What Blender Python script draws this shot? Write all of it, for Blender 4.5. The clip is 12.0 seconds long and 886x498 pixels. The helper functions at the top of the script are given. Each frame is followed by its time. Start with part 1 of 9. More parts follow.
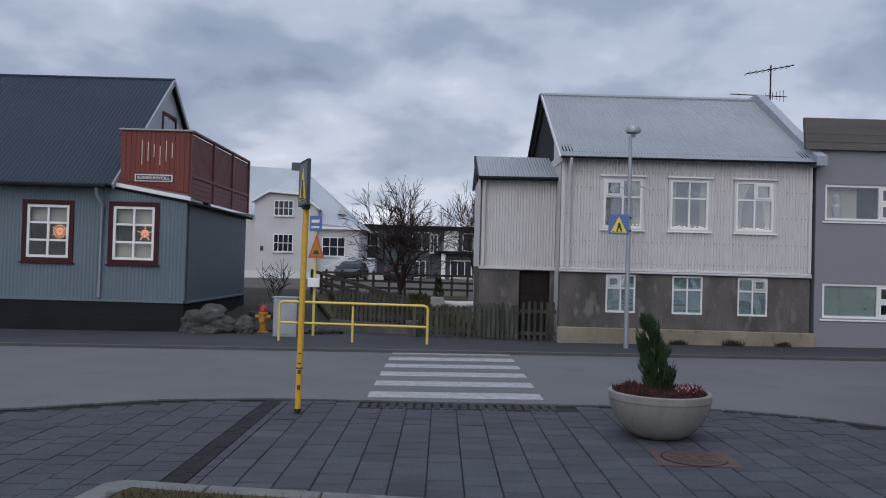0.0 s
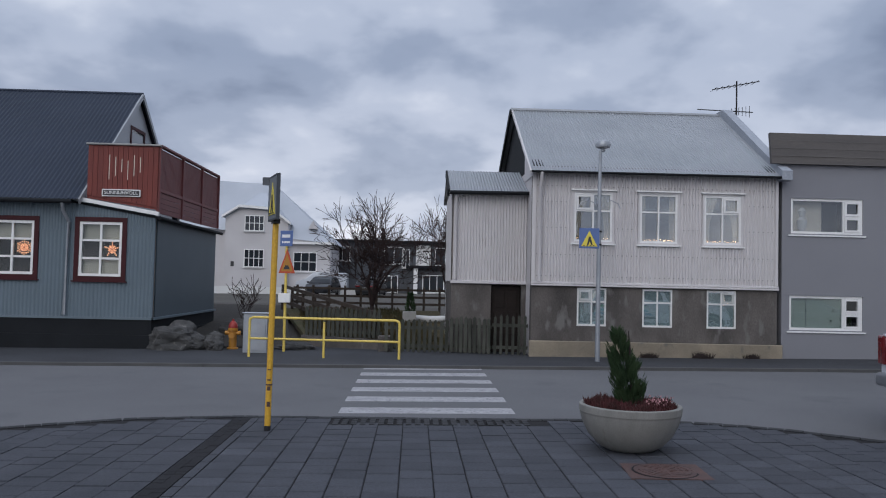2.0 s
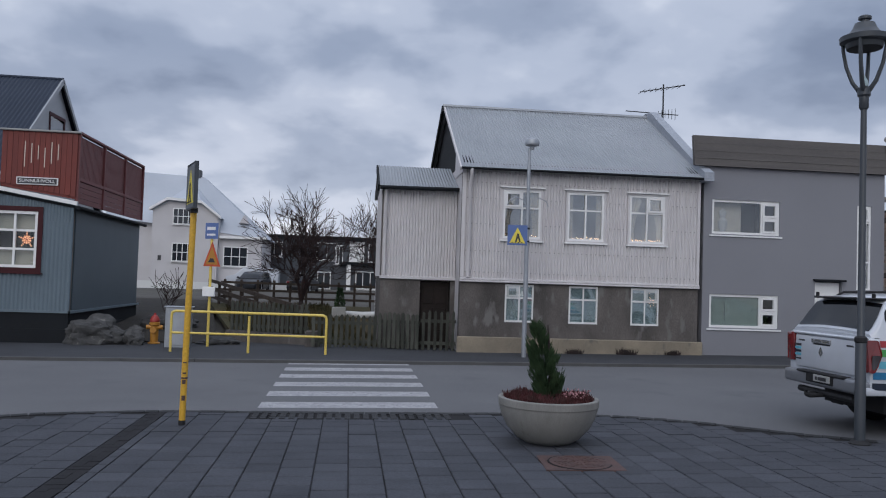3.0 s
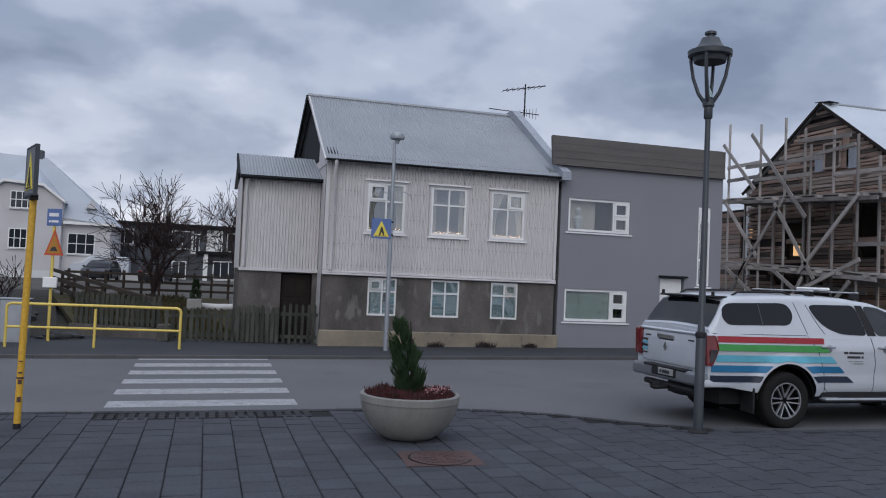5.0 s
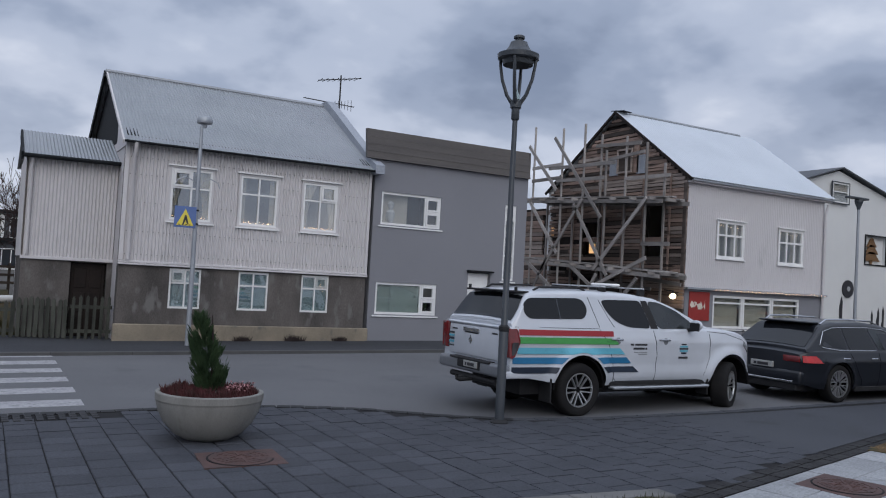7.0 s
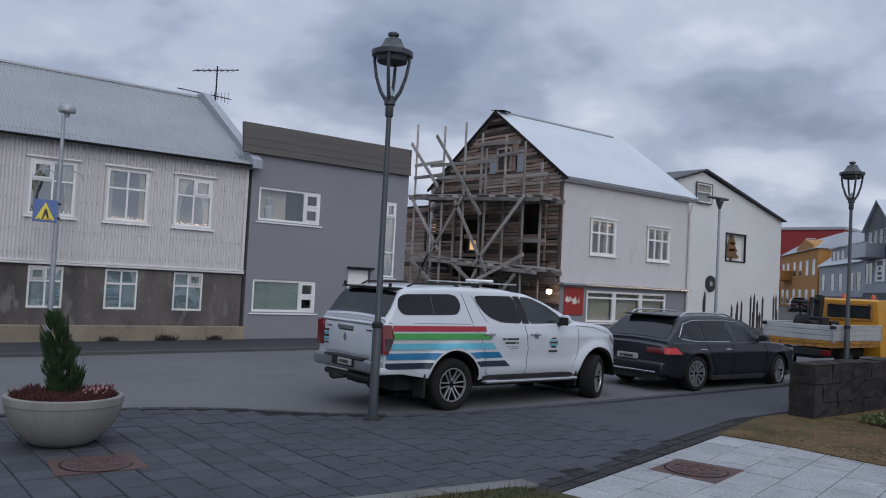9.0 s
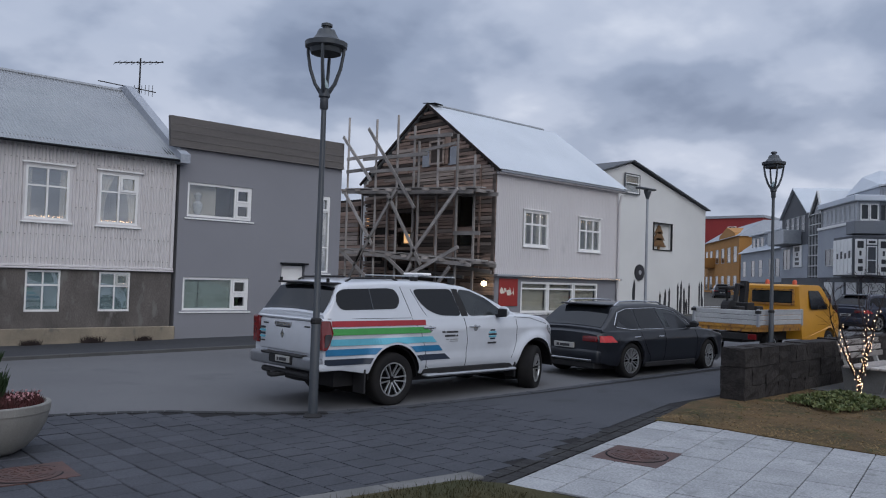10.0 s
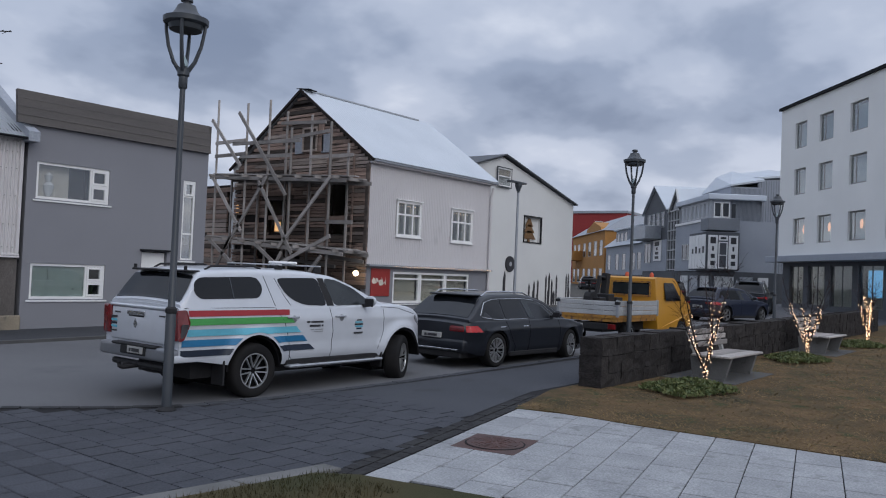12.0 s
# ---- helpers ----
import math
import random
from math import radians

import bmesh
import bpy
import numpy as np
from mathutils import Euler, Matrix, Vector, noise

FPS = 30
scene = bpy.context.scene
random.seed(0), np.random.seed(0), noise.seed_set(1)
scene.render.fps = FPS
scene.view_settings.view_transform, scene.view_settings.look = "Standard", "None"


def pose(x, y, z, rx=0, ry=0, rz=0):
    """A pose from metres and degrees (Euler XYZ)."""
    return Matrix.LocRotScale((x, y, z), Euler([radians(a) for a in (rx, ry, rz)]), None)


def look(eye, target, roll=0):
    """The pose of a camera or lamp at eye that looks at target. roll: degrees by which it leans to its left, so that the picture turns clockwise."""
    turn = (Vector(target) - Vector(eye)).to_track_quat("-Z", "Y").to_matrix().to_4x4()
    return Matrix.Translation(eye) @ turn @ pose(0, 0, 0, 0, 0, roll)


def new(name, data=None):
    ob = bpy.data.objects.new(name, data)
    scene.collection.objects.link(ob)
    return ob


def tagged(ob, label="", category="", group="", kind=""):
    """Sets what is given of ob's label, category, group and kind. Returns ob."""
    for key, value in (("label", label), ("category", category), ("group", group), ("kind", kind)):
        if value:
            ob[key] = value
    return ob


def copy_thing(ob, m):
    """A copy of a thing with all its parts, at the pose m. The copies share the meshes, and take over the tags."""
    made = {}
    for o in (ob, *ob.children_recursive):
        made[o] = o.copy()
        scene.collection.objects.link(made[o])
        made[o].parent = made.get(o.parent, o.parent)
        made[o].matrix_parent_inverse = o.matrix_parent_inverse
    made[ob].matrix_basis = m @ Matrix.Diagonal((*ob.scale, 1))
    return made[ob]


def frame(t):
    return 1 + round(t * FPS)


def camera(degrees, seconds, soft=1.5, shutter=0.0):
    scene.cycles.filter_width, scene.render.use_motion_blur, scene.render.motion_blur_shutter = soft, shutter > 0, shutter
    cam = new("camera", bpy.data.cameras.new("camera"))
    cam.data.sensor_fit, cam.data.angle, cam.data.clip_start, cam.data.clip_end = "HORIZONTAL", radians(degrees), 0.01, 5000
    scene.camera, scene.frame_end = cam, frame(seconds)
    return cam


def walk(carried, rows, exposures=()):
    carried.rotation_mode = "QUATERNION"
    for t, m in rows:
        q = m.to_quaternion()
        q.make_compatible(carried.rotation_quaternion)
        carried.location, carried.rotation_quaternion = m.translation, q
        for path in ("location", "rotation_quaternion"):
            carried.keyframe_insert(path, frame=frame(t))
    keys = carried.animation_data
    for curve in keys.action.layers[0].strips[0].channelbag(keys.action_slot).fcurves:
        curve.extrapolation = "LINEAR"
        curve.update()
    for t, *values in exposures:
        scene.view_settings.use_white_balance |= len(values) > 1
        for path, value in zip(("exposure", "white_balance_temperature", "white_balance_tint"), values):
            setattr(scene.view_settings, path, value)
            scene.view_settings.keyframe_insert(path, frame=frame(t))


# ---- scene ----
cam = camera(57.8, 12.0, soft=1.1)
PATH = [
    (0, (-0.013, -0.169, 1.896), (-0.011, 1.83, 1.937), 1.6),
    (0.5, (-0.016, -0.173, 1.906), (0.008, 1.827, 1.95), 1.5),
    (1, (-0.036, -0.186, 1.905), (0.004, 1.813, 1.962), 1.5),
    (1.5, (-0.02, -0.196, 1.904), (0.028, 1.802, 1.975), 1.4),
    (2, (0.005, -0.151, 1.895), (0.075, 1.847, 1.974), 1.3),
    (2.5, (0.076, -0.126, 1.875), (0.208, 1.868, 1.955), 1.5),
    (3, (0.168, -0.109, 1.84), (0.398, 1.876, 1.918), 1.9),
    (5, (0.164, -0.049, 1.895), (0.728, 1.868, 1.964), 2.5),
    (5.5, (0.278, -0.066, 1.891), (0.937, 1.821, 1.96), 2.7),
    (6, (0.318, -0.073, 1.892), (1.111, 1.762, 1.964), 3.0),
    (6.5, (0.273, -0.024, 1.905), (1.171, 1.761, 1.98), 3.2),
    (7, (0.252, 0.047, 1.907), (1.241, 1.784, 1.981), 3.2),
    (9, (0.38, -0.057, 1.92), (1.604, 1.522, 2.0), 3.0),
    (9.5, (0.355, -0.003, 1.917), (1.615, 1.549, 1.993), 2.3),
    (10, (0.36, 0.057, 1.915), (1.714, 1.527, 1.986), 1.8),
    (10.5, (0.395, 0.023, 1.909), (1.805, 1.44, 1.978), 1.7),
    (11, (0.459, -0.034, 1.913), (1.903, 1.349, 1.975), 2.0),
    (11.5, (0.524, -0.028, 1.909), (2.019, 1.299, 1.97), 2.2),
    (12, (0.525, 0.02, 1.911), (2.089, 1.265, 1.969), 2.4),
]
walk(cam, [(t, look(eye, target, roll)) for t, eye, target, roll in PATH])

# ---- sky and sun: an overcast winter afternoon ----
SUN_EL, SUN_AZ = 32.0, 200.0
world = bpy.data.worlds.new("overcast_sky")
scene.world = world
world.use_nodes = True
wn, wl = world.node_tree.nodes, world.node_tree.links
wn.clear()


def wnode(kind, **props):
    n = wn.new(kind)
    for k, v in props.items():
        if k in n.inputs:
            n.inputs[k].default_value = v
    return n


def wmath(op, a, b=None):
    n = wn.new("ShaderNodeMath")
    n.operation = op
    for i, v in enumerate((a, b)):
        if v is None:
            continue
        if isinstance(v, (int, float)):
            n.inputs[i].default_value = v
        else:
            wl.new(v, n.inputs[i])
    return n.outputs[0]


def ramp(tree, fac, stops, interp="LINEAR"):
    n = tree.nodes.new("ShaderNodeValToRGB")
    n.color_ramp.interpolation = interp
    els = n.color_ramp.elements
    while len(els) < len(stops):
        els.new(0.5)
    for e, (p, c) in zip(els, stops):
        e.position = p
        e.color = (*c, 1) if len(c) == 3 else c
    tree.links.new(fac, n.inputs[0])
    return n.outputs[0]


sky = wn.new("ShaderNodeTexSky")
sky.sky_type = "NISHITA"
sky.sun_disc = False
sky.sun_elevation, sky.sun_rotation = radians(SUN_EL), radians(SUN_AZ)
coords = wn.new("ShaderNodeTexCoord")
sep = wn.new("ShaderNodeSeparateXYZ")
wl.new(coords.outputs["Generated"], sep.inputs[0])
height = wmath("MAXIMUM", sep.outputs["Z"], 0.0)
flat = wmath("ADD", height, 0.34)
plane = wn.new("ShaderNodeCombineXYZ")
wl.new(wmath("DIVIDE", sep.outputs["X"], flat), plane.inputs[0])
wl.new(wmath("DIVIDE", sep.outputs["Y"], flat), plane.inputs[1])
clouds = wnode("ShaderNodeTexNoise", Scale=2.7, Detail=5.0, Roughness=0.48, Distortion=0.08)
banks = wnode("ShaderNodeTexNoise", Scale=0.9, Detail=2.0, Roughness=0.45, Distortion=0.0)
wl.new(plane.outputs[0], clouds.inputs["Vector"])
wl.new(plane.outputs[0], banks.inputs["Vector"])
thick = wmath("ADD", wmath("MULTIPLY", clouds.outputs["Fac"], 0.66), wmath("MULTIPLY", banks.outputs["Fac"], 0.34))
grey = ramp(world.node_tree, thick, [(0.36, (0.195, 0.232, 0.315)), (0.45, (0.275, 0.318, 0.41)), (0.54, (0.4, 0.44, 0.53)), (0.66, (0.6, 0.625, 0.69))], "EASE")
lift = ramp(world.node_tree, height, [(0.0, (1.32, 1.25, 1.2)), (0.10, (1.16, 1.13, 1.11)), (0.26, (0.84, 0.87, 0.92)), (0.45, (0.98, 1.0, 1.03)), (1.0, (2.25, 2.22, 2.18))])
mixed = wn.new("ShaderNodeMix")
mixed.data_type, mixed.blend_type = "RGBA", "MULTIPLY"
mixed.inputs["Factor"].default_value = 1.0
wl.new(grey, mixed.inputs["A"])
wl.new(lift, mixed.inputs["B"])
thin = wn.new("ShaderNodeBackground")
thin.inputs["Strength"].default_value = 0.05
wl.new(sky.outputs[0], thin.inputs[0])
cover = wn.new("ShaderNodeBackground")
cover.inputs["Strength"].default_value = 1.4
wl.new(mixed.outputs["Result"], cover.inputs[0])
blend = wn.new("ShaderNodeMixShader")
blend.inputs[0].default_value = 0.93
wl.new(thin.outputs[0], blend.inputs[1])
wl.new(cover.outputs[0], blend.inputs[2])
wl.new(blend.outputs[0], wn.new("ShaderNodeOutputWorld").inputs[0])

sun = new("sun", bpy.data.lights.new("sun", "SUN"))
sun.data.energy, sun.data.angle, sun.data.color = 1.0, radians(50), (1.0, 0.97, 0.94)
az = radians(SUN_AZ)
sun.matrix_world = look((0, 0, 60), (-60 * math.sin(az) / math.tan(radians(SUN_EL)) * 0.999, -60 * math.cos(az) / math.tan(radians(SUN_EL)), 0))

# ---- materials ----
def surface(name, a, b=None, rough=0.8, metal=0.0, grain=60.0, blot=1.5, bump=0.15, stain=None, stain_at=0.62, vary=0.0, coat=0.0, stretch=(1, 1, 1), spec=0.5, mottle=0.6):
    """A painted, mineral or wooden surface: two tones by a broad and a fine noise, relief, and stains of a third tone."""
    m = bpy.data.materials.new(name)
    m.use_nodes = True
    t = m.node_tree
    n, l = t.nodes, t.links
    p = n["Principled BSDF"]
    b = b or tuple(c * 0.8 for c in a)
    geo = n.new("ShaderNodeNewGeometry")
    vec = n.new("ShaderNodeVectorMath")
    vec.operation = "MULTIPLY"
    vec.inputs[1].default_value = stretch
    l.new(geo.outputs["Position"], vec.inputs[0])

    def noise_tex(scale, detail=4.0):
        k = n.new("ShaderNodeTexNoise")
        k.inputs["Scale"].default_value, k.inputs["Detail"].default_value = scale, detail
        l.new(vec.outputs[0], k.inputs["Vector"])
        return k.outputs["Fac"]

    def mix(kind, fac, x, y):
        k = n.new("ShaderNodeMix")
        k.data_type, k.blend_type = "RGBA", kind
        for v, s in ((fac, k.inputs["Factor"]), (x, k.inputs["A"]), (y, k.inputs["B"])):
            if isinstance(v, float):
                s.default_value = v
            elif isinstance(v, tuple):
                s.default_value = (*v, 1)
            else:
                l.new(v, s)
        return k.outputs["Result"]

    broad, fine = noise_tex(blot, 5.0), noise_tex(grain, 3.0)
    col = mix("MIX", ramp(t, broad, [(0.3, (0, 0, 0)), (0.7, (1, 1, 1))]), a, b)
    col = mix("MULTIPLY", mottle, col, ramp(t, fine, [(0.3, (0.72, 0.72, 0.72)), (0.7, (1.15, 1.15, 1.15))]))
    if stain:
        spots = noise_tex(blot * 2.7, 6.0)
        col = mix("MIX", ramp(t, spots, [(stain_at, (0, 0, 0)), (stain_at + 0.1, (1, 1, 1))]), col, stain)
    if vary:
        info = n.new("ShaderNodeObjectInfo")
        col = mix("MULTIPLY", 1.0, col, ramp(t, info.outputs["Random"], [(0.0, (1 - vary,) * 3), (1.0, (1 + vary,) * 3)]))
    l.new(col, p.inputs["Base Color"])
    p.inputs["Roughness"].default_value, p.inputs["Metallic"].default_value = rough, metal
    p.inputs["Coat Weight"].default_value = coat
    p.inputs["Coat Roughness"].default_value = 0.06
    p.inputs["Specular IOR Level"].default_value = spec
    if bump:
        k = n.new("ShaderNodeBump")
        k.inputs["Strength"].default_value, k.inputs["Distance"].default_value = bump, 0.01
        l.new(fine, k.inputs["Height"])
        l.new(k.outputs[0], p.inputs["Normal"])
    return m


def glow(name, colour, strength):
    m = bpy.data.materials.new(name)
    m.use_nodes = True
    p = m.node_tree.nodes["Principled BSDF"]
    p.inputs["Base Color"].default_value = (*colour, 1)
    p.inputs["Emission Color"].default_value = (*colour, 1)
    p.inputs["Emission Strength"].default_value = strength
    return m


def pane_glass(name, tint, gloss, rough=0.02):
    """Window glass: clear by a tint, with a fixed mirror share on each face."""
    m = bpy.data.materials.new(name)
    m.use_nodes = True
    n, l = m.node_tree.nodes, m.node_tree.links
    n.clear()
    clear, shine, both, out = (n.new("ShaderNode" + k) for k in ("BsdfTransparent", "BsdfGlossy", "MixShader", "OutputMaterial"))
    clear.inputs[0].default_value = (*tint, 1)
    shine.inputs["Roughness"].default_value = rough
    both.inputs[0].default_value = gloss
    l.new(clear.outputs[0], both.inputs[1])
    l.new(shine.outputs[0], both.inputs[2])
    l.new(both.outputs[0], out.inputs[0])
    return m


M = {}
M["asphalt"] = surface("asphalt", (0.115, 0.117, 0.125), (0.14, 0.142, 0.15), 0.9, grain=90, blot=0.35, bump=0.3, stain=(0.11, 0.113, 0.12), stain_at=0.6, spec=0.2)
M["asphalt_dark"] = surface("asphalt_dark", (0.042, 0.044, 0.05), (0.055, 0.058, 0.066), 0.85, grain=120, blot=0.6, bump=0.3, spec=0.2)
M["path_earth"] = surface("path_earth", (0.03, 0.028, 0.026), (0.045, 0.04, 0.034), 0.95, grain=40, blot=1.2, bump=0.6, spec=0.2)
M["soil"] = surface("soil", (0.07, 0.065, 0.06), (0.1, 0.095, 0.085), 0.95, grain=30, blot=0.8, bump=0.6, spec=0.2)
M["lawn"] = surface("lawn", (0.038, 0.042, 0.019), (0.08, 0.058, 0.03), 0.95, grain=80, blot=0.9, bump=0.8, spec=0.2)
M["dry_grass"] = surface("dry_grass", (0.135, 0.085, 0.043), (0.052, 0.042, 0.022), 0.95, grain=45, blot=1.1, bump=1.0, stain=(0.045, 0.048, 0.02), stain_at=0.57, mottle=1.0, spec=0.2)
M["paver"] = surface("paver", (0.05, 0.054, 0.065), (0.07, 0.074, 0.088), 0.85, mottle=1.0, grain=55, blot=1.3, bump=0.25, vary=0.13, spec=0.2)
M["joint"] = surface("joint", (0.014, 0.014, 0.016), (0.022, 0.022, 0.024), 0.95, grain=60, spec=0.2)
M["cobble"] = surface("cobble", (0.03, 0.031, 0.035), (0.045, 0.046, 0.05), 0.8, grain=70, vary=0.2, spec=0.2)
M["cobble_border"] = surface("cobble_border", (0.022, 0.022, 0.024), (0.04, 0.04, 0.042), 0.9, grain=40, blot=6, bump=0.6, spec=0.2)
M["cobble_dark"] = surface("cobble_dark", (0.015, 0.015, 0.018), (0.022, 0.022, 0.025), 0.85, grain=70, vary=0.2, spec=0.2)
M["walk_asphalt"] = surface("walk_asphalt", (0.056, 0.06, 0.07), (0.07, 0.074, 0.086), 0.9, grain=120, blot=0.5, bump=0.3, stain=(0.05, 0.053, 0.06), stain_at=0.6, spec=0.2)
M["straw"] = surface("straw", (0.27, 0.185, 0.095), (0.13, 0.1, 0.048), 0.95, grain=70, blot=1.2, bump=0, stain=(0.06, 0.075, 0.028), stain_at=0.58, spec=0.2)
M["granite_slab"] = surface("granite_slab", (0.25, 0.26, 0.275), (0.33, 0.34, 0.355), 0.8, grain=46, mottle=1.3, blot=2.2, bump=0.3, vary=0.07, stain=(0.2, 0.208, 0.215), stain_at=0.6, spec=0.25)
M["kerb_stone"] = surface("kerb_stone", (0.33, 0.33, 0.32), (0.26, 0.26, 0.25), 0.85, grain=90, blot=2.0, bump=0.3)
M["kerb_dark"] = surface("kerb_dark", (0.06, 0.06, 0.062), (0.085, 0.085, 0.085), 0.9, grain=70)
M["road_paint"] = surface("road_paint", (0.36, 0.36, 0.375), (0.27, 0.27, 0.285), 0.75, grain=26, blot=4.0, bump=0.1, stain=(0.16, 0.162, 0.17), stain_at=0.6, mottle=1.0)
M["rust_iron"] = surface("rust_iron", (0.105, 0.056, 0.05), (0.07, 0.046, 0.044), 0.8, 0.2, grain=50, blot=6, bump=0.3)
M["yellow"] = surface("yellow", (0.62, 0.36, 0.035), (0.56, 0.32, 0.03), 0.5, grain=40, blot=4, bump=0.05, stain=(0.25, 0.14, 0.03), stain_at=0.72)
M["yellow_rail"] = surface("yellow_rail", (0.72, 0.55, 0.13), (0.66, 0.48, 0.1), 0.5, grain=40, blot=4, bump=0.05)
M["white_paint"] = surface("white_paint", (0.78, 0.78, 0.77), (0.7, 0.7, 0.7), 0.5, grain=40, blot=3, bump=0.04, mottle=0.12)
M["tin_white"] = surface("tin_white", (0.585, 0.56, 0.565), (0.535, 0.515, 0.52), 0.6, grain=6, blot=0.5, bump=0.0, stain=(0.44, 0.43, 0.43), stain_at=0.68, stretch=(1, 1, 0.5), mottle=0.12)
M["tin_grey"] = surface("tin_grey", (0.31, 0.325, 0.345), (0.26, 0.275, 0.295), 0.42, 0.35, grain=25, blot=0.7, bump=0.03, stain=(0.28, 0.27, 0.28), stain_at=0.66, mottle=0.12)
M["tin_snow"] = surface("tin_snow", (0.52, 0.56, 0.61), (0.46, 0.5, 0.55), 0.45, 0.1, grain=25, blot=0.5, bump=0.03, mottle=0.12)
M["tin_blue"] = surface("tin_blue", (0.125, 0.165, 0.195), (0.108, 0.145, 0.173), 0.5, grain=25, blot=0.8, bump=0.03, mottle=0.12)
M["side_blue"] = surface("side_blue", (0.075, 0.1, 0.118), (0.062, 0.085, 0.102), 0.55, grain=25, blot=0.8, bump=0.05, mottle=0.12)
M["roof_blue"] = surface("roof_blue", (0.027, 0.036, 0.057), (0.022, 0.03, 0.048), 0.65, grain=25, blot=0.6, bump=0.03, mottle=0.12, spec=0.2)
M["charcoal"] = surface("charcoal", (0.009, 0.0105, 0.013), (0.014, 0.016, 0.019), 0.8, grain=40, blot=1.2, spec=0.2)
M["redbrown"] = surface("redbrown", (0.175, 0.03, 0.021), (0.125, 0.022, 0.017), 0.65, grain=30, blot=2, bump=0.1, stretch=(4, 4, 0.5))
M["oxblood"] = surface("oxblood", (0.05, 0.007, 0.011), (0.04, 0.006, 0.009), 0.6, spec=0.25, grain=30, blot=2)
M["deck_red"] = surface("deck_red", (0.165, 0.044, 0.043), (0.125, 0.035, 0.035), 0.6, grain=30, blot=2, stretch=(4, 4, 0.5))
M["plaster_brown"] = surface("plaster_brown", (0.14, 0.126, 0.118), (0.07, 0.064, 0.061), 0.95, grain=40, blot=1.1, bump=0.35, stretch=(1.3, 1.3, 0.55), mottle=0.8, stain=(0.155, 0.148, 0.142), stain_at=0.57, spec=0.2)
M["concrete_buff"] = surface("concrete_buff", (0.3, 0.255, 0.19), (0.19, 0.163, 0.127), 0.95, grain=60, blot=1.6, bump=0.4, stain=(0.13, 0.12, 0.105), stain_at=0.6)
M["grey_render"] = surface("grey_render", (0.215, 0.218, 0.24), (0.2, 0.203, 0.225), 0.85, grain=120, blot=0.5, bump=0.12, mottle=0.12)
M["fascia_brown"] = surface("fascia_brown", (0.075, 0.068, 0.066), (0.095, 0.085, 0.08), 0.7, grain=30, blot=1.5, stretch=(0.3, 1, 3))
M["old_wood"] = surface("old_wood", (0.36, 0.26, 0.215), (0.2, 0.145, 0.12), 0.9, grain=35, blot=1.4, bump=0.5, vary=0.4, stretch=(1, 0.25, 3), stain=(0.055, 0.045, 0.04), stain_at=0.6, spec=0.2)
M["old_wood_pale"] = surface("old_wood_pale", (0.36, 0.3, 0.265), (0.22, 0.185, 0.165), 0.9, grain=35, blot=1.4, bump=0.5, vary=0.3, stretch=(1, 0.25, 3), stain=(0.07, 0.058, 0.05), stain_at=0.6, spec=0.2)
M["old_wood_dark"] = surface("old_wood_dark", (0.105, 0.085, 0.075), (0.05, 0.042, 0.038), 0.9, grain=35, blot=1.4, bump=0.5, vary=0.3, stretch=(1, 0.25, 3), spec=0.2)
M["scaffold_wood"] = surface("scaffold_wood", (0.34, 0.315, 0.3), (0.22, 0.205, 0.195), 0.9, grain=40, blot=1.5, bump=0.3, vary=0.35)
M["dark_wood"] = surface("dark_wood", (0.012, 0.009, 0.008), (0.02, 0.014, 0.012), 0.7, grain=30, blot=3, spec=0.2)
M["fence_wood"] = surface("fence_wood", (0.08, 0.082, 0.07), (0.036, 0.039, 0.033), 0.95, grain=35, blot=3, bump=0.4, vary=0.25, stretch=(2, 2, 0.5), spec=0.2)
M["rail_wood"] = surface("rail_wood", (0.07, 0.055, 0.045), (0.05, 0.04, 0.034), 0.9, grain=35, blot=3, bump=0.3, spec=0.2)
M["house_white"] = surface("house_white", (0.54, 0.525, 0.535), (0.48, 0.465, 0.475), 0.85, grain=40, blot=0.6, bump=0.08, mottle=0.12)
M["wall_white"] = surface("wall_white", (0.64, 0.645, 0.64), (0.58, 0.585, 0.585), 0.85, grain=50, blot=0.4, bump=0.1, mottle=0.12)
M["timber_white"] = surface("timber_white", (0.55, 0.53, 0.54), (0.5, 0.48, 0.49), 0.7, grain=50, blot=0.4, bump=0.05, mottle=0.15, stain=(0.4, 0.39, 0.4), stain_at=0.66, stretch=(1, 1, 0.4))
M["lava_stone"] = surface("lava_stone", (0.02, 0.018, 0.018), (0.04, 0.036, 0.035), 0.95, grain=22, blot=5, bump=1.6, vary=0.12, spec=0.2, mottle=1.2)
M["boulder"] = surface("boulder", (0.075, 0.074, 0.073), (0.035, 0.036, 0.037), 0.95, grain=20, blot=3, bump=0.8, stain=(0.15, 0.145, 0.135), stain_at=0.63)
M["planter"] = surface("planter", (0.24, 0.236, 0.223), (0.165, 0.162, 0.152), 0.9, grain=110, blot=3.0, bump=0.3, stain=(0.17, 0.165, 0.15), stain_at=0.6, stretch=(1.6, 1.6, 0.35))
M["lamp_grey"] = surface("lamp_grey", (0.046, 0.053, 0.063), (0.037, 0.044, 0.053), 0.45, grain=40, blot=3, bump=0.03, mottle=0.12)
M["galvanised"] = surface("galvanised", (0.36, 0.38, 0.41), (0.3, 0.32, 0.35), 0.45, 0.5, grain=30, blot=4, bump=0.03, mottle=0.12)
M["bark"] = surface("bark", (0.05, 0.038, 0.036), (0.035, 0.028, 0.028), 0.95, grain=40, blot=3, spec=0.2)
M["twig"] = surface("twig", (0.05, 0.034, 0.033), (0.03, 0.021, 0.021), 0.95, grain=40, blot=3, bump=0, spec=0.2)
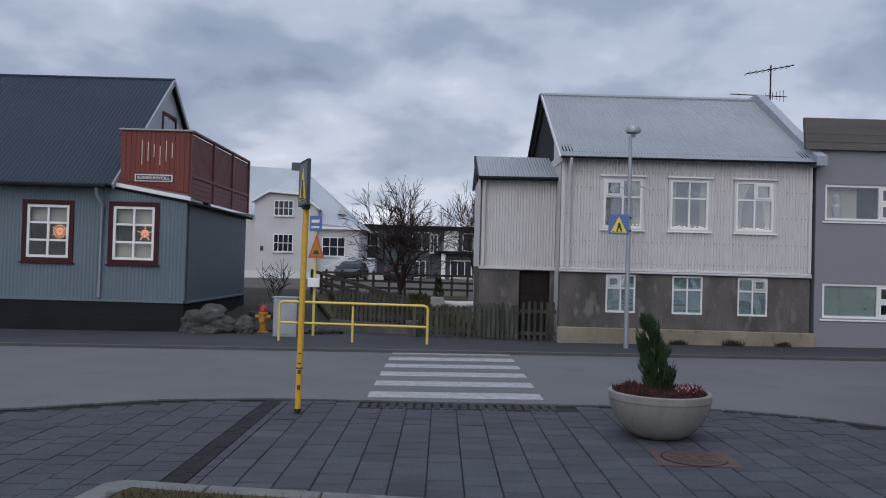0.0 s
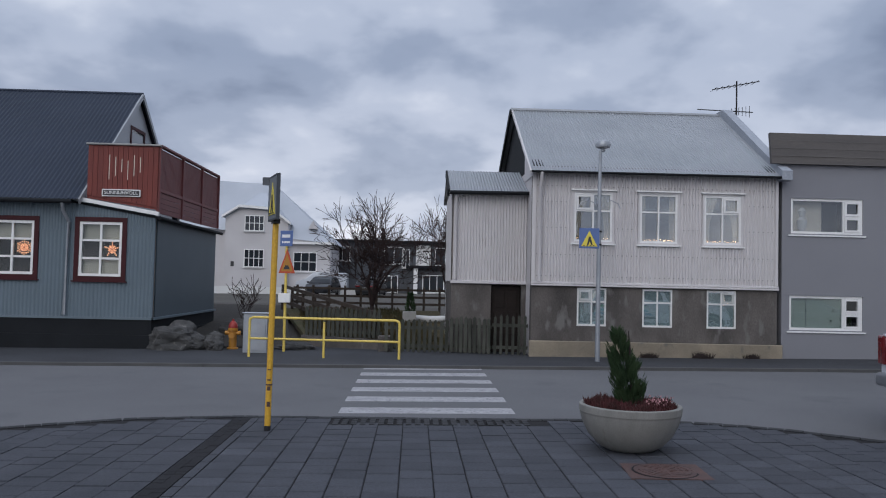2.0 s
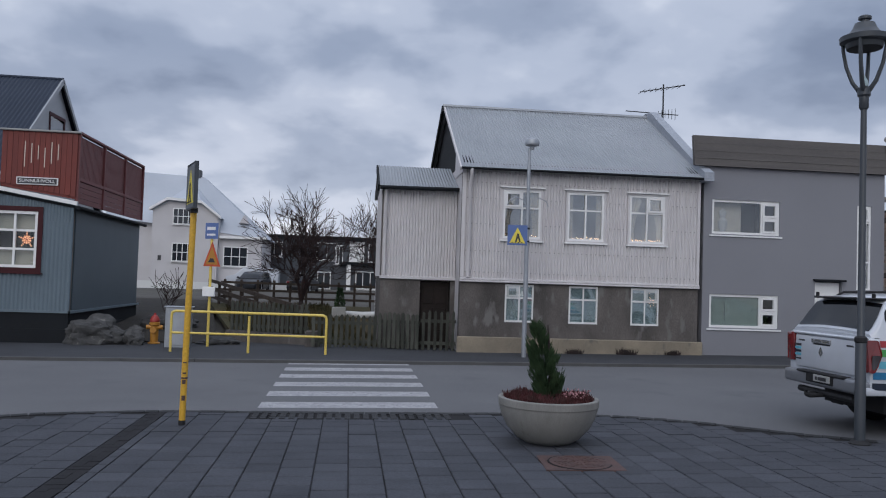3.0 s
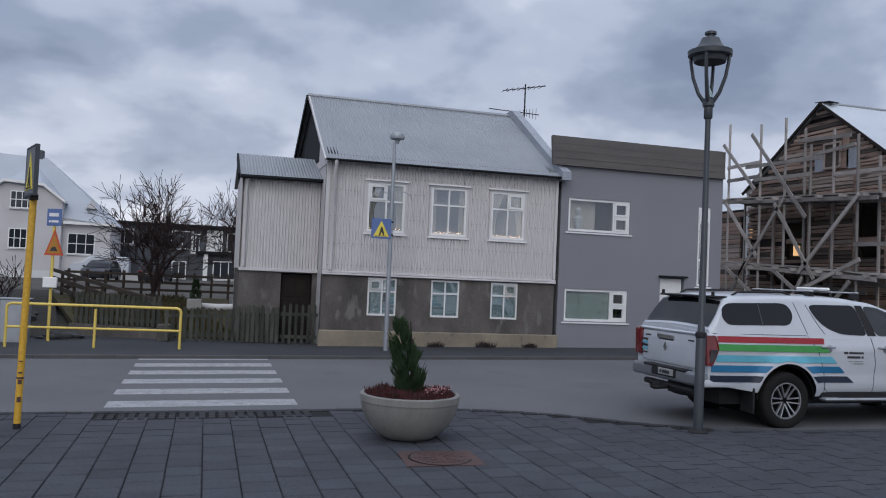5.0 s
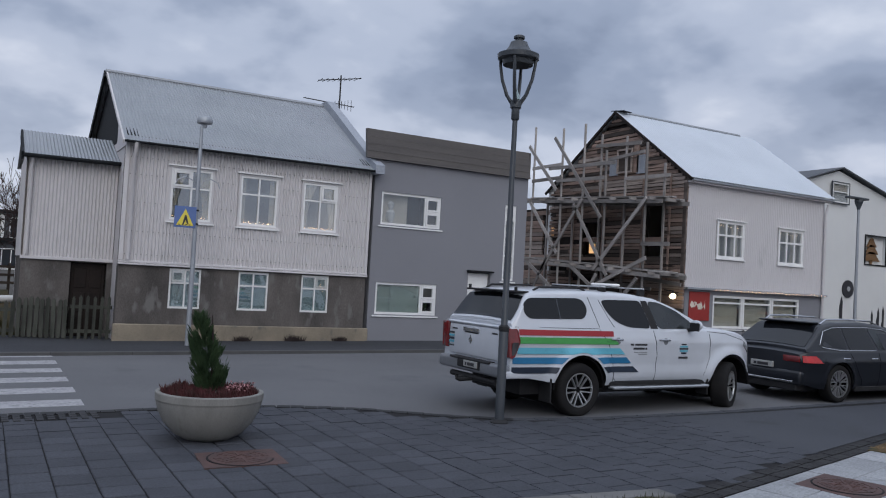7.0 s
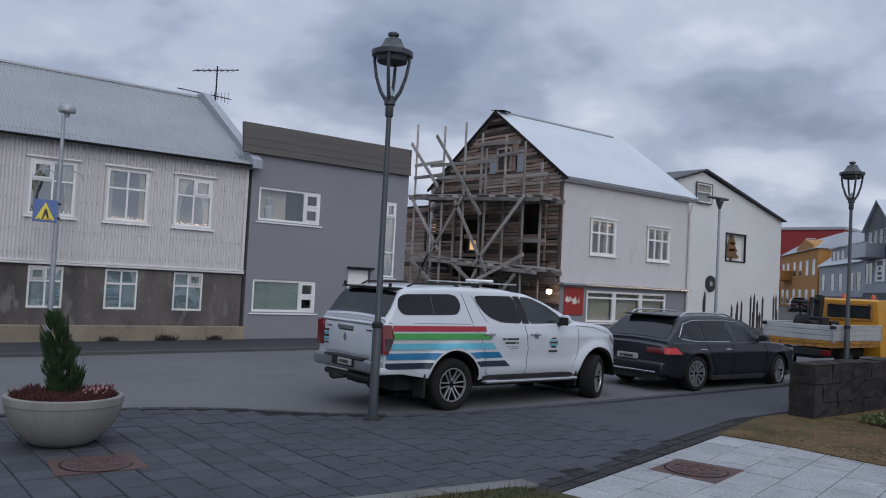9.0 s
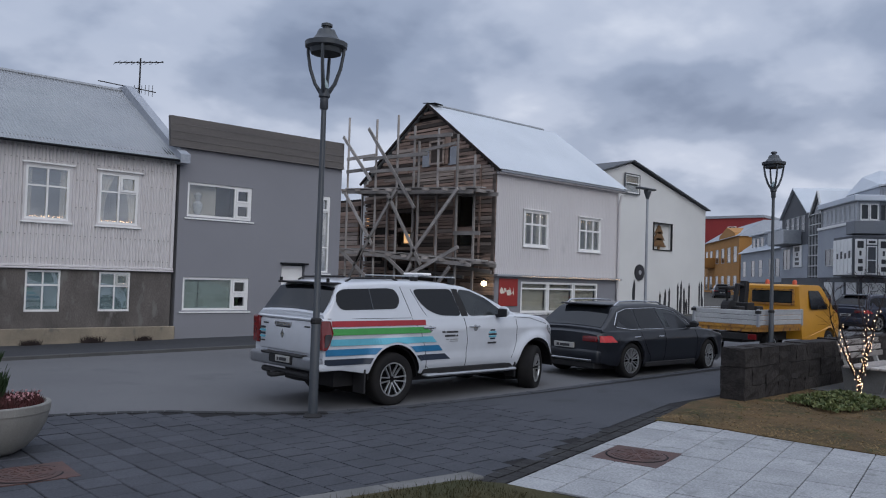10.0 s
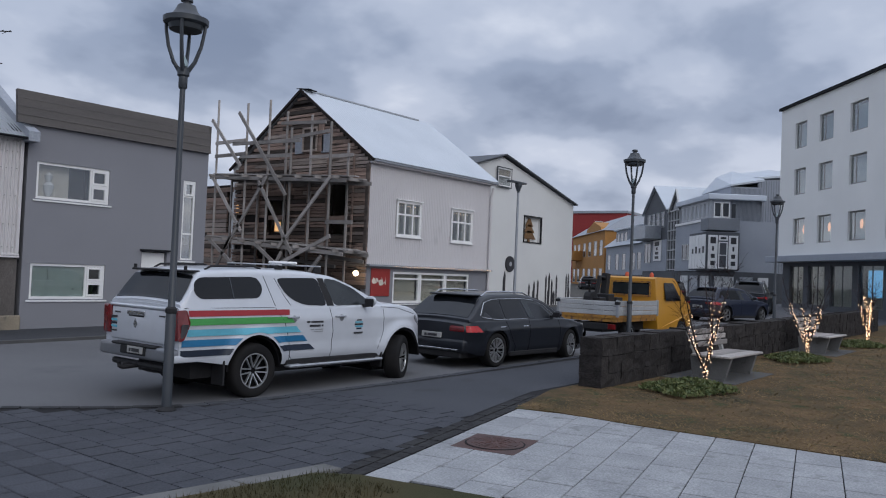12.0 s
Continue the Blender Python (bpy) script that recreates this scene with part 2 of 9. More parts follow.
M["conifer"] = surface("conifer", (0.016, 0.036, 0.016), (0.042, 0.07, 0.032), 0.9, grain=60, blot=8, bump=0, spec=0.2)
M["heather"] = surface("heather", (0.1, 0.032, 0.036), (0.048, 0.026, 0.024), 0.9, grain=60, blot=9, bump=0, spec=0.2)
M["petal"] = surface("petal", (0.45, 0.25, 0.26), (0.36, 0.16, 0.18), 0.8, grain=60, blot=9, bump=0)
M["ivy"] = surface("ivy", (0.05, 0.08, 0.025), (0.13, 0.14, 0.045), 0.7, grain=30, blot=8, bump=0, stain=(0.1, 0.07, 0.035), stain_at=0.6)
M["car_white"] = surface("car_white", (0.5, 0.525, 0.57), (0.475, 0.5, 0.545), 0.3, grain=5, blot=1, bump=0, coat=0.8, mottle=0.12)
M["car_dark"] = surface("car_dark", (0.008, 0.0095, 0.014), (0.01, 0.012, 0.017), 0.35, 0.0, grain=5, blot=1, bump=0, coat=0.3, mottle=0.12, spec=0.35)
M["car_blue"] = surface("car_blue", (0.006, 0.01, 0.026), (0.008, 0.013, 0.03), 0.35, 0.0, grain=5, blot=1, bump=0, coat=0.3, mottle=0.12)
M["truck_yellow"] = surface("truck_yellow", (0.5, 0.24, 0.02), (0.44, 0.21, 0.018), 0.4, grain=20, blot=2, bump=0, coat=0.3, stain=(0.38, 0.18, 0.02), stain_at=0.7, mottle=0.12)
M["alu"] = surface("alu", (0.5, 0.51, 0.52), (0.42, 0.43, 0.44), 0.5, 0.4, grain=30, blot=3, bump=0.05)
M["tyre"] = surface("tyre", (0.011, 0.011, 0.012), (0.017, 0.016, 0.016), 0.85, grain=60, blot=5, bump=0.2, spec=0.2)
M["rim"] = surface("rim", (0.55, 0.56, 0.58), (0.48, 0.49, 0.5), 0.3, 0.8, grain=30, blot=4, bump=0, mottle=0.12)
M["trim_black"] = surface("trim_black", (0.018, 0.018, 0.02), (0.026, 0.026, 0.028), 0.6, grain=60, blot=4, bump=0.05, spec=0.2)
M["chrome"] = surface("chrome", (0.6, 0.61, 0.63), (0.55, 0.56, 0.58), 0.2, 0.9, grain=20, blot=4, bump=0, mottle=0.12)
# switched-on tail lights: their glow is put into a brighter red, no emission
M["tail_lit_red"] = surface("tail_lit_red", (0.5, 0.02, 0.02), (0.4, 0.015, 0.015), 0.2, grain=20, blot=6, bump=0, coat=0.6)
M["lens_smoke"] = surface("lens_smoke", (0.06, 0.055, 0.06), (0.04, 0.036, 0.04), 0.15, grain=20, blot=6, bump=0, coat=0.6, mottle=0.12)
M["bumper_grey"] = surface("bumper_grey", (0.2, 0.21, 0.23), (0.17, 0.18, 0.2), 0.35, 0.3, grain=20, blot=3, bump=0, coat=0.3, mottle=0.2)
M["well_black"] = surface("well_black", (0.006, 0.006, 0.007), (0.009, 0.009, 0.01), 0.95, grain=60, blot=4, spec=0.1)
M["bed_kerb"] = surface("bed_kerb", (0.17, 0.17, 0.17), (0.12, 0.12, 0.118), 0.9, grain=90, blot=2.5, bump=0.4, stain=(0.08, 0.082, 0.075), stain_at=0.62, spec=0.2)
M["roof_tin"] = surface("roof_tin", (0.42, 0.45, 0.5), (0.34, 0.37, 0.42), 0.7, 0.0, grain=25, blot=0.3, bump=0.03, mottle=0.12)
M["roof_pale"] = surface("roof_pale", (0.58, 0.62, 0.68), (0.49, 0.54, 0.61), 0.7, 0.0, grain=25, blot=0.3, bump=0.03, mottle=0.12)
M["truck_worn"] = surface("truck_worn", (0.4, 0.2, 0.03), (0.28, 0.13, 0.03), 0.6, grain=20, blot=3, bump=0.1, stain=(0.1, 0.05, 0.03), stain_at=0.55)
M["tail_red"] = surface("tail_red", (0.17, 0.01, 0.012), (0.12, 0.008, 0.01), 0.2, grain=20, blot=6, bump=0, coat=0.6)
M["headlamp"] = surface("headlamp", (0.4, 0.42, 0.44), (0.3, 0.32, 0.34), 0.15, 0.4, grain=20, blot=6, bump=0, coat=0.6, mottle=0.12)
for key, c in (("stripe_red", (0.3, 0.014, 0.022)), ("stripe_green", (0.055, 0.29, 0.07)), ("stripe_sky", (0.11, 0.4, 0.52)), ("stripe_blue", (0.014, 0.15, 0.31)), ("stripe_navy", (0.006, 0.014, 0.032)), ("sign_blue", (0.1, 0.16, 0.36)), ("sign_yellow", (0.75, 0.62, 0.08)), ("sign_red", (0.5, 0.08, 0.03)), ("ink", (0.03, 0.03, 0.035)), ("sign_back", (0.25, 0.26, 0.27)), ("sign_faded", (0.16, 0.18, 0.2)), ("red_board", (0.3, 0.03, 0.025)), ("hydrant_red", (0.3, 0.025, 0.02)), ("hydrant_yellow", (0.42, 0.19, 0.025)), ("plate", (0.36, 0.36, 0.35)), ("gold_art", (0.17, 0.09, 0.035))):
    M[key] = surface(key, c, tuple(v * 0.88 for v in c), 0.5, grain=30, blot=5, bump=0.02, mottle=0.15)
M["glass"] = pane_glass("window_glass", (0.88, 0.91, 0.91), 0.27)
M["glass_mirror"] = pane_glass("sky_glass", (0.8, 0.82, 0.83), 0.14)
M["sheer"] = surface("sheer", (0.6, 0.53, 0.44), (0.5, 0.44, 0.36), 0.9, grain=60, blot=5, bump=0.05)
M["blind_green"] = surface("blind_green", (0.55, 0.63, 0.61), (0.48, 0.56, 0.55), 0.8, grain=30, blot=3, bump=0.03)
M["glass_dim"] = pane_glass("dim_glass", (0.75, 0.78, 0.78), 0.06)
M["far_glass"] = surface("far_glass", (0.02, 0.024, 0.03), (0.03, 0.034, 0.04), 0.08, grain=3, blot=0.6, bump=0, spec=0.8, mottle=0.1)
M["glass_car"] = surface("car_glass", (0.006, 0.007, 0.009), (0.009, 0.01, 0.012), 0.07, grain=3, blot=1.0, bump=0, spec=0.35, mottle=0.1)
M["glass_light"] = surface("car_glass_light", (0.028, 0.033, 0.036), (0.016, 0.019, 0.021), 0.07, grain=3, blot=2.5, bump=0, spec=0.6, mottle=0.1)
# cloth tone warmed to carry the warm light reflected in the windows
M["curtain"] = surface("curtain", (0.72, 0.67, 0.58), (0.62, 0.57, 0.49), 0.9, grain=60, blot=5, bump=0.05)
M["blind"] = surface("blind", (0.4, 0.5, 0.53), (0.34, 0.44, 0.48), 0.8, grain=30, blot=3, bump=0.03)
M["interior"] = surface("interior", (0.16, 0.14, 0.12), (0.12, 0.11, 0.1), 0.9, grain=20, blot=1)
M["fairy"] = glow("fairy_light", (1.0, 0.62, 0.36), 6.0)
M["star_glow"] = glow("star_glow", (1.0, 0.5, 0.27), 1.1)
M["window_glow"] = glow("lit_window", (1.0, 0.55, 0.24), 0.7)
M["bulb"] = glow("lit_bulb", (1.0, 0.8, 0.5), 6.0)
M["screen"] = glow("lit_screen", (0.2, 0.5, 0.85), 0.9)
M["brick_red"] = surface("brick_red", (0.28, 0.03, 0.03), (0.24, 0.026, 0.026), 0.8, grain=20, blot=0.5)
M["apartment_white"] = surface("apartment_white", (0.8, 0.8, 0.78), (0.75, 0.75, 0.73), 0.85, grain=40, blot=0.4, bump=0.08, mottle=0.12)
M["ochre"] = surface("ochre", (0.42, 0.2, 0.05), (0.36, 0.17, 0.045), 0.8, grain=20, blot=0.5)
M["slate_grey"] = surface("slate_grey", (0.33, 0.355, 0.4), (0.285, 0.31, 0.355), 0.7, grain=20, blot=0.5)
M["slate_mid"] = surface("slate_mid", (0.2, 0.215, 0.24), (0.17, 0.185, 0.21), 0.7, grain=20, blot=0.5)
M["slate_dark"] = surface("slate_dark", (0.085, 0.092, 0.105), (0.06, 0.067, 0.078), 0.7, grain=20, blot=0.5)

# ---- building tools ----
SLOPE = 0.01  # the street climbs gently along x


def gz(x):
    return SLOPE * x


def bm_new():
    return bmesh.new()


def hexa(bm, pts):
    v = [bm.verts.new(p) for p in pts]
    for f in ((3, 2, 1, 0), (4, 5, 6, 7), (0, 1, 5, 4), (1, 2, 6, 5), (2, 3, 7, 6), (3, 0, 4, 7)):
        bm.faces.new([v[i] for i in f])
    return bm


def box(bm, x0, x1, y0, y1, z0, z1):
    return hexa(bm, [(x0, y0, z0), (x1, y0, z0), (x1, y1, z0), (x0, y1, z0), (x0, y0, z1), (x1, y0, z1), (x1, y1, z1), (x0, y1, z1)])


def bevelled(x0, x1, y0, y1, z0, z1, r=0.01, seg=1):
    bm = box(bm_new(), x0, x1, y0, y1, z0, z1)
    bmesh.ops.bevel(bm, geom=bm.edges[:], offset=r, segments=seg, affect="EDGES", profile=0.5)
    return bm


def ring(bm, centre, axis, r, n, start=0.0):
    q = Vector(axis).to_track_quat("Z", "Y")
    return [bm.verts.new(Vector(centre) + q @ Vector((r * math.cos(start + 2 * math.pi * i / n), r * math.sin(start + 2 * math.pi * i / n), 0))) for i in range(n)]


def tube(bm, path, radii, n=8, caps=True, start=0.0):
    """A tapered tube along a path of points."""
    path = [Vector(p) for p in path]
    if isinstance(radii, (int, float)):
        radii = [radii] * len(path)
    rings = []
    for i, p in enumerate(path):
        d = path[min(i + 1, len(path) - 1)] - path[max(i - 1, 0)]
        if d.length < 1e-9:
            d = Vector((0, 0, 1))
        rings.append(ring(bm, p, d.normalized(), max(radii[i], 1e-4), n, start))
    for a, b in zip(rings, rings[1:]):
        for i in range(n):
            bm.faces.new((a[i], a[(i + 1) % n], b[(i + 1) % n], b[i]))
    if caps:
        bm.faces.new(rings[0][::-1])
        bm.faces.new(rings[-1])
    return bm


def lathe(bm, profile, n=32, centre=(0, 0, 0), closed=False):
    """Turns (radius, height) points about z."""
    c = Vector(centre)
    rings = [[bm.verts.new(c + Vector((r * math.cos(2 * math.pi * i / n), r * math.sin(2 * math.pi * i / n), z))) for i in range(n)] for r, z in profile]
    for a, b in zip(rings, rings[1:] + rings[:1] if closed else rings[1:]):
        for i in range(n):
            bm.faces.new((a[i], a[(i + 1) % n], b[(i + 1) % n], b[i]))
    if not closed:
        bm.faces.new(rings[0][::-1])
        bm.faces.new(rings[-1])
    return bm


def prism(bm, pts, y0, y1):
    """A polygon of (x, z) points carried from y0 to y1."""
    a = [bm.verts.new((x, y0, z)) for x, z in pts]
    b = [bm.verts.new((x, y1, z)) for x, z in pts]
    bm.faces.new(a)
    bm.faces.new(b[::-1])
    k = len(pts)
    for i in range(k):
        bm.faces.new((a[(i + 1) % k], a[i], b[i], b[(i + 1) % k]))
    return bm


def slab(bm, pts, z0, z1, tilt=SLOPE):
    """A polygon of (x, y) points with thickness, lying on the street's slope."""
    a = [bm.verts.new((x, y, z0 + tilt * x)) for x, y in pts]
    b = [bm.verts.new((x, y, z1 + tilt * x)) for x, y in pts]
    bm.faces.new(a[::-1])
    bm.faces.new(b)
    k = len(pts)
    for i in range(k):
        bm.faces.new((a[i], a[(i + 1) % k], b[(i + 1) % k], b[i]))
    return bm


def beam(bm, p, q, w, h):
    """A squared timber from p to q."""
    p, q = Vector(p), Vector(q)
    d = (q - p).normalized()
    side = d.cross(Vector((0, 0, 1)))
    side = side.normalized() if side.length > 1e-4 else Vector((1, 0, 0))
    up = side.cross(d)
    c = [-side * w / 2 - up * h / 2, side * w / 2 - up * h / 2, side * w / 2 + up * h / 2, -side * w / 2 + up * h / 2]
    return hexa(bm, [p + v for v in c] + [q + v for v in c])


SITES = {}  # things whose parts are given in world coordinates


def part(name, bm, material, parent=None, label="", m=None, smooth=False):
    if m is not None:
        bmesh.ops.transform(bm, matrix=m, verts=bm.verts)
    root = parent
    while root is not None and root.parent is not None:
        root = root.parent
    if root is not None and root.name in SITES:
        bmesh.ops.transform(bm, matrix=SITES[root.name], verts=bm.verts)
    bmesh.ops.recalc_face_normals(bm, faces=bm.faces)
    if smooth:
        for f in bm.faces:
            f.smooth = True
    me = bpy.data.meshes.new(name)
    bm.to_mesh(me)
    bm.free()
    me.materials.append(M[material] if isinstance(material, str) else material)
    if smooth:
        me.set_sharp_from_angle(angle=radians(40))
    ob = new(name, me)
    ob.parent = parent
    if label:
        ob["label"] = label
    return ob


def thing(name, place, label, category, group="", kind="", rz=0.0, site=False):
    ob = new(name)
    ob.empty_display_size = 0.2
    ob.matrix_basis = pose(*place, 0, 0, rz)
    if site:
        SITES[ob.name] = pose(*place).inverted()
    return tagged(ob, label, category, group, kind)


def setting(name, bm, material, label, category, smooth=False):
    return tagged(part(name, bm, material, None, "", None, smooth), label, category, "", "structure")


def free_cells(u0, u1, z0, z1, holes):
    """The upright strips of a wall that its openings (u0, u1, z0, z1) leave."""
    edges = sorted({u0, u1, *[min(max(h[i], u0), u1) for h in holes for i in (0, 1)]})
    for a, b in zip(edges, edges[1:]):
        if b - a < 1e-6:
            continue
        z = z0
        for h in sorted((h for h in holes if h[0] <= a + 1e-6 and h[1] >= b - 1e-6), key=lambda h: h[2]):
            if h[2] > z + 1e-6:
                yield a, b, z, min(h[2], z1)
            z = max(z, h[3])
        if z < z1 - 1e-6:
            yield a, b, z, z1


def wall_bm(u0, u1, z0, z1, t, holes=(), y=0.0):
    """A wall in the plane y, with its outer face towards -y, and real openings."""
    bm = bm_new()
    us = sorted({u0, u1, *[min(max(h[i], u0), u1) for h in holes for i in (0, 1)]})
    zs = sorted({z0, z1, *[min(max(h[i], z0), z1) for h in holes for i in (2, 3)]})

    def solid(i, j):
        if not (0 <= i < len(us) - 1 and 0 <= j < len(zs) - 1):
            return False
        cu, cz = (us[i] + us[i + 1]) / 2, (zs[j] + zs[j + 1]) / 2
        return not any(h[0] < cu < h[1] and h[2] < cz < h[3] for h in holes)

    v = {}

    def at(i, j, k):
        if (i, j, k) not in v:
            v[i, j, k] = bm.verts.new((us[i], y + k * t, zs[j]))
        return v[i, j, k]

    for i in range(len(us) - 1):
        for j in range(len(zs) - 1):
            if not solid(i, j):
                continue
            bm.faces.new([at(*p, 0) for p in ((i, j), (i + 1, j), (i + 1, j + 1), (i, j + 1))])
            bm.faces.new([at(*p, 1) for p in ((i, j + 1), (i + 1, j + 1), (i + 1, j), (i, j))])
            for di, dj, p, q in ((-1, 0, (i, j), (i, j + 1)), (1, 0, (i + 1, j + 1), (i + 1, j)), (0, -1, (i + 1, j), (i, j)), (0, 1, (i, j + 1), (i + 1, j + 1))):
                if not solid(i + di, j + dj):
                    bm.faces.new((at(*p, 0), at(*q, 0), at(*q, 1), at(*p, 1)))
    return bm


def ripple(bm, u0, u1, z0, z1, y=0.0, period=0.078, depth=0.02, top=None):
    """One sheet of corrugated iron, ribs upright, facing -y; top(u) may give a sloping upper edge."""
    steps = max(1, int(math.ceil((u1 - u0) / (period / 8))))
    us = [u0 + (u1 - u0) * i / steps for i in range(steps + 1)]
    rows = [[], [], [], []]
    for u in us:
        w = depth * (0.5 - 0.5 * math.cos(2 * math.pi * u / period))
        t = top(u) if top else z1
        for k, (yy, z) in enumerate(((y - w - 0.004, z0), (y - w - 0.004, t), (y - w, z0), (y - w, t))):
            rows[k].append(bm.verts.new((u, yy, z)))
    a, b, c, d = rows
    for i in range(steps):
        bm.faces.new((a[i], a[i + 1], b[i + 1], b[i]))
        bm.faces.new((c[i + 1], c[i], d[i], d[i + 1]))
        bm.faces.new((a[i + 1], a[i], c[i], c[i + 1]))
        bm.faces.new((b[i], b[i + 1], d[i + 1], d[i]))
    for i in (0, steps):
        bm.faces.new((a[i], b[i], d[i], c[i]))
    return bm


def ripple_wall(u0, u1, z0, z1, y, holes=(), period=0.078, depth=0.02):
    bm = bm_new()
    for a, b, c, d in free_cells(u0, u1, z0, z1, holes):
        ripple(bm, a, b, c, d, y, period, depth)
    return bm


def ripple_roof(x0, x1, lo, hi, period=0.078, depth=0.02):
    """Corrugated iron on a roof slope, from the eave lo = (y, z) to the ridge hi = (y, z)."""
    run, rise = hi[0] - lo[0], hi[1] - lo[1]
    length = math.hypot(run, rise)
    bm = ripple(bm_new(), x0, x1, 0, length, 0, period, depth)
    ey, ez = Vector((0, run / length, rise / length)), Vector((0, rise / length, -run / length))
    for v in bm.verts:
        p = v.co.copy()
        v.co = Vector((p.x, lo[0], lo[1])) + ey * p.z + ez * p.y
    return bm


def frame_bm(w, h, f, d, y=0.0):
    """A rectangular frame: outer size w by h from (0, 0), bars f wide and d deep."""
    bm = bm_new()
    box(bm, 0, f, y, y + d, 0, h)
    box(bm, w - f, w, y, y + d, 0, h)
    box(bm, f, w - f, y, y + d, 0, f)
    box(bm, f, w - f, y, y + d, h - f, h)
    return bm


def window(parent, x, y, z, w, h, cols=(0.5,), rows=(0.66,), frame_w=0.06, bar=0.045, paint="white_paint", vents=(), trim=None, trim_w=0.1, sill="white_paint", cap=False, spans=None, glass="glass", turn=0.0, proud=0.03, label=""):
    """A window facing -y at its lower left corner: frame, bars, sill, panes. cols and rows are the places of the bars; vents are cells (c, r) with a sash."""
    m = pose(x, y, z, 0, 0, turn)
    win = part("window", frame_bm(w, h, frame_w, 0.09, -proud), paint, parent, label, m)
    xs, zs = [0, *[c * w for c in cols], w], [0, *[r * h for r in rows], h]
    cells = spans or [(c, c + 1, r, r + 1) for c in range(len(xs) - 1) for r in range(len(zs) - 1)]
    for c0, c1, r0, r1 in cells:
        a = xs[c0] + (frame_w if c0 == 0 else bar / 2)
        b = xs[c1] - (frame_w if c1 == len(xs) - 1 else bar / 2)
        e = zs[r0] + (frame_w if r0 == 0 else bar / 2)
        g = zs[r1] - (frame_w if r1 == len(zs) - 1 else bar / 2)
        if c1 < len(xs) - 1:
            part("glazing_bar", box(bm_new(), b, b + bar, -proud + 0.006, 0.05, e - bar / 2, g + bar / 2), paint, win, "", m)
        if r1 < len(zs) - 1:
            part("glazing_bar", box(bm_new(), a, b, -proud + 0.01, 0.05, g, g + bar), paint, win, "", m)
        if (c0, r0) in vents:
            part("sash", frame_bm(b - a - 0.008, g - e - 0.008, 0.05, 0.06, -proud - 0.012), paint, win, "", m @ pose(a + 0.004, 0, e + 0.004))
        pane = part("pane", box(bm_new(), a, b, 0.012, 0.02, e, g), glass, win, "", m)
        pane.visible_shadow = False
    if trim:
        t = trim_w
        part("surround", frame_bm(w + 2 * t, h + 2 * t, t, 0.06, -proud - 0.02), trim, win, "", m @ pose(-t, 0, -t))
    if cap:
        part("cap", box(bm_new(), -trim_w - 0.05, w + trim_w + 0.05, -proud - 0.07, 0.0, h + trim_w, h + trim_w + 0.035), sill, win, "", m)
    if sill:
        e = trim_w if trim else 0.03
        part("sill", box(bm_new(), -e - 0.04, w + e + 0.04, -proud - 0.06, 0.0, -e - 0.035, -e), sill, win, "", m)
    return win


def text_bars(bm, x0, x1, z, h, y, words, seed=1):
    """Writing too small to read, as plain bars."""
    rnd = random.Random(seed)
    cuts = sorted(rnd.uniform(0.15, 0.85) for _ in range(words - 1))
    edges = [0, *cuts, 1]
    for a, b in zip(edges, edges[1:]):
        box(bm, x0 + (x1 - x0) * a, x0 + (x1 - x0) * b - 0.02, y - 0.003, y, z, z + h)
    return bm

# ---- ground, road and paving ----
bm = bm_new()
xs = [-160, -40, -8.5, -3.2, 3.0, 12, 30, 60, 120, 260]
ys = [-120, -20, 5, 17.4, 21.2, 26, 31, 40, 60, 110, 320]


def land(x, y):
    """The lie of the land: level with the street, climbing behind the garden."""
    up = max(0.0, min(1.0, (y - 23.0) / 12.0)) * (1.0 - max(0.0, min(1.0, (x - 3.0) / 9.0)))
    return gz(x) - 0.12 + 0.8 * up


grid = [[bm.verts.new((x, y, land(x, y))) for x in xs] for y in ys]
for j in range(len(ys) - 1):
    for i in range(len(xs) - 1):
        bm.faces.new((grid[j][i], grid[j][i + 1], grid[j + 1][i + 1], grid[j + 1][i]))
setting("ground", bm, "soil", "bare dark earth and gravel under the whole street", "ground")

EDGE = [(-60, 8.4), (-9.0, 8.45), (-7.2, 8.9), (-5.18, 9.98), (-3.76, 10.72), (-2.31, 10.98), (-0.5, 10.9), (1.18, 10.85), (3.0, 10.85), (3.85, 10.72), (4.8, 10.3), (5.72, 9.5), (6.6, 8.95), (8.0, 8.7), (10.5, 8.62), (16.3, 8.72), (22, 8.85), (60, 9.2)]
setting("road", slab(bm_new(), [(-60, 6.0), (90, 6.0), (90, 17.6), (-60, 17.6)], -0.11, -0.03), "asphalt", "worn grey asphalt street", "road")
setting("pavement", slab(bm_new(), [(-60, 17.55), (60, 17.55), (60, 21.0), (3.0, 21.0), (3.0, 23.0), (-9, 24.0), (-60, 21.3)], -0.118, 0.03), "asphalt_dark", "dark asphalt footway along the house fronts", "pavement")
bm = bm_new()
for i in range(80):
    x = -60 + i * 1.5
    slab(bm, [(x, 17.4), (x + 1.49, 17.4), (x + 1.49, 17.56), (x, 17.56)], -0.115, 0.036)
setting("kerb", bm, "kerb_dark", "dark concrete kerb stones along the far footway", "kerb")

# the paved square in the foreground
square = setting("square", slab(bm_new(), [(-60, -8), (60, -8), (60, 8.9)] + [(x, y) for x, y in EDGE[::-1][1:]], -0.115, -0.012), "joint", "dark concrete paving of the small square", "pavement")


def edge_y(x):
    for (x0, y0), (x1, y1) in zip(EDGE, EDGE[1:]):
        if x0 <= x <= x1:
            return y0 + (y1 - y0) * (x - x0) / (x1 - x0)
    return 8.5


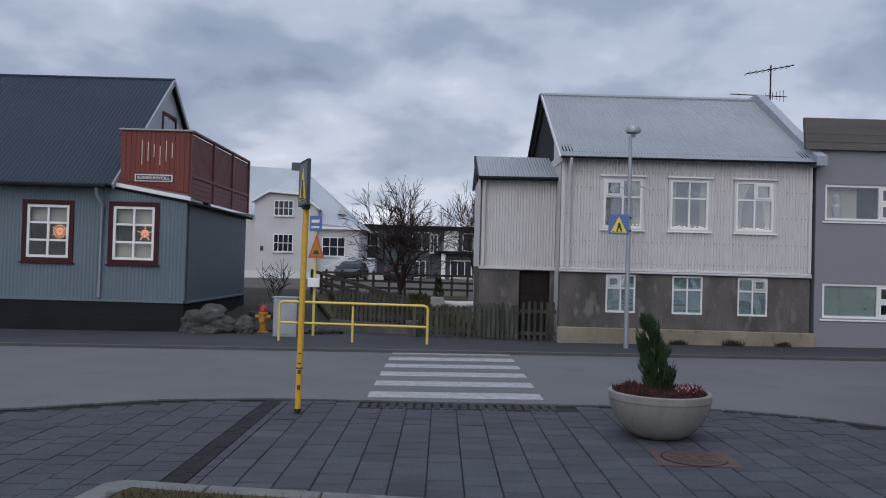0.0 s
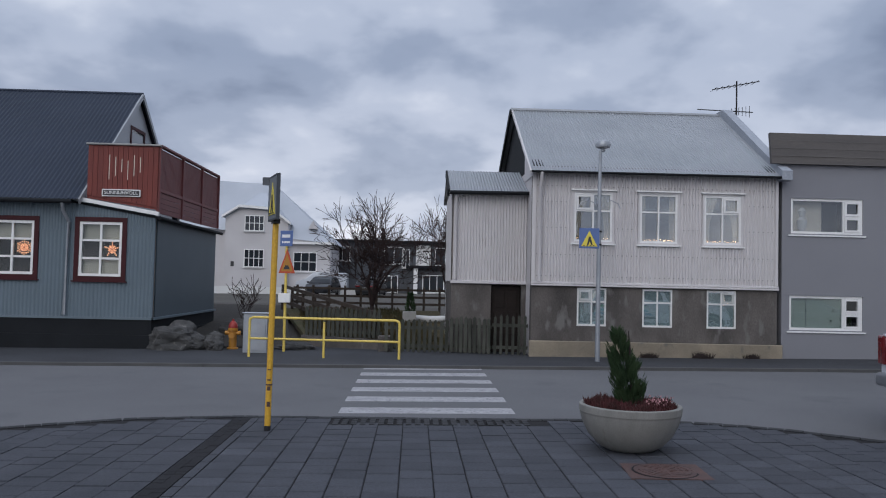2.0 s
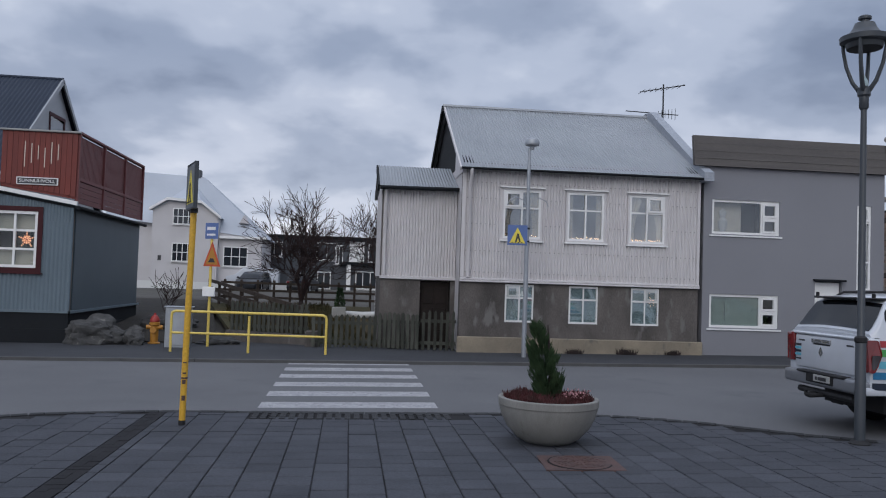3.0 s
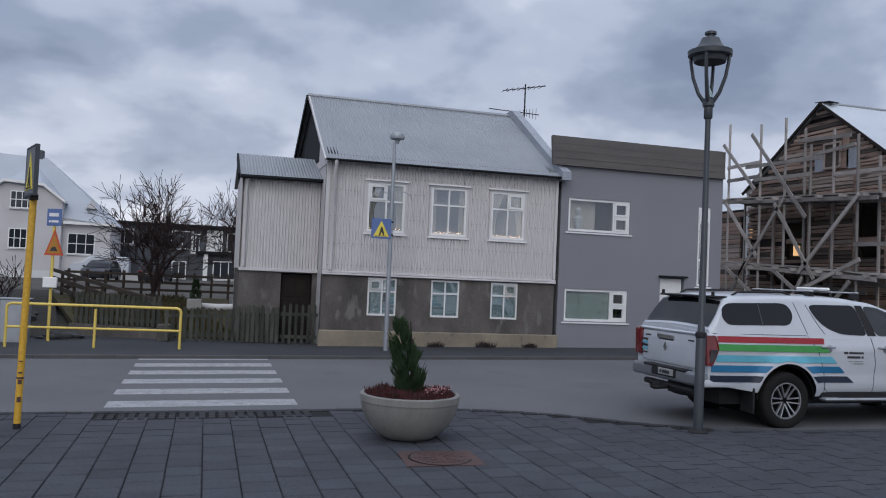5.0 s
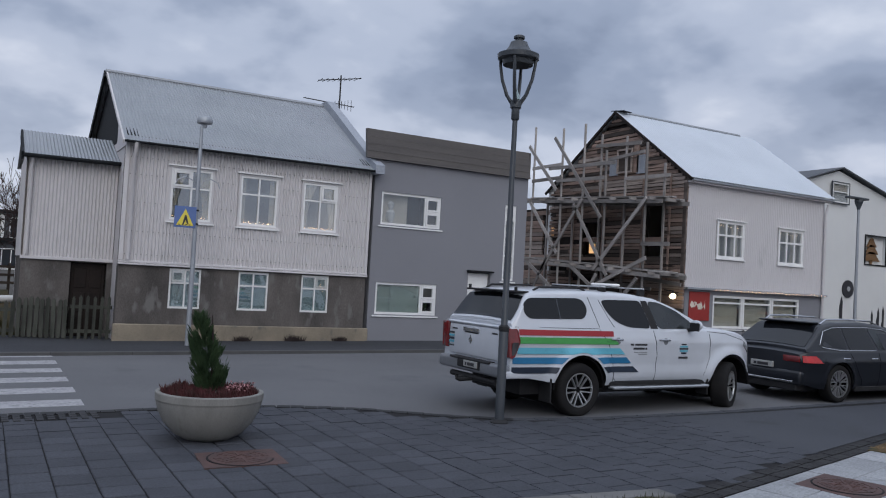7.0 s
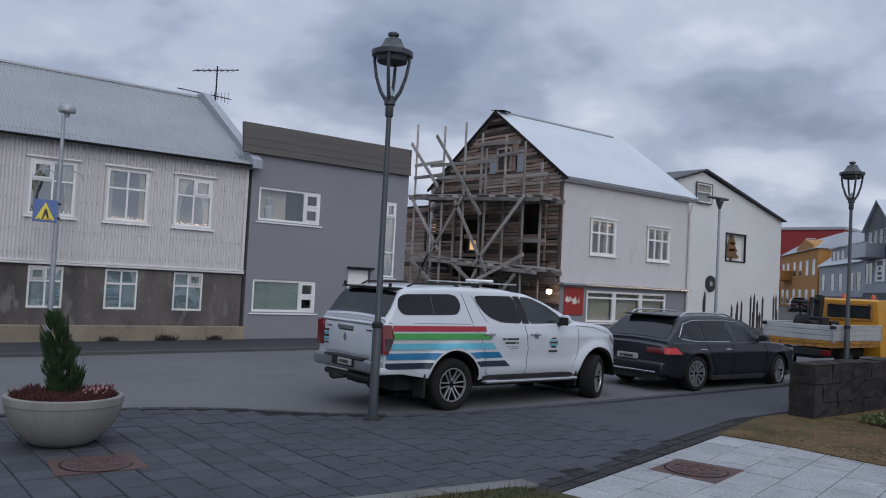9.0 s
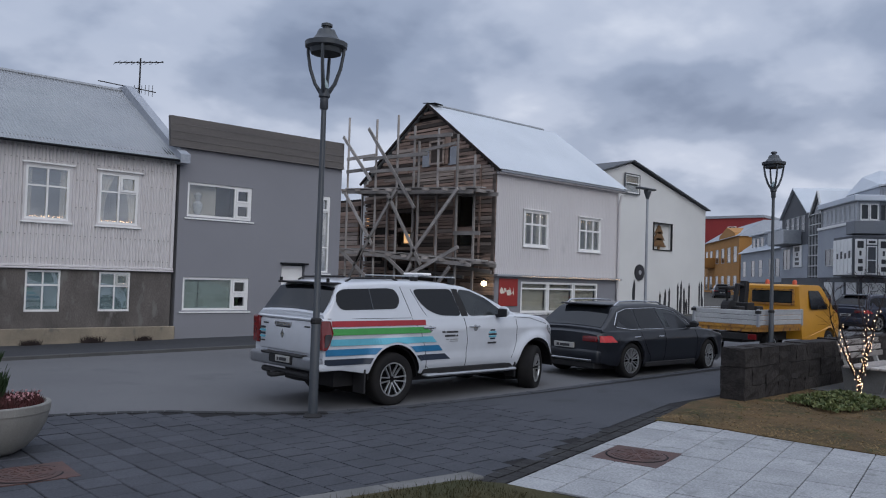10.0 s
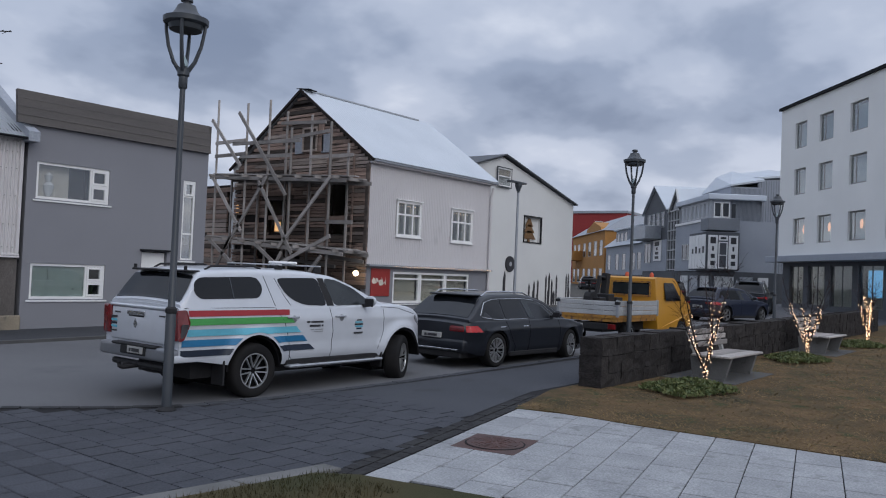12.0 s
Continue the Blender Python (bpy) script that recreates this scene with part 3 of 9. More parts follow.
# dark asphalt walk between the square and the parked cars
setting("walk_strip", slab(bm_new(), [(8.8, 6.13), (9.2, 6.22), (11.3, 6.72), (30, 6.6), (60, 6.9), (60, 8.7), (22, 8.6), (16.3, 8.5), (10.6, 8.52), (8.8, 8.6)], -0.05, -0.006), "walk_asphalt", "smooth dark asphalt walk beside the parked cars", "pavement")

# edging of small dark setts along the curve
bm, plain = bm_new(), bm_new()
x = -14.0
while x < 24:
    y0, y1 = edge_y(x), edge_y(x + 0.17)
    d = Vector((0.17, y1 - y0))
    n = Vector((-d.y, d.x)).normalized() * 0.13
    dx = 0.162
    e = d * (dx / 0.17)
    slab(bm if x < 6.4 else plain, [(x, y0 - 0.02), (x + e.x, y0 + e.y - 0.02), (x + e.x + n.x, y0 + e.y + n.y), (x + n.x, y0 + n.y)], -0.1, 0.0 + random.uniform(-0.004, 0.003))
    x += 0.17
part("sett", bm, "cobble", square, "small dark setts edging the square")["kind"] = "stuff"
part("sett", plain, "walk_asphalt", square, "smooth asphalt edge beside the parked cars")["kind"] = "stuff"
# a darker band of setts through the square, and ribbed blocks at the crossing
bm = bm_new()
for i in range(42):
    y = 6.3 + i * 0.11
    for k in range(2):
        x = -2.365 + k * 0.106
        slab(bm, [(x, y), (x + 0.104, y), (x + 0.104, y + 0.107), (x, y + 0.107)], -0.05, 0.002 + random.uniform(-0.003, 0.003))
strip = bm_new()
for i in range(14):
    y = 6.3 + i * 0.33
    slab(strip, [(-2.146, y), (-2.051, y), (-2.051, y + 0.312), (-2.146, y + 0.312)], -0.05, random.uniform(-0.003, 0.003))
part("cut_stones", strip, "paver", square, "narrow cut stones beside the dark band")["kind"] = "stuff"
part("dark_band", bm, "cobble_dark", square, "narrow band of darker setts")["kind"] = "stuff"
bm = bm_new()
for i in range(22):
    for j in range(3):
        x, y = -1.02 + i * 0.12, 10.42 + j * 0.13
        slab(bm, [(x, y), (x + 0.075, y), (x + 0.075, y + 0.11), (x, y + 0.11)], -0.05, 0.012)
part("tactile_blocks", bm, "cobble", square, "ribbed dark tactile blocks at the crossing")["kind"] = "stuff"

# zebra crossing
crossing = tagged(new("zebra_crossing"), "faded white zebra stripes painted on the asphalt", "crossing", "", "structure")
for i in range(6):
    y = 11.5 + i * 1.14
    bm = slab(bm_new(), [(-1.04, y), (1.52, y + 0.03), (1.52, y + 0.55), (-1.04, y + 0.52)], -0.032, -0.026)
    part("stripe", bm, "road_paint", crossing)

# light granite slabs beside the lawn
LP, LA = Vector((9.8, 5.99)), radians(13.5)
LU, LV = Vector((-math.cos(LA), -math.sin(LA))), Vector((math.sin(LA), -math.cos(LA)))
terrace = setting("terrace", slab(bm_new(), [tuple(LP), tuple(LP + LU * 4.0), tuple(LP + LU * 4.0 + LV * 9), tuple(LP + LV * 9)], -0.1, -0.016), "cobble", "pale granite slab path", "pavement")

# lawn of dry winter grass behind the wall
setting("lawn", slab(bm_new(), [(9.76, 6.0), (11.6, 6.55), (46, 6.75), (46, -12), (10.7, -12), (10.12, 1.5), (9.95, 4.2), (9.94, 5.55)], -0.1, 0.015), "dry_grass", "dry brown winter lawn with green patches", "lawn")
bm = bm_new()
rnd = random.Random(4)
for i in range(42000):
    x = 9.88 + rnd.random() ** 1.7 * 22
    y = rnd.uniform(-1.0, 6.1)
    if x < 9.9 + max(0.0, 4.0 - y) * 0.06 + rnd.uniform(0, 0.06):
        continue
    a, h, s = rnd.uniform(0, 6.28), rnd.uniform(0.006, 0.022), rnd.uniform(0.004, 0.008) * (1 + (x - 9) * 0.08)
    dx, dy = s * math.cos(a), s * math.sin(a)
    lx, ly = rnd.uniform(-0.07, 0.07), rnd.uniform(-0.07, 0.07)
    v = [bm.verts.new(p) for p in ((x - dx, y - dy, gz(x) + 0.014), (x + dx, y + dy, gz(x) + 0.014), (x + lx, y + ly, gz(x) + 0.014 + h))]
    bm.faces.new(v)
tagged(part("grass_blades", bm, "straw"), "thin tufts of dry brown grass", "grass", "", "stuff")

# grass bed with a stone kerb at the viewer's feet
def kerb_y(x):
    return 6.2 - 0.138 * x


bed = setting("grass_bed", slab(bm_new(), [(-2.55, kerb_y(-2.55) - 0.05), (5.45, kerb_y(5.45) - 0.05), (5.74, 5.0), (6.85, 0.0), (-2.6, 0.0)], -0.1, 0.03), "lawn", "mossy grass bed behind a stone kerb", "lawn")
for i in range(9):
    x0 = -2.85 + i * 0.96
    x1 = x0 + 0.95
    pts = [(x0, kerb_y(x0) - 0.12), (x1, kerb_y(x1) - 0.12), (x1, kerb_y(x1) + 0.1), (x0, kerb_y(x0) + 0.1)]
    if i == 0:
        pts = [(x0 + 0.0, kerb_y(x0) - 0.5), (x0 + 0.22, kerb_y(x0) - 0.5), (x0 + 0.34, kerb_y(x0) - 0.12), (x1, kerb_y(x1) - 0.12), (x1, kerb_y(x1) + 0.1), (x0 + 0.22, kerb_y(x0) + 0.1), (x0 + 0.06, kerb_y(x0) - 0.02)]
    bm = slab(bm_new(), pts, -0.09, 0.035)
    bmesh.ops.bevel(bm, geom=[e for e in bm.edges if all(v.co.z > gz(v.co.x) for v in e.verts)], offset=0.02, segments=2, affect="EDGES", profile=0.5)
    part("kerb_stone", bm, "bed_kerb", bed)
bm = bm_new()
for i in range(7000):
    x = rnd.uniform(-2.5, 5.6)
    y = kerb_y(x) - 0.15 - rnd.random() * 0.9
    a, h, s = rnd.uniform(0, 6.28), rnd.uniform(0.02, 0.07), rnd.uniform(0.003, 0.006)
    v = [bm.verts.new(p) for p in ((x - s * math.cos(a), y - s * math.sin(a), gz(x) + 0.03), (x + s * math.cos(a), y + s * math.sin(a), gz(x) + 0.03), (x + rnd.uniform(-0.03, 0.03), y + rnd.uniform(-0.03, 0.03), gz(x) + 0.03 + h))]
    bm.faces.new(v)
tagged(part("grass_tufts", bm, "lawn"), "short mossy grass blades", "grass", "", "stuff")


def manhole(name, corners, label):
    t = thing(name, (0, 0, 0), label, "manhole cover", site=True)
    c = [Vector(p) for p in corners]
    mid = sum(c, Vector((0, 0))) / 4
    part("frame", slab(bm_new(), [tuple(p) for p in c], -0.05, 0.007), "rust_iron", t)
    at = Matrix.Translation((mid.x, mid.y, gz(mid.x) + 0.006))
    part("joint_ring", lathe(bm_new(), [(0.33, 0.0), (0.33, 0.004), (0.31, 0.004)], 28), "joint", t, "", at)
    cover = part("cover", lathe(bm_new(), [(0.31, 0.0), (0.31, 0.006), (0.29, 0.009), (0.02, 0.009)], 28), "rust_iron", t, "", at)
    for r in (0.26, 0.2, 0.14):
        part("ring", lathe(bm_new(), [(r, 0.008), (r, 0.014), (r - 0.025, 0.014), (r - 0.025, 0.008)], 28), "rust_iron", cover, "", at)
    for k in range(8):
        a = k * math.pi / 4
        part("rib", beam(bm_new(), (0.05 * math.cos(a), 0.05 * math.sin(a), 0.0125), (0.27 * math.cos(a), 0.27 * math.sin(a), 0.0125), 0.02, 0.006), "rust_iron", cover, "", at)
    return t


manhole("manhole_cover", ((2.15, 7.62), (2.95, 7.57), (2.99, 8.22), (2.2, 8.26)), "rusty square manhole cover set in dark paving")
manhole("manhole_cover", ((7.32, 5.22), (7.46, 4.51), (8.26, 4.7), (8.06, 5.4)), "rusty square manhole cover set in pale slabs")

# ---- the white corrugated house ----
def gutter(parent, pts, r=0.05, mat="tin_white", name="downpipe"):
    return part(name, tube(bm_new(), pts, r, 10), mat, parent, smooth=True)


def curtains(parent, x0, x1, z0, z1, y, mat="curtain", gap=0.0, tied=False):
    """Hanging cloth behind a pane: two falls, tied back or open by a gap."""
    for side in (0, 1):
        a, b = (x0, (x0 + x1) / 2 - gap / 2) if side == 0 else ((x0 + x1) / 2 + gap / 2, x1)
        bm, n = bm_new(), 24
        rows = []
        for j in range(7):
            f = j / 6
            row = []
            for i in range(n + 1):
                u = i / n
                pinch = 1.0
                if tied:
                    pinch = 1.0 - 0.62 * math.sin(min(1, f * 1.25) * math.pi / 2)
                x = a + (b - a) * u * pinch if side == 0 else b - (b - a) * (1 - u) * pinch
                row.append(bm.verts.new((x, y + 0.02 * math.sin(u * 26 + j * 0.3), z1 + (z0 - z1) * f)))
            rows.append(row)
        for p, q in zip(rows, rows[1:]):
            for i in range(n):
                bm.faces.new((p[i], p[i + 1], q[i + 1], q[i]))
        ob = part("curtain", bm, mat, parent, smooth=True)
        ob.modifiers.new("cloth", "SOLIDIFY").thickness = 0.004


def lights_row(parent, x0, x1, y, z, n, seed=0, mat="fairy", r=0.012, name="string_lights"):
    rnd = random.Random(seed)
    bm = bm_new()
    for i in range(n):
        bmesh.ops.create_icosphere(bm, subdivisions=1, radius=r, matrix=Matrix.Translation((x0 + (x1 - x0) * (i + 0.5) / n + rnd.uniform(-0.02, 0.02), y, z + rnd.uniform(-0.015, 0.025))))
    ob = part(name, bm, mat, parent, "tiny warm string lights")
    ob["kind"] = "stuff"
    return ob


WY = 19.9
house = thing("corrugated_house", (6.1, WY, 0.03), "white corrugated-iron house on a brown plastered ground floor", "house", site=True)
UP = [(3.99, 4.96), (5.66, 6.62), (7.3, 8.25)]
LOW = [(4.1, 4.85), (5.76, 6.53), (7.4, 8.16)]
up_holes = [(a, b, 2.96, 4.2) for a, b in UP]
low_holes = [(a, b, 0.84, 1.8) for a, b in LOW]
part("lower_wall", wall_bm(2.95, 9.2, -0.1, 1.86, 0.3, low_holes, WY), "plaster_brown", house, "blotched brown plaster wall")
part("upper_wall", wall_bm(2.95, 9.2, 1.86, 4.85, 0.25, up_holes, WY), "interior", house)
part("cladding", ripple_wall(2.97, 9.18, 1.93, 4.72, WY - 0.004, [(a - 0.04, b + 0.04, c - 0.04, d + 0.04) for a, b, c, d in up_holes], 0.078, 0.034), "tin_white", house, "white corrugated iron cladding")
part("plinth", bevelled(2.9, 9.32, WY - 0.09, WY - 0.003, -0.15, 0.46, 0.02), "concrete_buff", house, "buff concrete plinth")
part("trim_board", bevelled(2.92, 9.22, WY - 0.085, WY + 0.0, 1.83, 1.875, 0.01), "tin_white", house, "narrow grey-white drip board")
part("trim_board", bevelled(2.92, 9.22, WY - 0.06, WY + 0.0, 1.88, 1.935, 0.01), "tin_white", house)
part("corner_board", bevelled(2.93, 3.03, WY - 0.05, WY + 0.02, 1.94, 4.7, 0.01), "tin_white", house)
part("corner_board", bevelled(9.13, 9.21, WY - 0.05, WY + 0.02, 1.94, 4.7, 0.01), "tin_white", house)
bm = bm_new()
for z in (2.08, 2.62, 3.3, 3.95, 4.35, 4.6):
    for k in range(51):
        x = 3.0 + k * 0.12 + 0.06
        if not any(a - 0.1 < x < b + 0.1 and 2.85 < z < 4.3 for a, b in UP):
            box(bm, x - 0.011, x + 0.011, WY - 0.046, WY - 0.03, z - 0.011, z + 0.011)
part("nailing", bm, "kerb_stone", house, "rows of rusting nail heads")["kind"] = "stuff"
part("side_wall", box(bm_new(), 2.95, 3.2, WY + 0.3, WY + 8.0, -0.1, 4.85), "tin_white", house)
part("side_wall", box(bm_new(), 8.95, 9.2, WY + 0.3, WY + 8.0, -0.1, 4.85), "tin_white", house)
part("back_wall", box(bm_new(), 2.95, 9.2, WY + 8.0, WY + 8.25, -0.1, 4.85), "tin_white", house)
part("floor", box(bm_new(), 3.2, 8.95, WY + 0.3, WY + 8.0, 1.9, 2.1), "interior", house)
part("floor", box(bm_new(), 3.2, 8.95, WY + 0.3, WY + 8.0, 4.6, 4.75), "interior", house)
RY, RZ = WY + 3.9, 7.08
for x in (2.95, 8.95):
    bm = bm_new()
    m = Matrix(((0, 1, 0, 0), (1, 0, 0, 0), (0, 0, 1, 0), (0, 0, 0, 1)))
    prism(bm, [(WY, 4.85), (WY + 8.25, 4.85), (RY, RZ - 0.1)], x, x + 0.25)
    part("gable", bm, "charcoal", house, "near-black gable wall", m)
part("gable_corner", prism(bm_new(), [(WY - 0.01, 4.6), (WY + 1.5, 4.6), (WY + 1.5, 5.5), (WY + 0.1, 4.86)], 2.925, 2.945), "tin_white", house, "", Matrix(((0, 1, 0, 0), (1, 0, 0, 0), (0, 0, 1, 0), (0, 0, 0, 1))))
roof = part("roof", ripple_roof(2.86, 9.25, (WY - 0.28, 4.67), (RY, RZ), 0.078, 0.022), "tin_grey", house, "grey corrugated iron roof")
part("roof", ripple_roof(2.82, 9.3, (WY + 8.5, 4.72), (RY, RZ)), "tin_grey", house)
part("ridge_cap", tube(bm_new(), [(2.8, RY, RZ + 0.01), (9.3, RY, RZ + 0.01)], 0.07, 8), "tin_grey", roof)
part("bargeboard", beam(bm_new(), (2.84, WY - 0.3, 4.64), (2.84, RY, RZ - 0.03), 0.04, 0.09), "tin_white", roof)
part("bargeboard", beam(bm_new(), (2.79, WY + 8.5, 4.66), (2.79, RY, RZ - 0.05), 0.05, 0.2), "charcoal", roof)
part("gutter", tube(bm_new(), [(2.86, WY - 0.31, 4.665), (9.3, WY - 0.31, 4.68)], 0.03, 8), "charcoal", roof, "dark eaves gutter", smooth=True)
gutter(house, [(3.12, WY - 0.3, 4.66), (3.12, WY - 0.28, 4.5), (3.12, WY - 0.1, 4.3), (3.12, WY - 0.1, 1.95)], 0.045)
# firewall parapet on the party wall
bm = bm_new()
prism(bm, [(WY - 0.36, 4.62), (WY - 0.36, 4.85), (WY - 0.05, 5.0), (RY - 0.3, RZ + 0.14), (RY + 0.3, RZ + 0.14), (WY + 8.3, 5.0), (WY + 8.3, 4.6)], 9.16, 9.42)
part("parapet", bm, "slate_grey", house, "grey rendered firewall parapet", Matrix(((0, 1, 0, 0), (1, 0, 0, 0), (0, 0, 1, 0), (0, 0, 0, 1))))
for i, (a, b) in enumerate(UP):
    w = window(house, a, WY, 2.96, b - a, 1.24, rows=(0.63,), vents={0: ((0, 1),), 1: (), 2: ((1, 1),)}[i], trim="tin_white", trim_w=0.045, cap=True, frame_w=0.055, bar=0.04, label="white casement window with a top light")
    curtains(w, a + 0.02, b - 0.02, 2.98, 4.18, WY + 0.085, "sheer", tied=i != 1, gap=0.12 if i != 1 else 0.62)
    lights_row(w, a + 0.06, b - 0.06, WY + 0.08, 3.04, 14, i)
for i, (a, b) in enumerate(LOW):
    w = window(house, a, WY, 0.84, b - a, 0.96, rows=(0.64,), vents={0: ((0, 1),), 1: (), 2: ((1, 1),)}[i], frame_w=0.05, sill=None, proud=-0.03)
    # the sky reflected in the lower panes is put into this sheet's colour
    part("blind", box(bm_new(), a + 0.02, b - 0.02, WY + 0.09, WY + 0.1, 0.86, 1.78), "blind", w, "pale sheet, its blue-grey standing in for reflected sky")
rnd = random.Random(77)
for x, k in ((5.9, 1.0), (7.25, 1.2), (8.5, 0.9)):
    weed = thing("weed_tuft", (x, WY - 0.14, gz(x) + 0.03), "dark withered weeds at the foot of the plinth", "weed", "weeds by the plinth")
    bm = bm_new()
    for i in range(150):
        a, r = rnd.uniform(0, 6.28), rnd.random() * 0.16 * k
        p = Vector((r * math.cos(a) * 1.5, -abs(r * math.sin(a)) * 0.6, 0))
        q = p + Vector((rnd.uniform(-0.1, 0.1), rnd.uniform(-0.08, 0.02), rnd.uniform(0.05, 0.17) * k))
        w = Vector((0.012, 0, 0))
        bm.faces.new([bm.verts.new(c) for c in (p - w, p + w, q)])
    part("leaves", bm, "bark", weed)["kind"] = "stuff"
# rooftop aerial
aerial = thing("tv_aerial", (9.7, RY, RZ + 0.02), "thin metal television aerial on the roof ridge", "aerial", site=True)
part("mast", tube(bm_new(), [(9.7, RY, RZ - 0.02), (9.7, RY, RZ + 1.1)], 0.025, 8), "trim_black", aerial)
part("boom", tube(bm_new(), [(8.95, RY, RZ + 0.82), (10.4, RY, RZ + 1.12)], 0.016, 6), "trim_black", aerial)
for i in range(8):
    x = 9.0 + i * 0.18
    z = RZ + 0.82 + (x - 8.95) * 0.194
    part("element", tube(bm_new(), [(x, RY - 0.28, z), (x, RY + 0.28, z)], 0.008, 5), "trim_black", aerial)
part("boom", tube(bm_new(), [(8.5, RY, RZ + 0.2), (10.2, RY, RZ + 0.16)], 0.016, 6), "trim_black", aerial)
for i in range(6):
    x = 10.1 - i * 0.11
    part("element", tube(bm_new(), [(x, RY, RZ + 0.0 + i * 0.02), (x, RY, RZ + 0.36 - i * 0.02)], 0.008, 5), "trim_black", aerial)

# the annex with the dark door
AY = 20.9
annex = thing("house_annex", (1.9, AY, 0.02), "white corrugated porch annex over a brown plastered base", "annex", site=True)
part("lower_wall", wall_bm(0.98, 2.95, -0.15, 1.86, 0.3, [(2.03, 2.83, -0.15, 1.82)], AY), "plaster_brown", annex)
part("upper_wall", box(bm_new(), 0.98, 2.95, AY, AY + 0.2, 1.86, 4.3), "interior", annex)
part("cladding", ripple_wall(1.0, 2.94, 1.9, 4.3, AY - 0.004, (), 0.078, 0.034), "tin_white", annex, "white corrugated iron cladding")
part("side_wall", box(bm_new(), 0.98, 1.2, AY + 0.3, AY + 3.4, -0.1, 4.3), "plaster_brown", annex)
part("cladding", ripple_wall(0, 3.4, 1.9, 4.3, 0), "tin_white", annex, "", pose(0.975, AY + 3.4, 0, 0, 0, -90))
part("back_wall", box(bm_new(), 0.98, 2.95, AY + 3.4, AY + 3.6, -0.1, 4.3), "tin_white", annex)
part("trim_board", bevelled(0.95, 2.96, AY - 0.06, AY, 1.84, 1.92, 0.01), "tin_white", annex)
aroof = part("roof", ripple_roof(0.86, 2.95, (AY - 0.25, 4.24), (AY + 1.7, 5.02)), "tin_grey", annex)
part("roof", ripple_roof(0.86, 2.95, (AY + 3.7, 4.24), (AY + 1.7, 5.02)), "tin_grey", annex)
part("bargeboard", beam(bm_new(), (0.85, AY - 0.28, 4.18), (0.85, AY + 1.7, 4.95), 0.05, 0.18), "charcoal", aroof)
bm = bm_new()
prism(bm, [(AY, 4.3), (AY + 3.6, 4.3), (AY + 1.7, 4.95)], 0.98, 1.2)
part("gable", bm, "tin_white", annex, "", Matrix(((0, 1, 0, 0), (1, 0, 0, 0), (0, 0, 1, 0), (0, 0, 0, 1))))
part("gutter", tube(bm_new(), [(0.88, AY - 0.29, 4.2), (2.95, AY - 0.29, 4.22)], 0.05, 8), "charcoal", aroof, smooth=True)
gutter(annex, [(1.06, AY - 0.27, 4.24), (1.06, AY - 0.1, 3.98), (1.06, AY - 0.1, 1.95)], 0.04)
door = part("door", bevelled(2.05, 2.81, AY + 0.14, AY + 0.2, -0.1, 1.8, 0.01), "dark_wood", annex, "dark brown wooden panelled door")
for i in range(2):
    for j in range(3):
        part("door_panel", bevelled(2.12 + i * 0.34, 2.4 + i * 0.34, AY + 0.125, AY + 0.15, 0.05 + j * 0.58, 0.52 + j * 0.58, 0.012), "dark_wood", door)

# ---- the grey rendered house ----
ghouse = thing("grey_house", (11.8, WY, 0.1), "grey rendered two-storey house with a flat brown fascia", "house", site=True)
gh = [(9.55, 11.42, 3.3, 4.2), (9.52, 11.42, 0.85, 1.72), (12.44, 13.21, 0.0, 2.14), (13.62, 14.02, 1.95, 4.2)]
part("front_wall", wall_bm(9.32, 14.4, -0.1, 5.28, 0.3, gh, WY + 0.002), "grey_render", ghouse, "smooth grey render wall")
for a, b in ((9.32, 9.55), (14.12, 14.4)):
    part("side_wall", box(bm_new(), a, b, WY + 0.31, WY + 8, -0.1, 5.28), "grey_render", ghouse)
part("back_wall", box(bm_new(), 9.32, 14.4, WY + 8, WY + 8.2, -0.1, 5.28), "grey_render", ghouse)
part("floor", box(bm_new(), 9.55, 14.12, WY + 0.31, WY + 8, 2.4, 2.6), "interior", ghouse)
FM = Matrix(((0, 1, 0, 9.0), (1, 0, 0, WY), (0, 0, 1, 0), (0, 0, 0, 1)))
fascia = part("fascia", prism(bm_new(), [(-0.1, 5.06), (0.0, 5.06), (0.12, 5.86), (0.02, 5.87)], 0, 5.4), "fascia_brown", ghouse, "weathered brown sheet-metal fascia", FM)
for k in range(4):
    part("seam", prism(bm_new(), [(-0.115 + k * 0.033, 5.06 + k * 0.2), (-0.08 + k * 0.033, 5.06 + k * 0.2), (-0.075 + k * 0.033, 5.085 + k * 0.2), (-0.107 + k * 0.033, 5.085 + k * 0.2)], 0, 5.4), "fascia_brown", fascia, "", FM)
part("flat_roof", box(bm_new(), 9.32, 14.4, WY + 0.02, WY + 8.2, 5.28, 5.4), "charcoal", ghouse)
part("side_fascia", box(bm_new(), 14.4, 14.44, WY - 0.02, WY + 8.2, 5.1, 5.86), "fascia_brown", ghouse)
SP = [(0, 1, 0, 2), (1, 2, 0, 1), (1, 2, 1, 2)]
w = window(ghouse, 9.55, WY + 0.05, 3.3, 1.87, 0.9, cols=(0.74,), rows=(0.5,), spans=SP, vents=((1, 0), (1, 1)), proud=0.02, glass="glass_mirror", label="wide white picture window with two vents")
# pale left and dark right sheets stand in for the pane's reflection
part("curtain", box(bm_new(), 9.6, 10.47, WY + 0.26, WY + 0.27, 3.34, 4.16), "curtain", w, "pale sheet standing in for reflected sky")
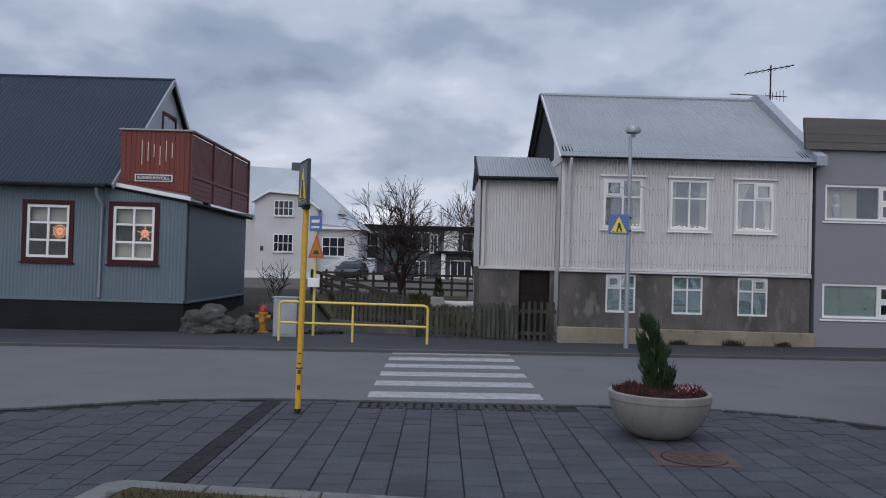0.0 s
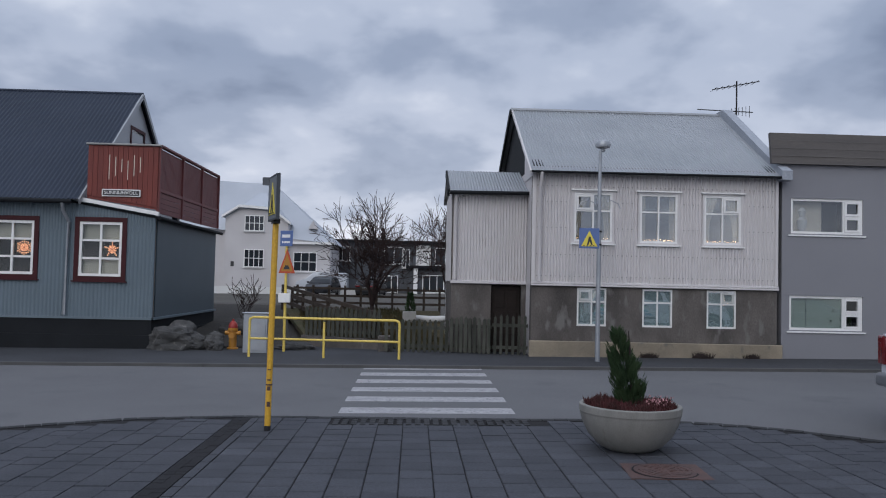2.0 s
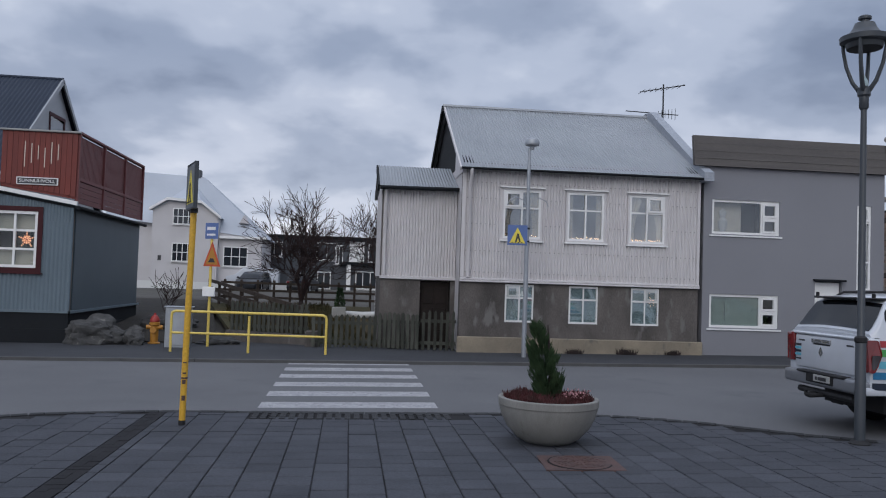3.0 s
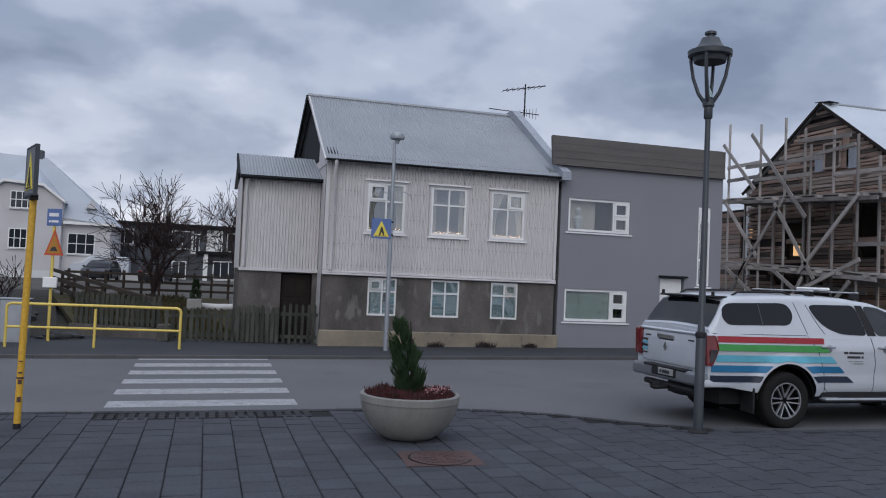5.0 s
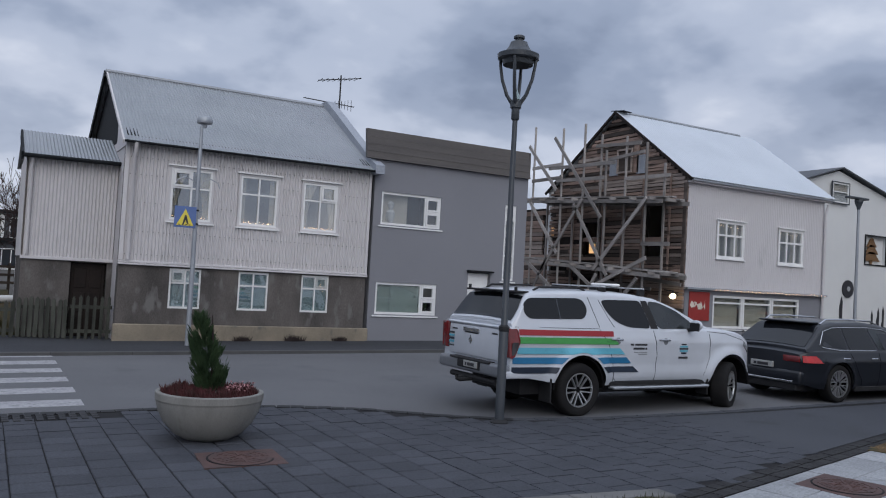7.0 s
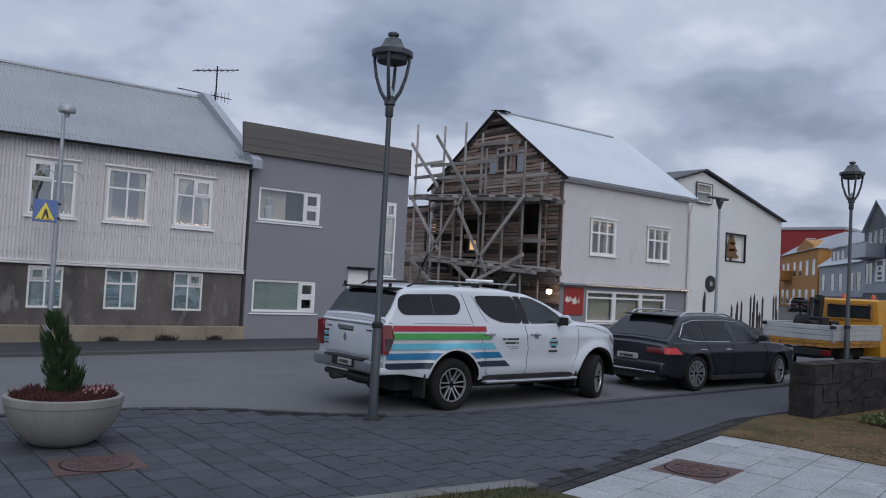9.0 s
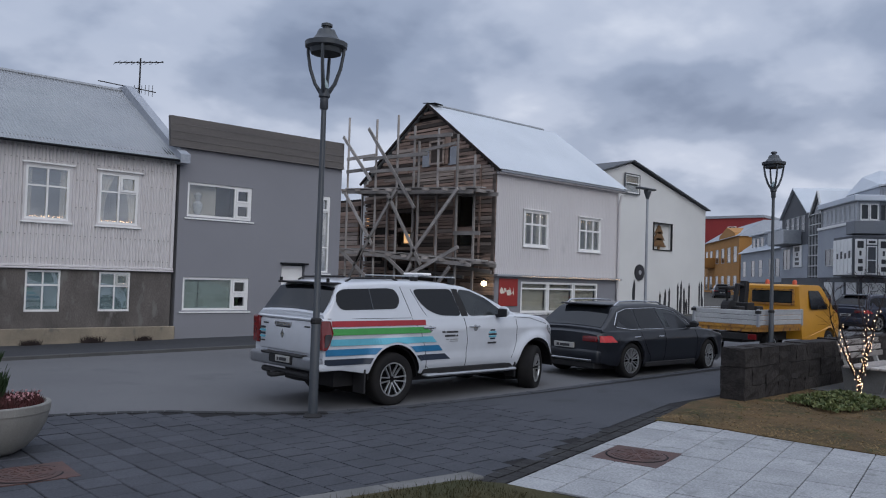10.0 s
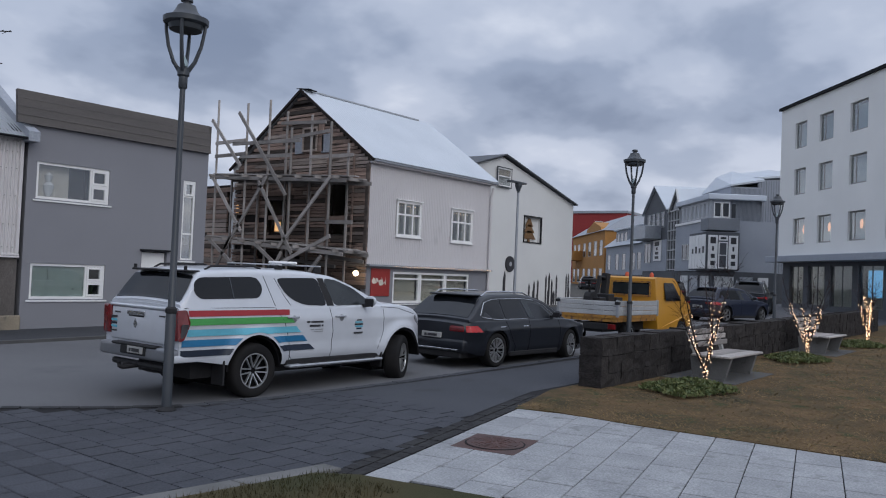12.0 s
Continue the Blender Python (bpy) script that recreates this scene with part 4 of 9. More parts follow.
bm = lathe(bm_new(), [(0.05, 3.36), (0.11, 3.5), (0.13, 3.66), (0.05, 3.74), (0.08, 3.82), (0.1, 3.9), (0.02, 3.98)], 10, (9.93, WY + 0.2, 0))
part("ornament", bm, "white_paint", w, "white ornament on the window sill", smooth=True)
part("curtain", box(bm_new(), 10.5, 10.9, WY + 0.3, WY + 0.31, 3.34, 4.16), "charcoal", w, "dark sheet standing in for a dark reflection")
w = window(ghouse, 9.52, WY + 0.05, 0.85, 1.9, 0.87, cols=(0.74,), rows=(0.5,), spans=SP, vents=((1, 0), (1, 1)), proud=0.02, label="wide white window with a pale blind")
part("blind", box(bm_new(), 9.57, 9.98, WY + 0.1, WY + 0.11, 0.88, 1.7), "blind_green", w, "pale green-grey blind")
part("blind", box(bm_new(), 10.0, 10.9, WY + 0.105, WY + 0.115, 0.88, 1.7), "blind_green", w)
for k in range(3):
    part("pot_plant", lathe(bm_new(), [(0.04, 0.9), (0.055, 1.0), (0.03, 1.02), (0.07, 1.1 + k * 0.03), (0.03, 1.16 + k * 0.03)], 8, (10.65 + k * 0.25, WY + 0.16, 0)), "conifer", w)
window(ghouse, 13.62, WY + 0.05, 1.95, 0.4, 2.25, cols=(), rows=(0.33, 0.8), vents=((0, 2),), frame_w=0.05, sill="white_paint", label="tall narrow white stair window")
part("door", bevelled(12.46, 13.19, WY + 0.1, WY + 0.16, 0.08, 2.12, 0.01), "white_paint", ghouse, "plain white front door")
part("canopy", bevelled(12.38, 13.27, WY - 0.12, WY, 2.15, 2.2, 0.01), "charcoal", ghouse)

# ---- the blue house with the red roof terrace ----
BY = 21.1
bhouse = thing("blue_house", (-9.5, BY, -0.1), "blue-grey corrugated house with dark slate-blue roof and red window surrounds", "house", site=True)
bw = [(-11.02, -9.9, 1.82, 3.22), (-8.74, -7.64, 1.81, 3.23)]
bw.append((-13.3, -12.18, 1.82, 3.22))
part("plinth", box(bm_new(), -24, -6.74, BY - 0.14, BY + 6.5, -0.3, 0.3), "charcoal", bhouse, "charcoal painted concrete plinth")
part("plinth", box(bm_new(), -24, -6.8, BY - 0.06, BY + 6.45, 0.3, 0.72), "charcoal", bhouse)
part("front_wall", wall_bm(-24, -6.85, 0.72, 3.2, 0.25, bw, BY), "interior", bhouse)
part("cladding", ripple_wall(-24, -6.83, 0.72, 3.0, BY - 0.004, [(a - 0.08, b + 0.08, c - 0.08, d + 0.08) for a, b, c, d in bw], 0.1), "tin_blue", bhouse, "blue-grey corrugated iron cladding")


def shed_top(x):
    """The upper edge of the front: level under the main eave, then falling with the lean-to."""
    return 3.78 if x < -8.9 else 3.78 - (x + 8.9) * 0.155


bm = bm_new()
for a, b in ((-24, -13.39), (-13.39, -12.09), (-12.09, -11.11), (-11.11, -9.81), (-9.81, -8.9), (-8.9, -8.83), (-8.83, -7.55), (-7.55, -6.83)):
    low = 3.32 if any(abs(a - (h[0] - 0.09)) < 0.02 for h in bw) else 3.0
    ripple(bm, a, b, low, 3.8, BY - 0.004, top=shed_top)
part("cladding", bm, "tin_blue", bhouse)
bm = prism(bm_new(), [(-24, 3.2), (-6.85, 3.2), (-6.85, 3.44), (-8.9, 3.75), (-24, 3.75)], BY, BY + 0.25)
part("front_head", bm, "interior", bhouse)
part("lean_to_trim", beam(bm_new(), (-8.95, BY - 0.08, 3.84), (-6.7, BY - 0.08, 3.47), 0.1, 0.1), "white_paint", bhouse, "white sloping eaves board")
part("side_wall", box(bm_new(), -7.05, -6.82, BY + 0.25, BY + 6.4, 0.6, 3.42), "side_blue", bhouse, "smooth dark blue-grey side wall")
part("corner_trim", tube(bm_new(), [(-6.83, BY - 0.01, 0.74), (-6.83, BY - 0.01, 3.44)], 0.04, 8), "tin_blue", bhouse)
part("drip_board", box(bm_new(), -24, -6.74, BY - 0.09, BY - 0.03, 0.7, 0.76), "tin_blue", bhouse)
part("drip_board", box(bm_new(), -6.8, -6.72, BY - 0.09, BY + 6.45, 0.7, 0.76), "tin_blue", bhouse)
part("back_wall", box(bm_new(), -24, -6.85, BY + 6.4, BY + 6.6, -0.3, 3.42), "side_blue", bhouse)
BRY, BRZ = BY + 4.2, 7.55
broof = part("roof", ripple_roof(-24, -8.7, (BY - 0.32, 3.78), (BRY, BRZ), 0.12), "roof_blue", bhouse, "dark slate-blue corrugated roof")
part("roof", ripple_roof(-24, -8.7, (BY + 8.7, 3.78), (BRY, BRZ), 0.12), "roof_blue", bhouse)
part("ridge_cap", tube(bm_new(), [(-24, BRY, BRZ), (-8.68, BRY, BRZ)], 0.06, 8), "roof_blue", broof)
for s in (-1, 1):
    part("bargeboard", beam(bm_new(), (-8.68, BRY, BRZ - 0.05), (-8.68, BRY + s * 4.5, 3.72), 0.05, 0.14), "tin_grey", broof, "pale grey bargeboard")
bm = prism(bm_new(), [(BY + 0.1, 3.7), (BY + 8.3, 3.7), (BRY, BRZ - 0.15)], -8.95, -8.8)
part("gable", bm, "tin_grey", bhouse, "pale boarded gable", Matrix(((0, 1, 0, 0), (1, 0, 0, 0), (0, 0, 1, 0), (0, 0, 0, 1))))
gw = window(bhouse, -8.82, BRY - 0.55, 5.2, 1.1, 1.15, turn=90, proud=0.02, trim="oxblood", trim_w=0.1, sill="oxblood")
part("gutter", tube(bm_new(), [(-24, BY - 0.36, 3.74), (-8.85, BY - 0.36, 3.72)], 0.06, 8), "charcoal", broof, smooth=True)
gutter(bhouse, [(-9.08, BY - 0.36, 3.7), (-9.08, BY - 0.3, 3.5), (-9.0, BY - 0.09, 3.2), (-9.05, BY - 0.09, 0.8)], 0.045, "galvanised")
part("lean_to_roof", hexa(bm_new(), [(-9.0, BY - 0.05, 3.72), (-6.7, BY - 0.05, 3.34), (-6.7, BY + 6.6, 3.34), (-9.0, BY + 6.6, 3.72), (-9.0, BY - 0.05, 3.78), (-6.7, BY - 0.05, 3.4), (-6.7, BY + 6.6, 3.4), (-9.0, BY + 6.6, 3.78)]), "charcoal", bhouse)
part("gutter", tube(bm_new(), [(-6.66, BY - 0.1, 3.36), (-6.66, BY + 6.6, 3.34)], 0.05, 8), "charcoal", bhouse, smooth=True)
for i, (a, b, c, d) in enumerate(bw):
    w = window(bhouse, a, BY, c, b - a, d - c, rows=(0.33, 0.66), frame_w=0.07, bar=0.055, trim="oxblood", trim_w=0.12, sill="oxblood", glass="glass_dim", label="white six-light window in a dark red surround")
    part("blind", box(bm_new(), a + 0.05, b - 0.05, BY + 0.13, BY + 0.14, c + (d - c) * 0.66, d - 0.05), "curtain", w, "half-drawn white blind")
    if i == 1:
        part("blind", box(bm_new(), a + 0.05, b - 0.05, BY + 0.13, BY + 0.14, c + 0.05, c + (d - c) * 0.31), "curtain", w)
    # a lit paper star or snowflake hanging in the window
    bm = bm_new()
    cx, cz = a + (b - a) * 0.74, c + (d - c) * 0.5
    arms = 5 if i == 1 else 6
    spots = []
    for k in range(arms * 2):
        t = math.pi * k / arms + math.pi / 2
        far = 0.19 if k % 2 == 0 else 0.095
        spots += [(0.45 * far, t), (0.75 * far, t), (far, t)]
        if arms == 6 and k % 2 == 0:
            spots += [(0.16, t - 0.35), (0.16, t + 0.35)]
    for r, t in spots:
        bmesh.ops.create_icosphere(bm, subdivisions=1, radius=0.022, matrix=Matrix.Translation((cx + r * math.cos(t), BY + 0.07, cz + r * math.sin(t))))
    star = bm_new()
    prism(star, [(cx + (0.17 if k % 2 == 0 else 0.08) * math.cos(math.pi * k / arms + math.pi / 2), cz + (0.17 if k % 2 == 0 else 0.08) * math.sin(math.pi * k / arms + math.pi / 2)) for k in range(arms * 2)], BY + 0.09, BY + 0.1)
    part("star_paper", star, "hydrant_red", w, "dark red star ornament" if arms == 5 else "dark red snowflake ornament")
    part("window_star", bm, "star_glow", w, "glowing orange star ornament" if arms == 5 else "glowing orange snowflake ornament")
# red terrace box on the lean-to
terr = thing("roof_terrace", (-7.7, BY, 3.5), "red-brown boarded roof terrace with worn paint", "terrace", site=True)
FX0, FX1, FY, TZ = -8.6, -6.78, BY - 0.02, 5.27
nb = 14
for i in range(nb):
    x = FX0 + (FX1 - FX0) * i / nb
    zb = 3.93 - (x + 8.62) * 0.165
    part("board", box(bm_new(), x + 0.004, x + (FX1 - FX0) / nb - 0.004, FY - random.uniform(0, 0.008), FY + 0.03, zb, TZ - 0.02), "redbrown", terr)
part("backing", hexa(bm_new(), [(FX0, FY + 0.03, 3.85), (FX1, FY + 0.03, 3.58), (FX1, FY + 0.06, 3.58), (FX0, FY + 0.06, 3.85), (FX0, FY + 0.03, TZ - 0.05), (FX1, FY + 0.03, TZ - 0.05), (FX1, FY + 0.06, TZ - 0.05), (FX0, FY + 0.06, TZ - 0.05)]), "redbrown", terr)
part("top_rail", bevelled(FX0 - 0.05, FX1 + 0.06, FY - 0.06, FY + 0.1, TZ - 0.02, TZ + 0.03, 0.012), "kerb_stone", terr, "pale weathered capping")
part("top_rail", bevelled(FX1 - 0.06, FX1 + 0.06, FY + 0.1, BY + 6.4, TZ - 0.02, TZ + 0.05, 0.012), "deck_red", terr)
for k in range(4):
    y = FY + 0.04 + k * 2.113
    part("post", bevelled(FX1 - 0.03, FX1 + 0.05, y, y + 0.1, 3.5, TZ, 0.008), "deck_red", terr)
for k in range(3):
    y0 = FY + 0.14 + k * 2.113
    for i in range(20):
        y = y0 + i * 2.013 / 20
        part("board", box(bm_new(), FX1 - 0.03, FX1 - 0.005, y + 0.012, y + 2.013 / 20 - 0.012, 4.15, TZ - 0.06), "deck_red", terr)
    part("backing", box(bm_new(), FX1 - 0.05, FX1 - 0.03, y0, y0 + 2.013, 4.15, TZ - 0.06), "oxblood", terr)
    for j in range(4):
        part("lower_board", box(bm_new(), FX1 - 0.02, FX1 + 0.012, y0, y0 + 2.013, 3.5 + j * 0.14, 3.63 + j * 0.14), "deck_red", terr)
part("mid_rail", bevelled(FX1 - 0.03, FX1 + 0.04, FY + 0.1, BY + 6.4, 4.06, 4.15, 0.008), "deck_red", terr)
for k in range(6):
    x = -8.05 + k * 0.16
    part("paint_streak", box(bm_new(), x, x + 0.018, FY - 0.013, FY - 0.009, 4.35 + (k * 7 % 3) * 0.1, 5.0 - (k * 5 % 4) * 0.05), "curtain", terr, "pale weathered streak")
sign = thing("name_sign", (-7.7, FY, 3.9), "black house name sign with white lettering", "sign", site=True)
part("board", bevelled(-8.2, -7.2, FY - 0.05, FY - 0.014, 3.9, 4.09, 0.008), "white_paint", sign)
part("panel", box(bm_new(), -8.17, -7.23, FY - 0.056, FY - 0.05, 3.925, 4.065), "ink", sign)
fc = bpy.data.curves.new("lettering", "FONT")
fc.body, fc.size, fc.align_x, fc.align_y, fc.extrude = "SUNNUHVOLL", 0.118, "CENTER", "CENTER", 0.003
lt = new("lettering_curve", fc)
me = bpy.data.meshes.new_from_object(lt.evaluated_get(bpy.context.evaluated_depsgraph_get()))
bpy.data.objects.remove(lt)
me.materials.append(M["white_paint"])
ob = new("lettering", me)
ob.parent = sign
ob.matrix_basis = pose(0, -0.06, 0.095, 90, 0, 0)
ob.scale = (1.12, 1, 1)

# ---- the stripped timber house under repair ----
TX0, TX1, TY = 21.13, 28.6, 19.9
HO = [(TY + 1.05, TY + 2.0, 3.15, 5.05), (TY + 4.4, TY + 5.5, 3.2, 4.45)]  # openings in the bare gable (y0, y1, z0, z1)
timber = thing("timber_house", (24.8, TY, 0.25), "white corrugated house with a stripped bare-timber gable and pale metal roof", "house", site=True)
th = [(22.66, 24.03, 3.2, 4.5), (25.95, 27.33, 3.16, 4.46)]
shop = [(22.6, 27.3, 0.7, 1.86)]
part("front_wall", wall_bm(TX0 + 0.05, TX1, 2.15, 5.95, 0.25, th, TY), "interior", timber)
part("cladding", ripple_wall(TX0 + 0.03, TX1, 2.1, 5.9, TY - 0.004, [(a - 0.06, b + 0.06, c - 0.06, d + 0.06) for a, b, c, d in th], 0.1, 0.012), "timber_white", timber, "greyish white corrugated iron cladding")
part("shop_wall", wall_bm(TX0 + 0.05, TX1, -0.1, 2.08, 0.25, shop, TY), "grey_render", timber, "grey shop front")
part("canopy_trim", bevelled(TX0, TX1 + 0.1, TY - 0.2, TY - 0.03, 2.02, 2.1, 0.01), "galvanised", timber)
lights_row(timber, 22.4, TX1, TY - 0.22, 2.04, 30, 3, r=0.011)
for k in range(3):
    w = window(timber, 22.6 + k * 1.57, TY + 0.04, 0.7, 1.55, 1.16, cols=(), rows=(0.78,), frame_w=0.08, bar=0.06, label="white shop window")
    part("backing", box(bm_new(), 22.65 + k * 1.57, 24.1 + k * 1.57, TY + 0.2, TY + 0.22, 0.75, 1.85), "curtain", w, "pale display backing")
part("board", bevelled(21.4, 22.4, TY - 0.04, TY - 0.006, 0.95, 1.95, 0.01), "red_board", timber, "peeling red sign board")
for i in range(5):
    rr = random.Random(i)
    part("peeled_patch", prism(bm_new(), [(21.55 + 0.15 * i + rr.uniform(-.05, .05) + 0.12 * math.cos(k) * rr.uniform(.4, 1), 1.35 + rr.uniform(-.02, .2) + 0.16 * math.sin(k) * rr.uniform(.4, 1)) for k in range(6)], TY - 0.046, TY - 0.041), "curtain", timber)
for a, b, c, d in th:
    w = window(timber, a, TY, c, b - a, d - c, cols=(0.34, 0.66), rows=(0.62,), frame_w=0.075, bar=0.065, trim="white_paint", trim_w=0.03, cap=True, label="white six-light window")
    lights_row(w, a + 0.1, b - 0.1, TY + 0.1, d - 0.16, 9, 5, r=0.014)
    curtains(w, a + 0.05, b - 0.05, c, d, TY + 0.2, gap=0.55)
part("back_wall", box(bm_new(), TX0, TX1, TY + 7.6, TY + 7.85, -0.1, 5.95), "wall_white", timber)
part("side_wall", box(bm_new(), TX1 - 0.25, TX1, TY + 0.25, TY + 7.6, -0.1, 5.95), "wall_white", timber)
# near-black core colour gives the shade behind the boards and under the deck
part("core_wall", wall_bm(TY + 0.02, TY + 7.7, -0.1, 5.95, 0.12, HO, 0), "dark_wood", timber, "wall core coloured near-black as the shaded void", Matrix(((0, 1, 0, TX0 + 0.08), (1, 0, 0, 0), (0, 0, 1, 0), (0, 0, 0, 1))))
TRY, TRZ = TY + 3.75, 8.72
SW = Matrix(((0, 1, 0, 0), (1, 0, 0, 0), (0, 0, 1, 0), (0, 0, 0, 1)))
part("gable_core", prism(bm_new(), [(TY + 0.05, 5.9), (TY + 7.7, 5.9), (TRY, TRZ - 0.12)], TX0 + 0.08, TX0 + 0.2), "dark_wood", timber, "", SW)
part("gable", prism(bm_new(), [(TY + 0.05, 5.9), (TY + 7.7, 5.9), (TRY, TRZ - 0.12)], TX1 - 0.2, TX1 - 0.02), "wall_white", timber, "", SW)
for s, far in ((1, TY - 0.3), (-1, TY + 7.95)):
    part("roof", ripple_roof(TX0 - 0.12, TX1 + 0.25, (far, 5.84), (TRY, TRZ), 0.14, 0.015), "tin_snow", timber, "pale corrugated metal roof")
part("ridge_cap", tube(bm_new(), [(TX0 - 0.1, TRY, TRZ), (TX1 - 0.6, TRY, TRZ)], 0.07, 6), "tin_grey", timber)
part("bargeboard", beam(bm_new(), (TX0 - 0.13, TY - 0.3, 5.78), (TX0 - 0.13, TRY, TRZ - 0.04), 0.06, 0.1), "dark_wood", timber)
part("bargeboard", beam(bm_new(), (TX0 - 0.13, TY + 7.95, 5.78), (TX0 - 0.13, TRY, TRZ - 0.04), 0.06, 0.1), "dark_wood", timber)
part("eaves_board", box(bm_new(), TX0 - 0.02, TX1 + 0.25, TY - 0.28, TY - 0.2, 5.76, 5.83), "galvanised", timber)
part("soffit", box(bm_new(), TX0 - 0.02, TX1 + 0.2, TY - 0.2, TY - 0.03, 5.7, 5.76), "timber_white", timber)
gutter(timber, [(TX1 - 0.05, TY - 0.2, 5.6), (TX1 - 0.05, TY - 0.1, 5.2), (TX1 - 0.05, TY - 0.1, 0.4)], 0.05)
for k in range(5):
    part("ridge_scrap", beam(bm_new(), (TX0 - 0.2 + 0.05 * k, TRY + 0.1 - 0.09 * k, TRZ + 0.02), (TX0 + 0.1 + 0.1 * k, TRY + 0.22 - 0.1 * k, TRZ + 0.1 - 0.02 * k), 0.1, 0.03), "charcoal", timber, "torn roofing at the ridge end")
rnd = random.Random(12)


def plank_row(z, h, lo, hi, holes, x):
    """One course of old boards of uneven length, with gaps, stopping at the openings."""
    cuts = [(a, b) for a, b, c, d in holes if c - 0.5 * h < z + 0.5 * h < d]
    y = lo
    while y < hi - 0.1:
        n = min(hi, y + rnd.uniform(1.4, 4.5))
        for a, b in cuts:
            if a - 0.02 <= y < b:
                y = b
                n = max(n, b + 0.3)
            if y < a < n:
                n = a
        n = min(n, hi)
        if n - y > 0.06 and rnd.random() > 0.045:
            o, k = rnd.uniform(0, 0.045), h - rnd.uniform(0.008, 0.03)
            part("plank", hexa(bm_new(), [(x - o, y, z), (x + 0.07, y, z), (x + 0.07, n - 0.015, z + rnd.uniform(-0.02, 0.02)), (x - o, n - 0.015, z + rnd.uniform(-0.015, 0.02)), (x - o, y, z + k), (x + 0.07, y, z + k), (x + 0.07, n - 0.015, z + k), (x - o, n - 0.015, z + k - rnd.uniform(0, 0.02))]), rnd.choice(("old_wood", "old_wood", "old_wood", "old_wood_pale", "old_wood_dark")), timber)
        y = max(n, y + 0.05)


z = 1.2
while z < TRZ - 0.3:
    h = rnd.uniform(0.11, 0.17)
    lo, hi = TY + 0.0, TY + 7.7
    if z > 5.72:
        f = (z + h - 5.72) / (TRZ - 5.72)
        lo, hi = TY - 0.2 + f * 3.95, TY + 7.8 - f * 4.05
    plank_row(z, h, lo, hi, HO, TX0)
    z += h
part("corner_board", bevelled(TX0 - 0.07, TX0 - 0.02, TY - 0.03, TY + 0.12, 2.1, 5.7, 0.008), "old_wood_dark", timber)
for y in (TY + 0.7, TY + 2.05, TY + 3.1, TY + 4.2, TY + 6.0):
    part("batten", bevelled(TX0 - 0.08, TX0 - 0.045, y, y + 0.09, 2.2, 5.3 if y > TY + 2.5 else 6.0, 0.006), "old_wood", timber, "upright batten on the boards")
for y0, y1, z0, z1 in HO:
    for y in (y0 - 0.06, y1):
        part("opening_frame", bevelled(TX0 - 0.05, TX0 + 0.1, y, y + 0.06, z0, z1, 0.006), "old_wood_dark", timber)
    part("opening_board", bevelled(TX0 + 0.02, TX0 + 0.06, y0, y1, z0 + 0.5, z0 + 0.68, 0.006), "old_wood", timber)

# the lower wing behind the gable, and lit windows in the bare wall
# the wing's core has the same shade put into its colour
part("wing_wall", box(bm_new(), TX0 + 0.1, TX0 + 3.0, TY + 7.9, TY + 11.0, -0.1, 5.2), "dark_wood", timber, "boarded wing with a core coloured shade-dark")
WO = [(TY + 7.4, TY + 8.2, 3.3, 5.0)]
z = 1.2
while z < 5.1:
    h = rnd.uniform(0.14, 0.22)
    plank_row(z, h, TY + 7.75, TY + 10.9, WO, TX0 + 0.02)
    z += h
for y0, y1, z0, z1 in ((TY + 7.5, TY + 7.86, 4.02, 4.42), (TY + 4.8, TY + 5.08, 3.25, 3.62)):
    part("lit_window", box(bm_new(), TX0 + 0.02, TX0 + 0.09, y0, y1, z0, z1), "window_glow", timber, "window glowing warm from inside")
for y0, y1, z0, z1, mat in ((TY + 3.56, TY + 4.0, 6.23, 6.93, "slate_grey"), (TY + 2.07, TY + 2.5, 6.2, 6.9, "slate_grey"), (TY + 2.77, TY + 3.5, 6.33, 7.16, "old_wood_dark"), (TY + 2.4, TY + 2.7, 6.25, 7.3, "old_wood")):
    part("wall_panel", bevelled(TX0 - 0.07, TX0, y0, y1, z0, z1, 0.01), mat, timber, "patched sheet on the gable")
part("panel_frame", frame_bm(0.83, 0.93, 0.07, 0.05, 0), "old_wood_pale", timber, "", Matrix(((0, 1, 0, TX0 - 0.12), (1, 0, 0, TY + 2.72), (0, 0, 1, 6.28), (0, 0, 0, 1))))

# scaffold of rough timber in front of the gable
scaf = thing("timber_scaffold", (19.0, TY + 3.6, 0.2), "rough grey timber scaffold with cross braces and plank decks", "scaffold", site=True)


def pole(name, p, q, w=0.1, h=0.1, mat="scaffold_wood"):
    return part(name, beam(bm_new(), p, q, w, h), mat, scaf)


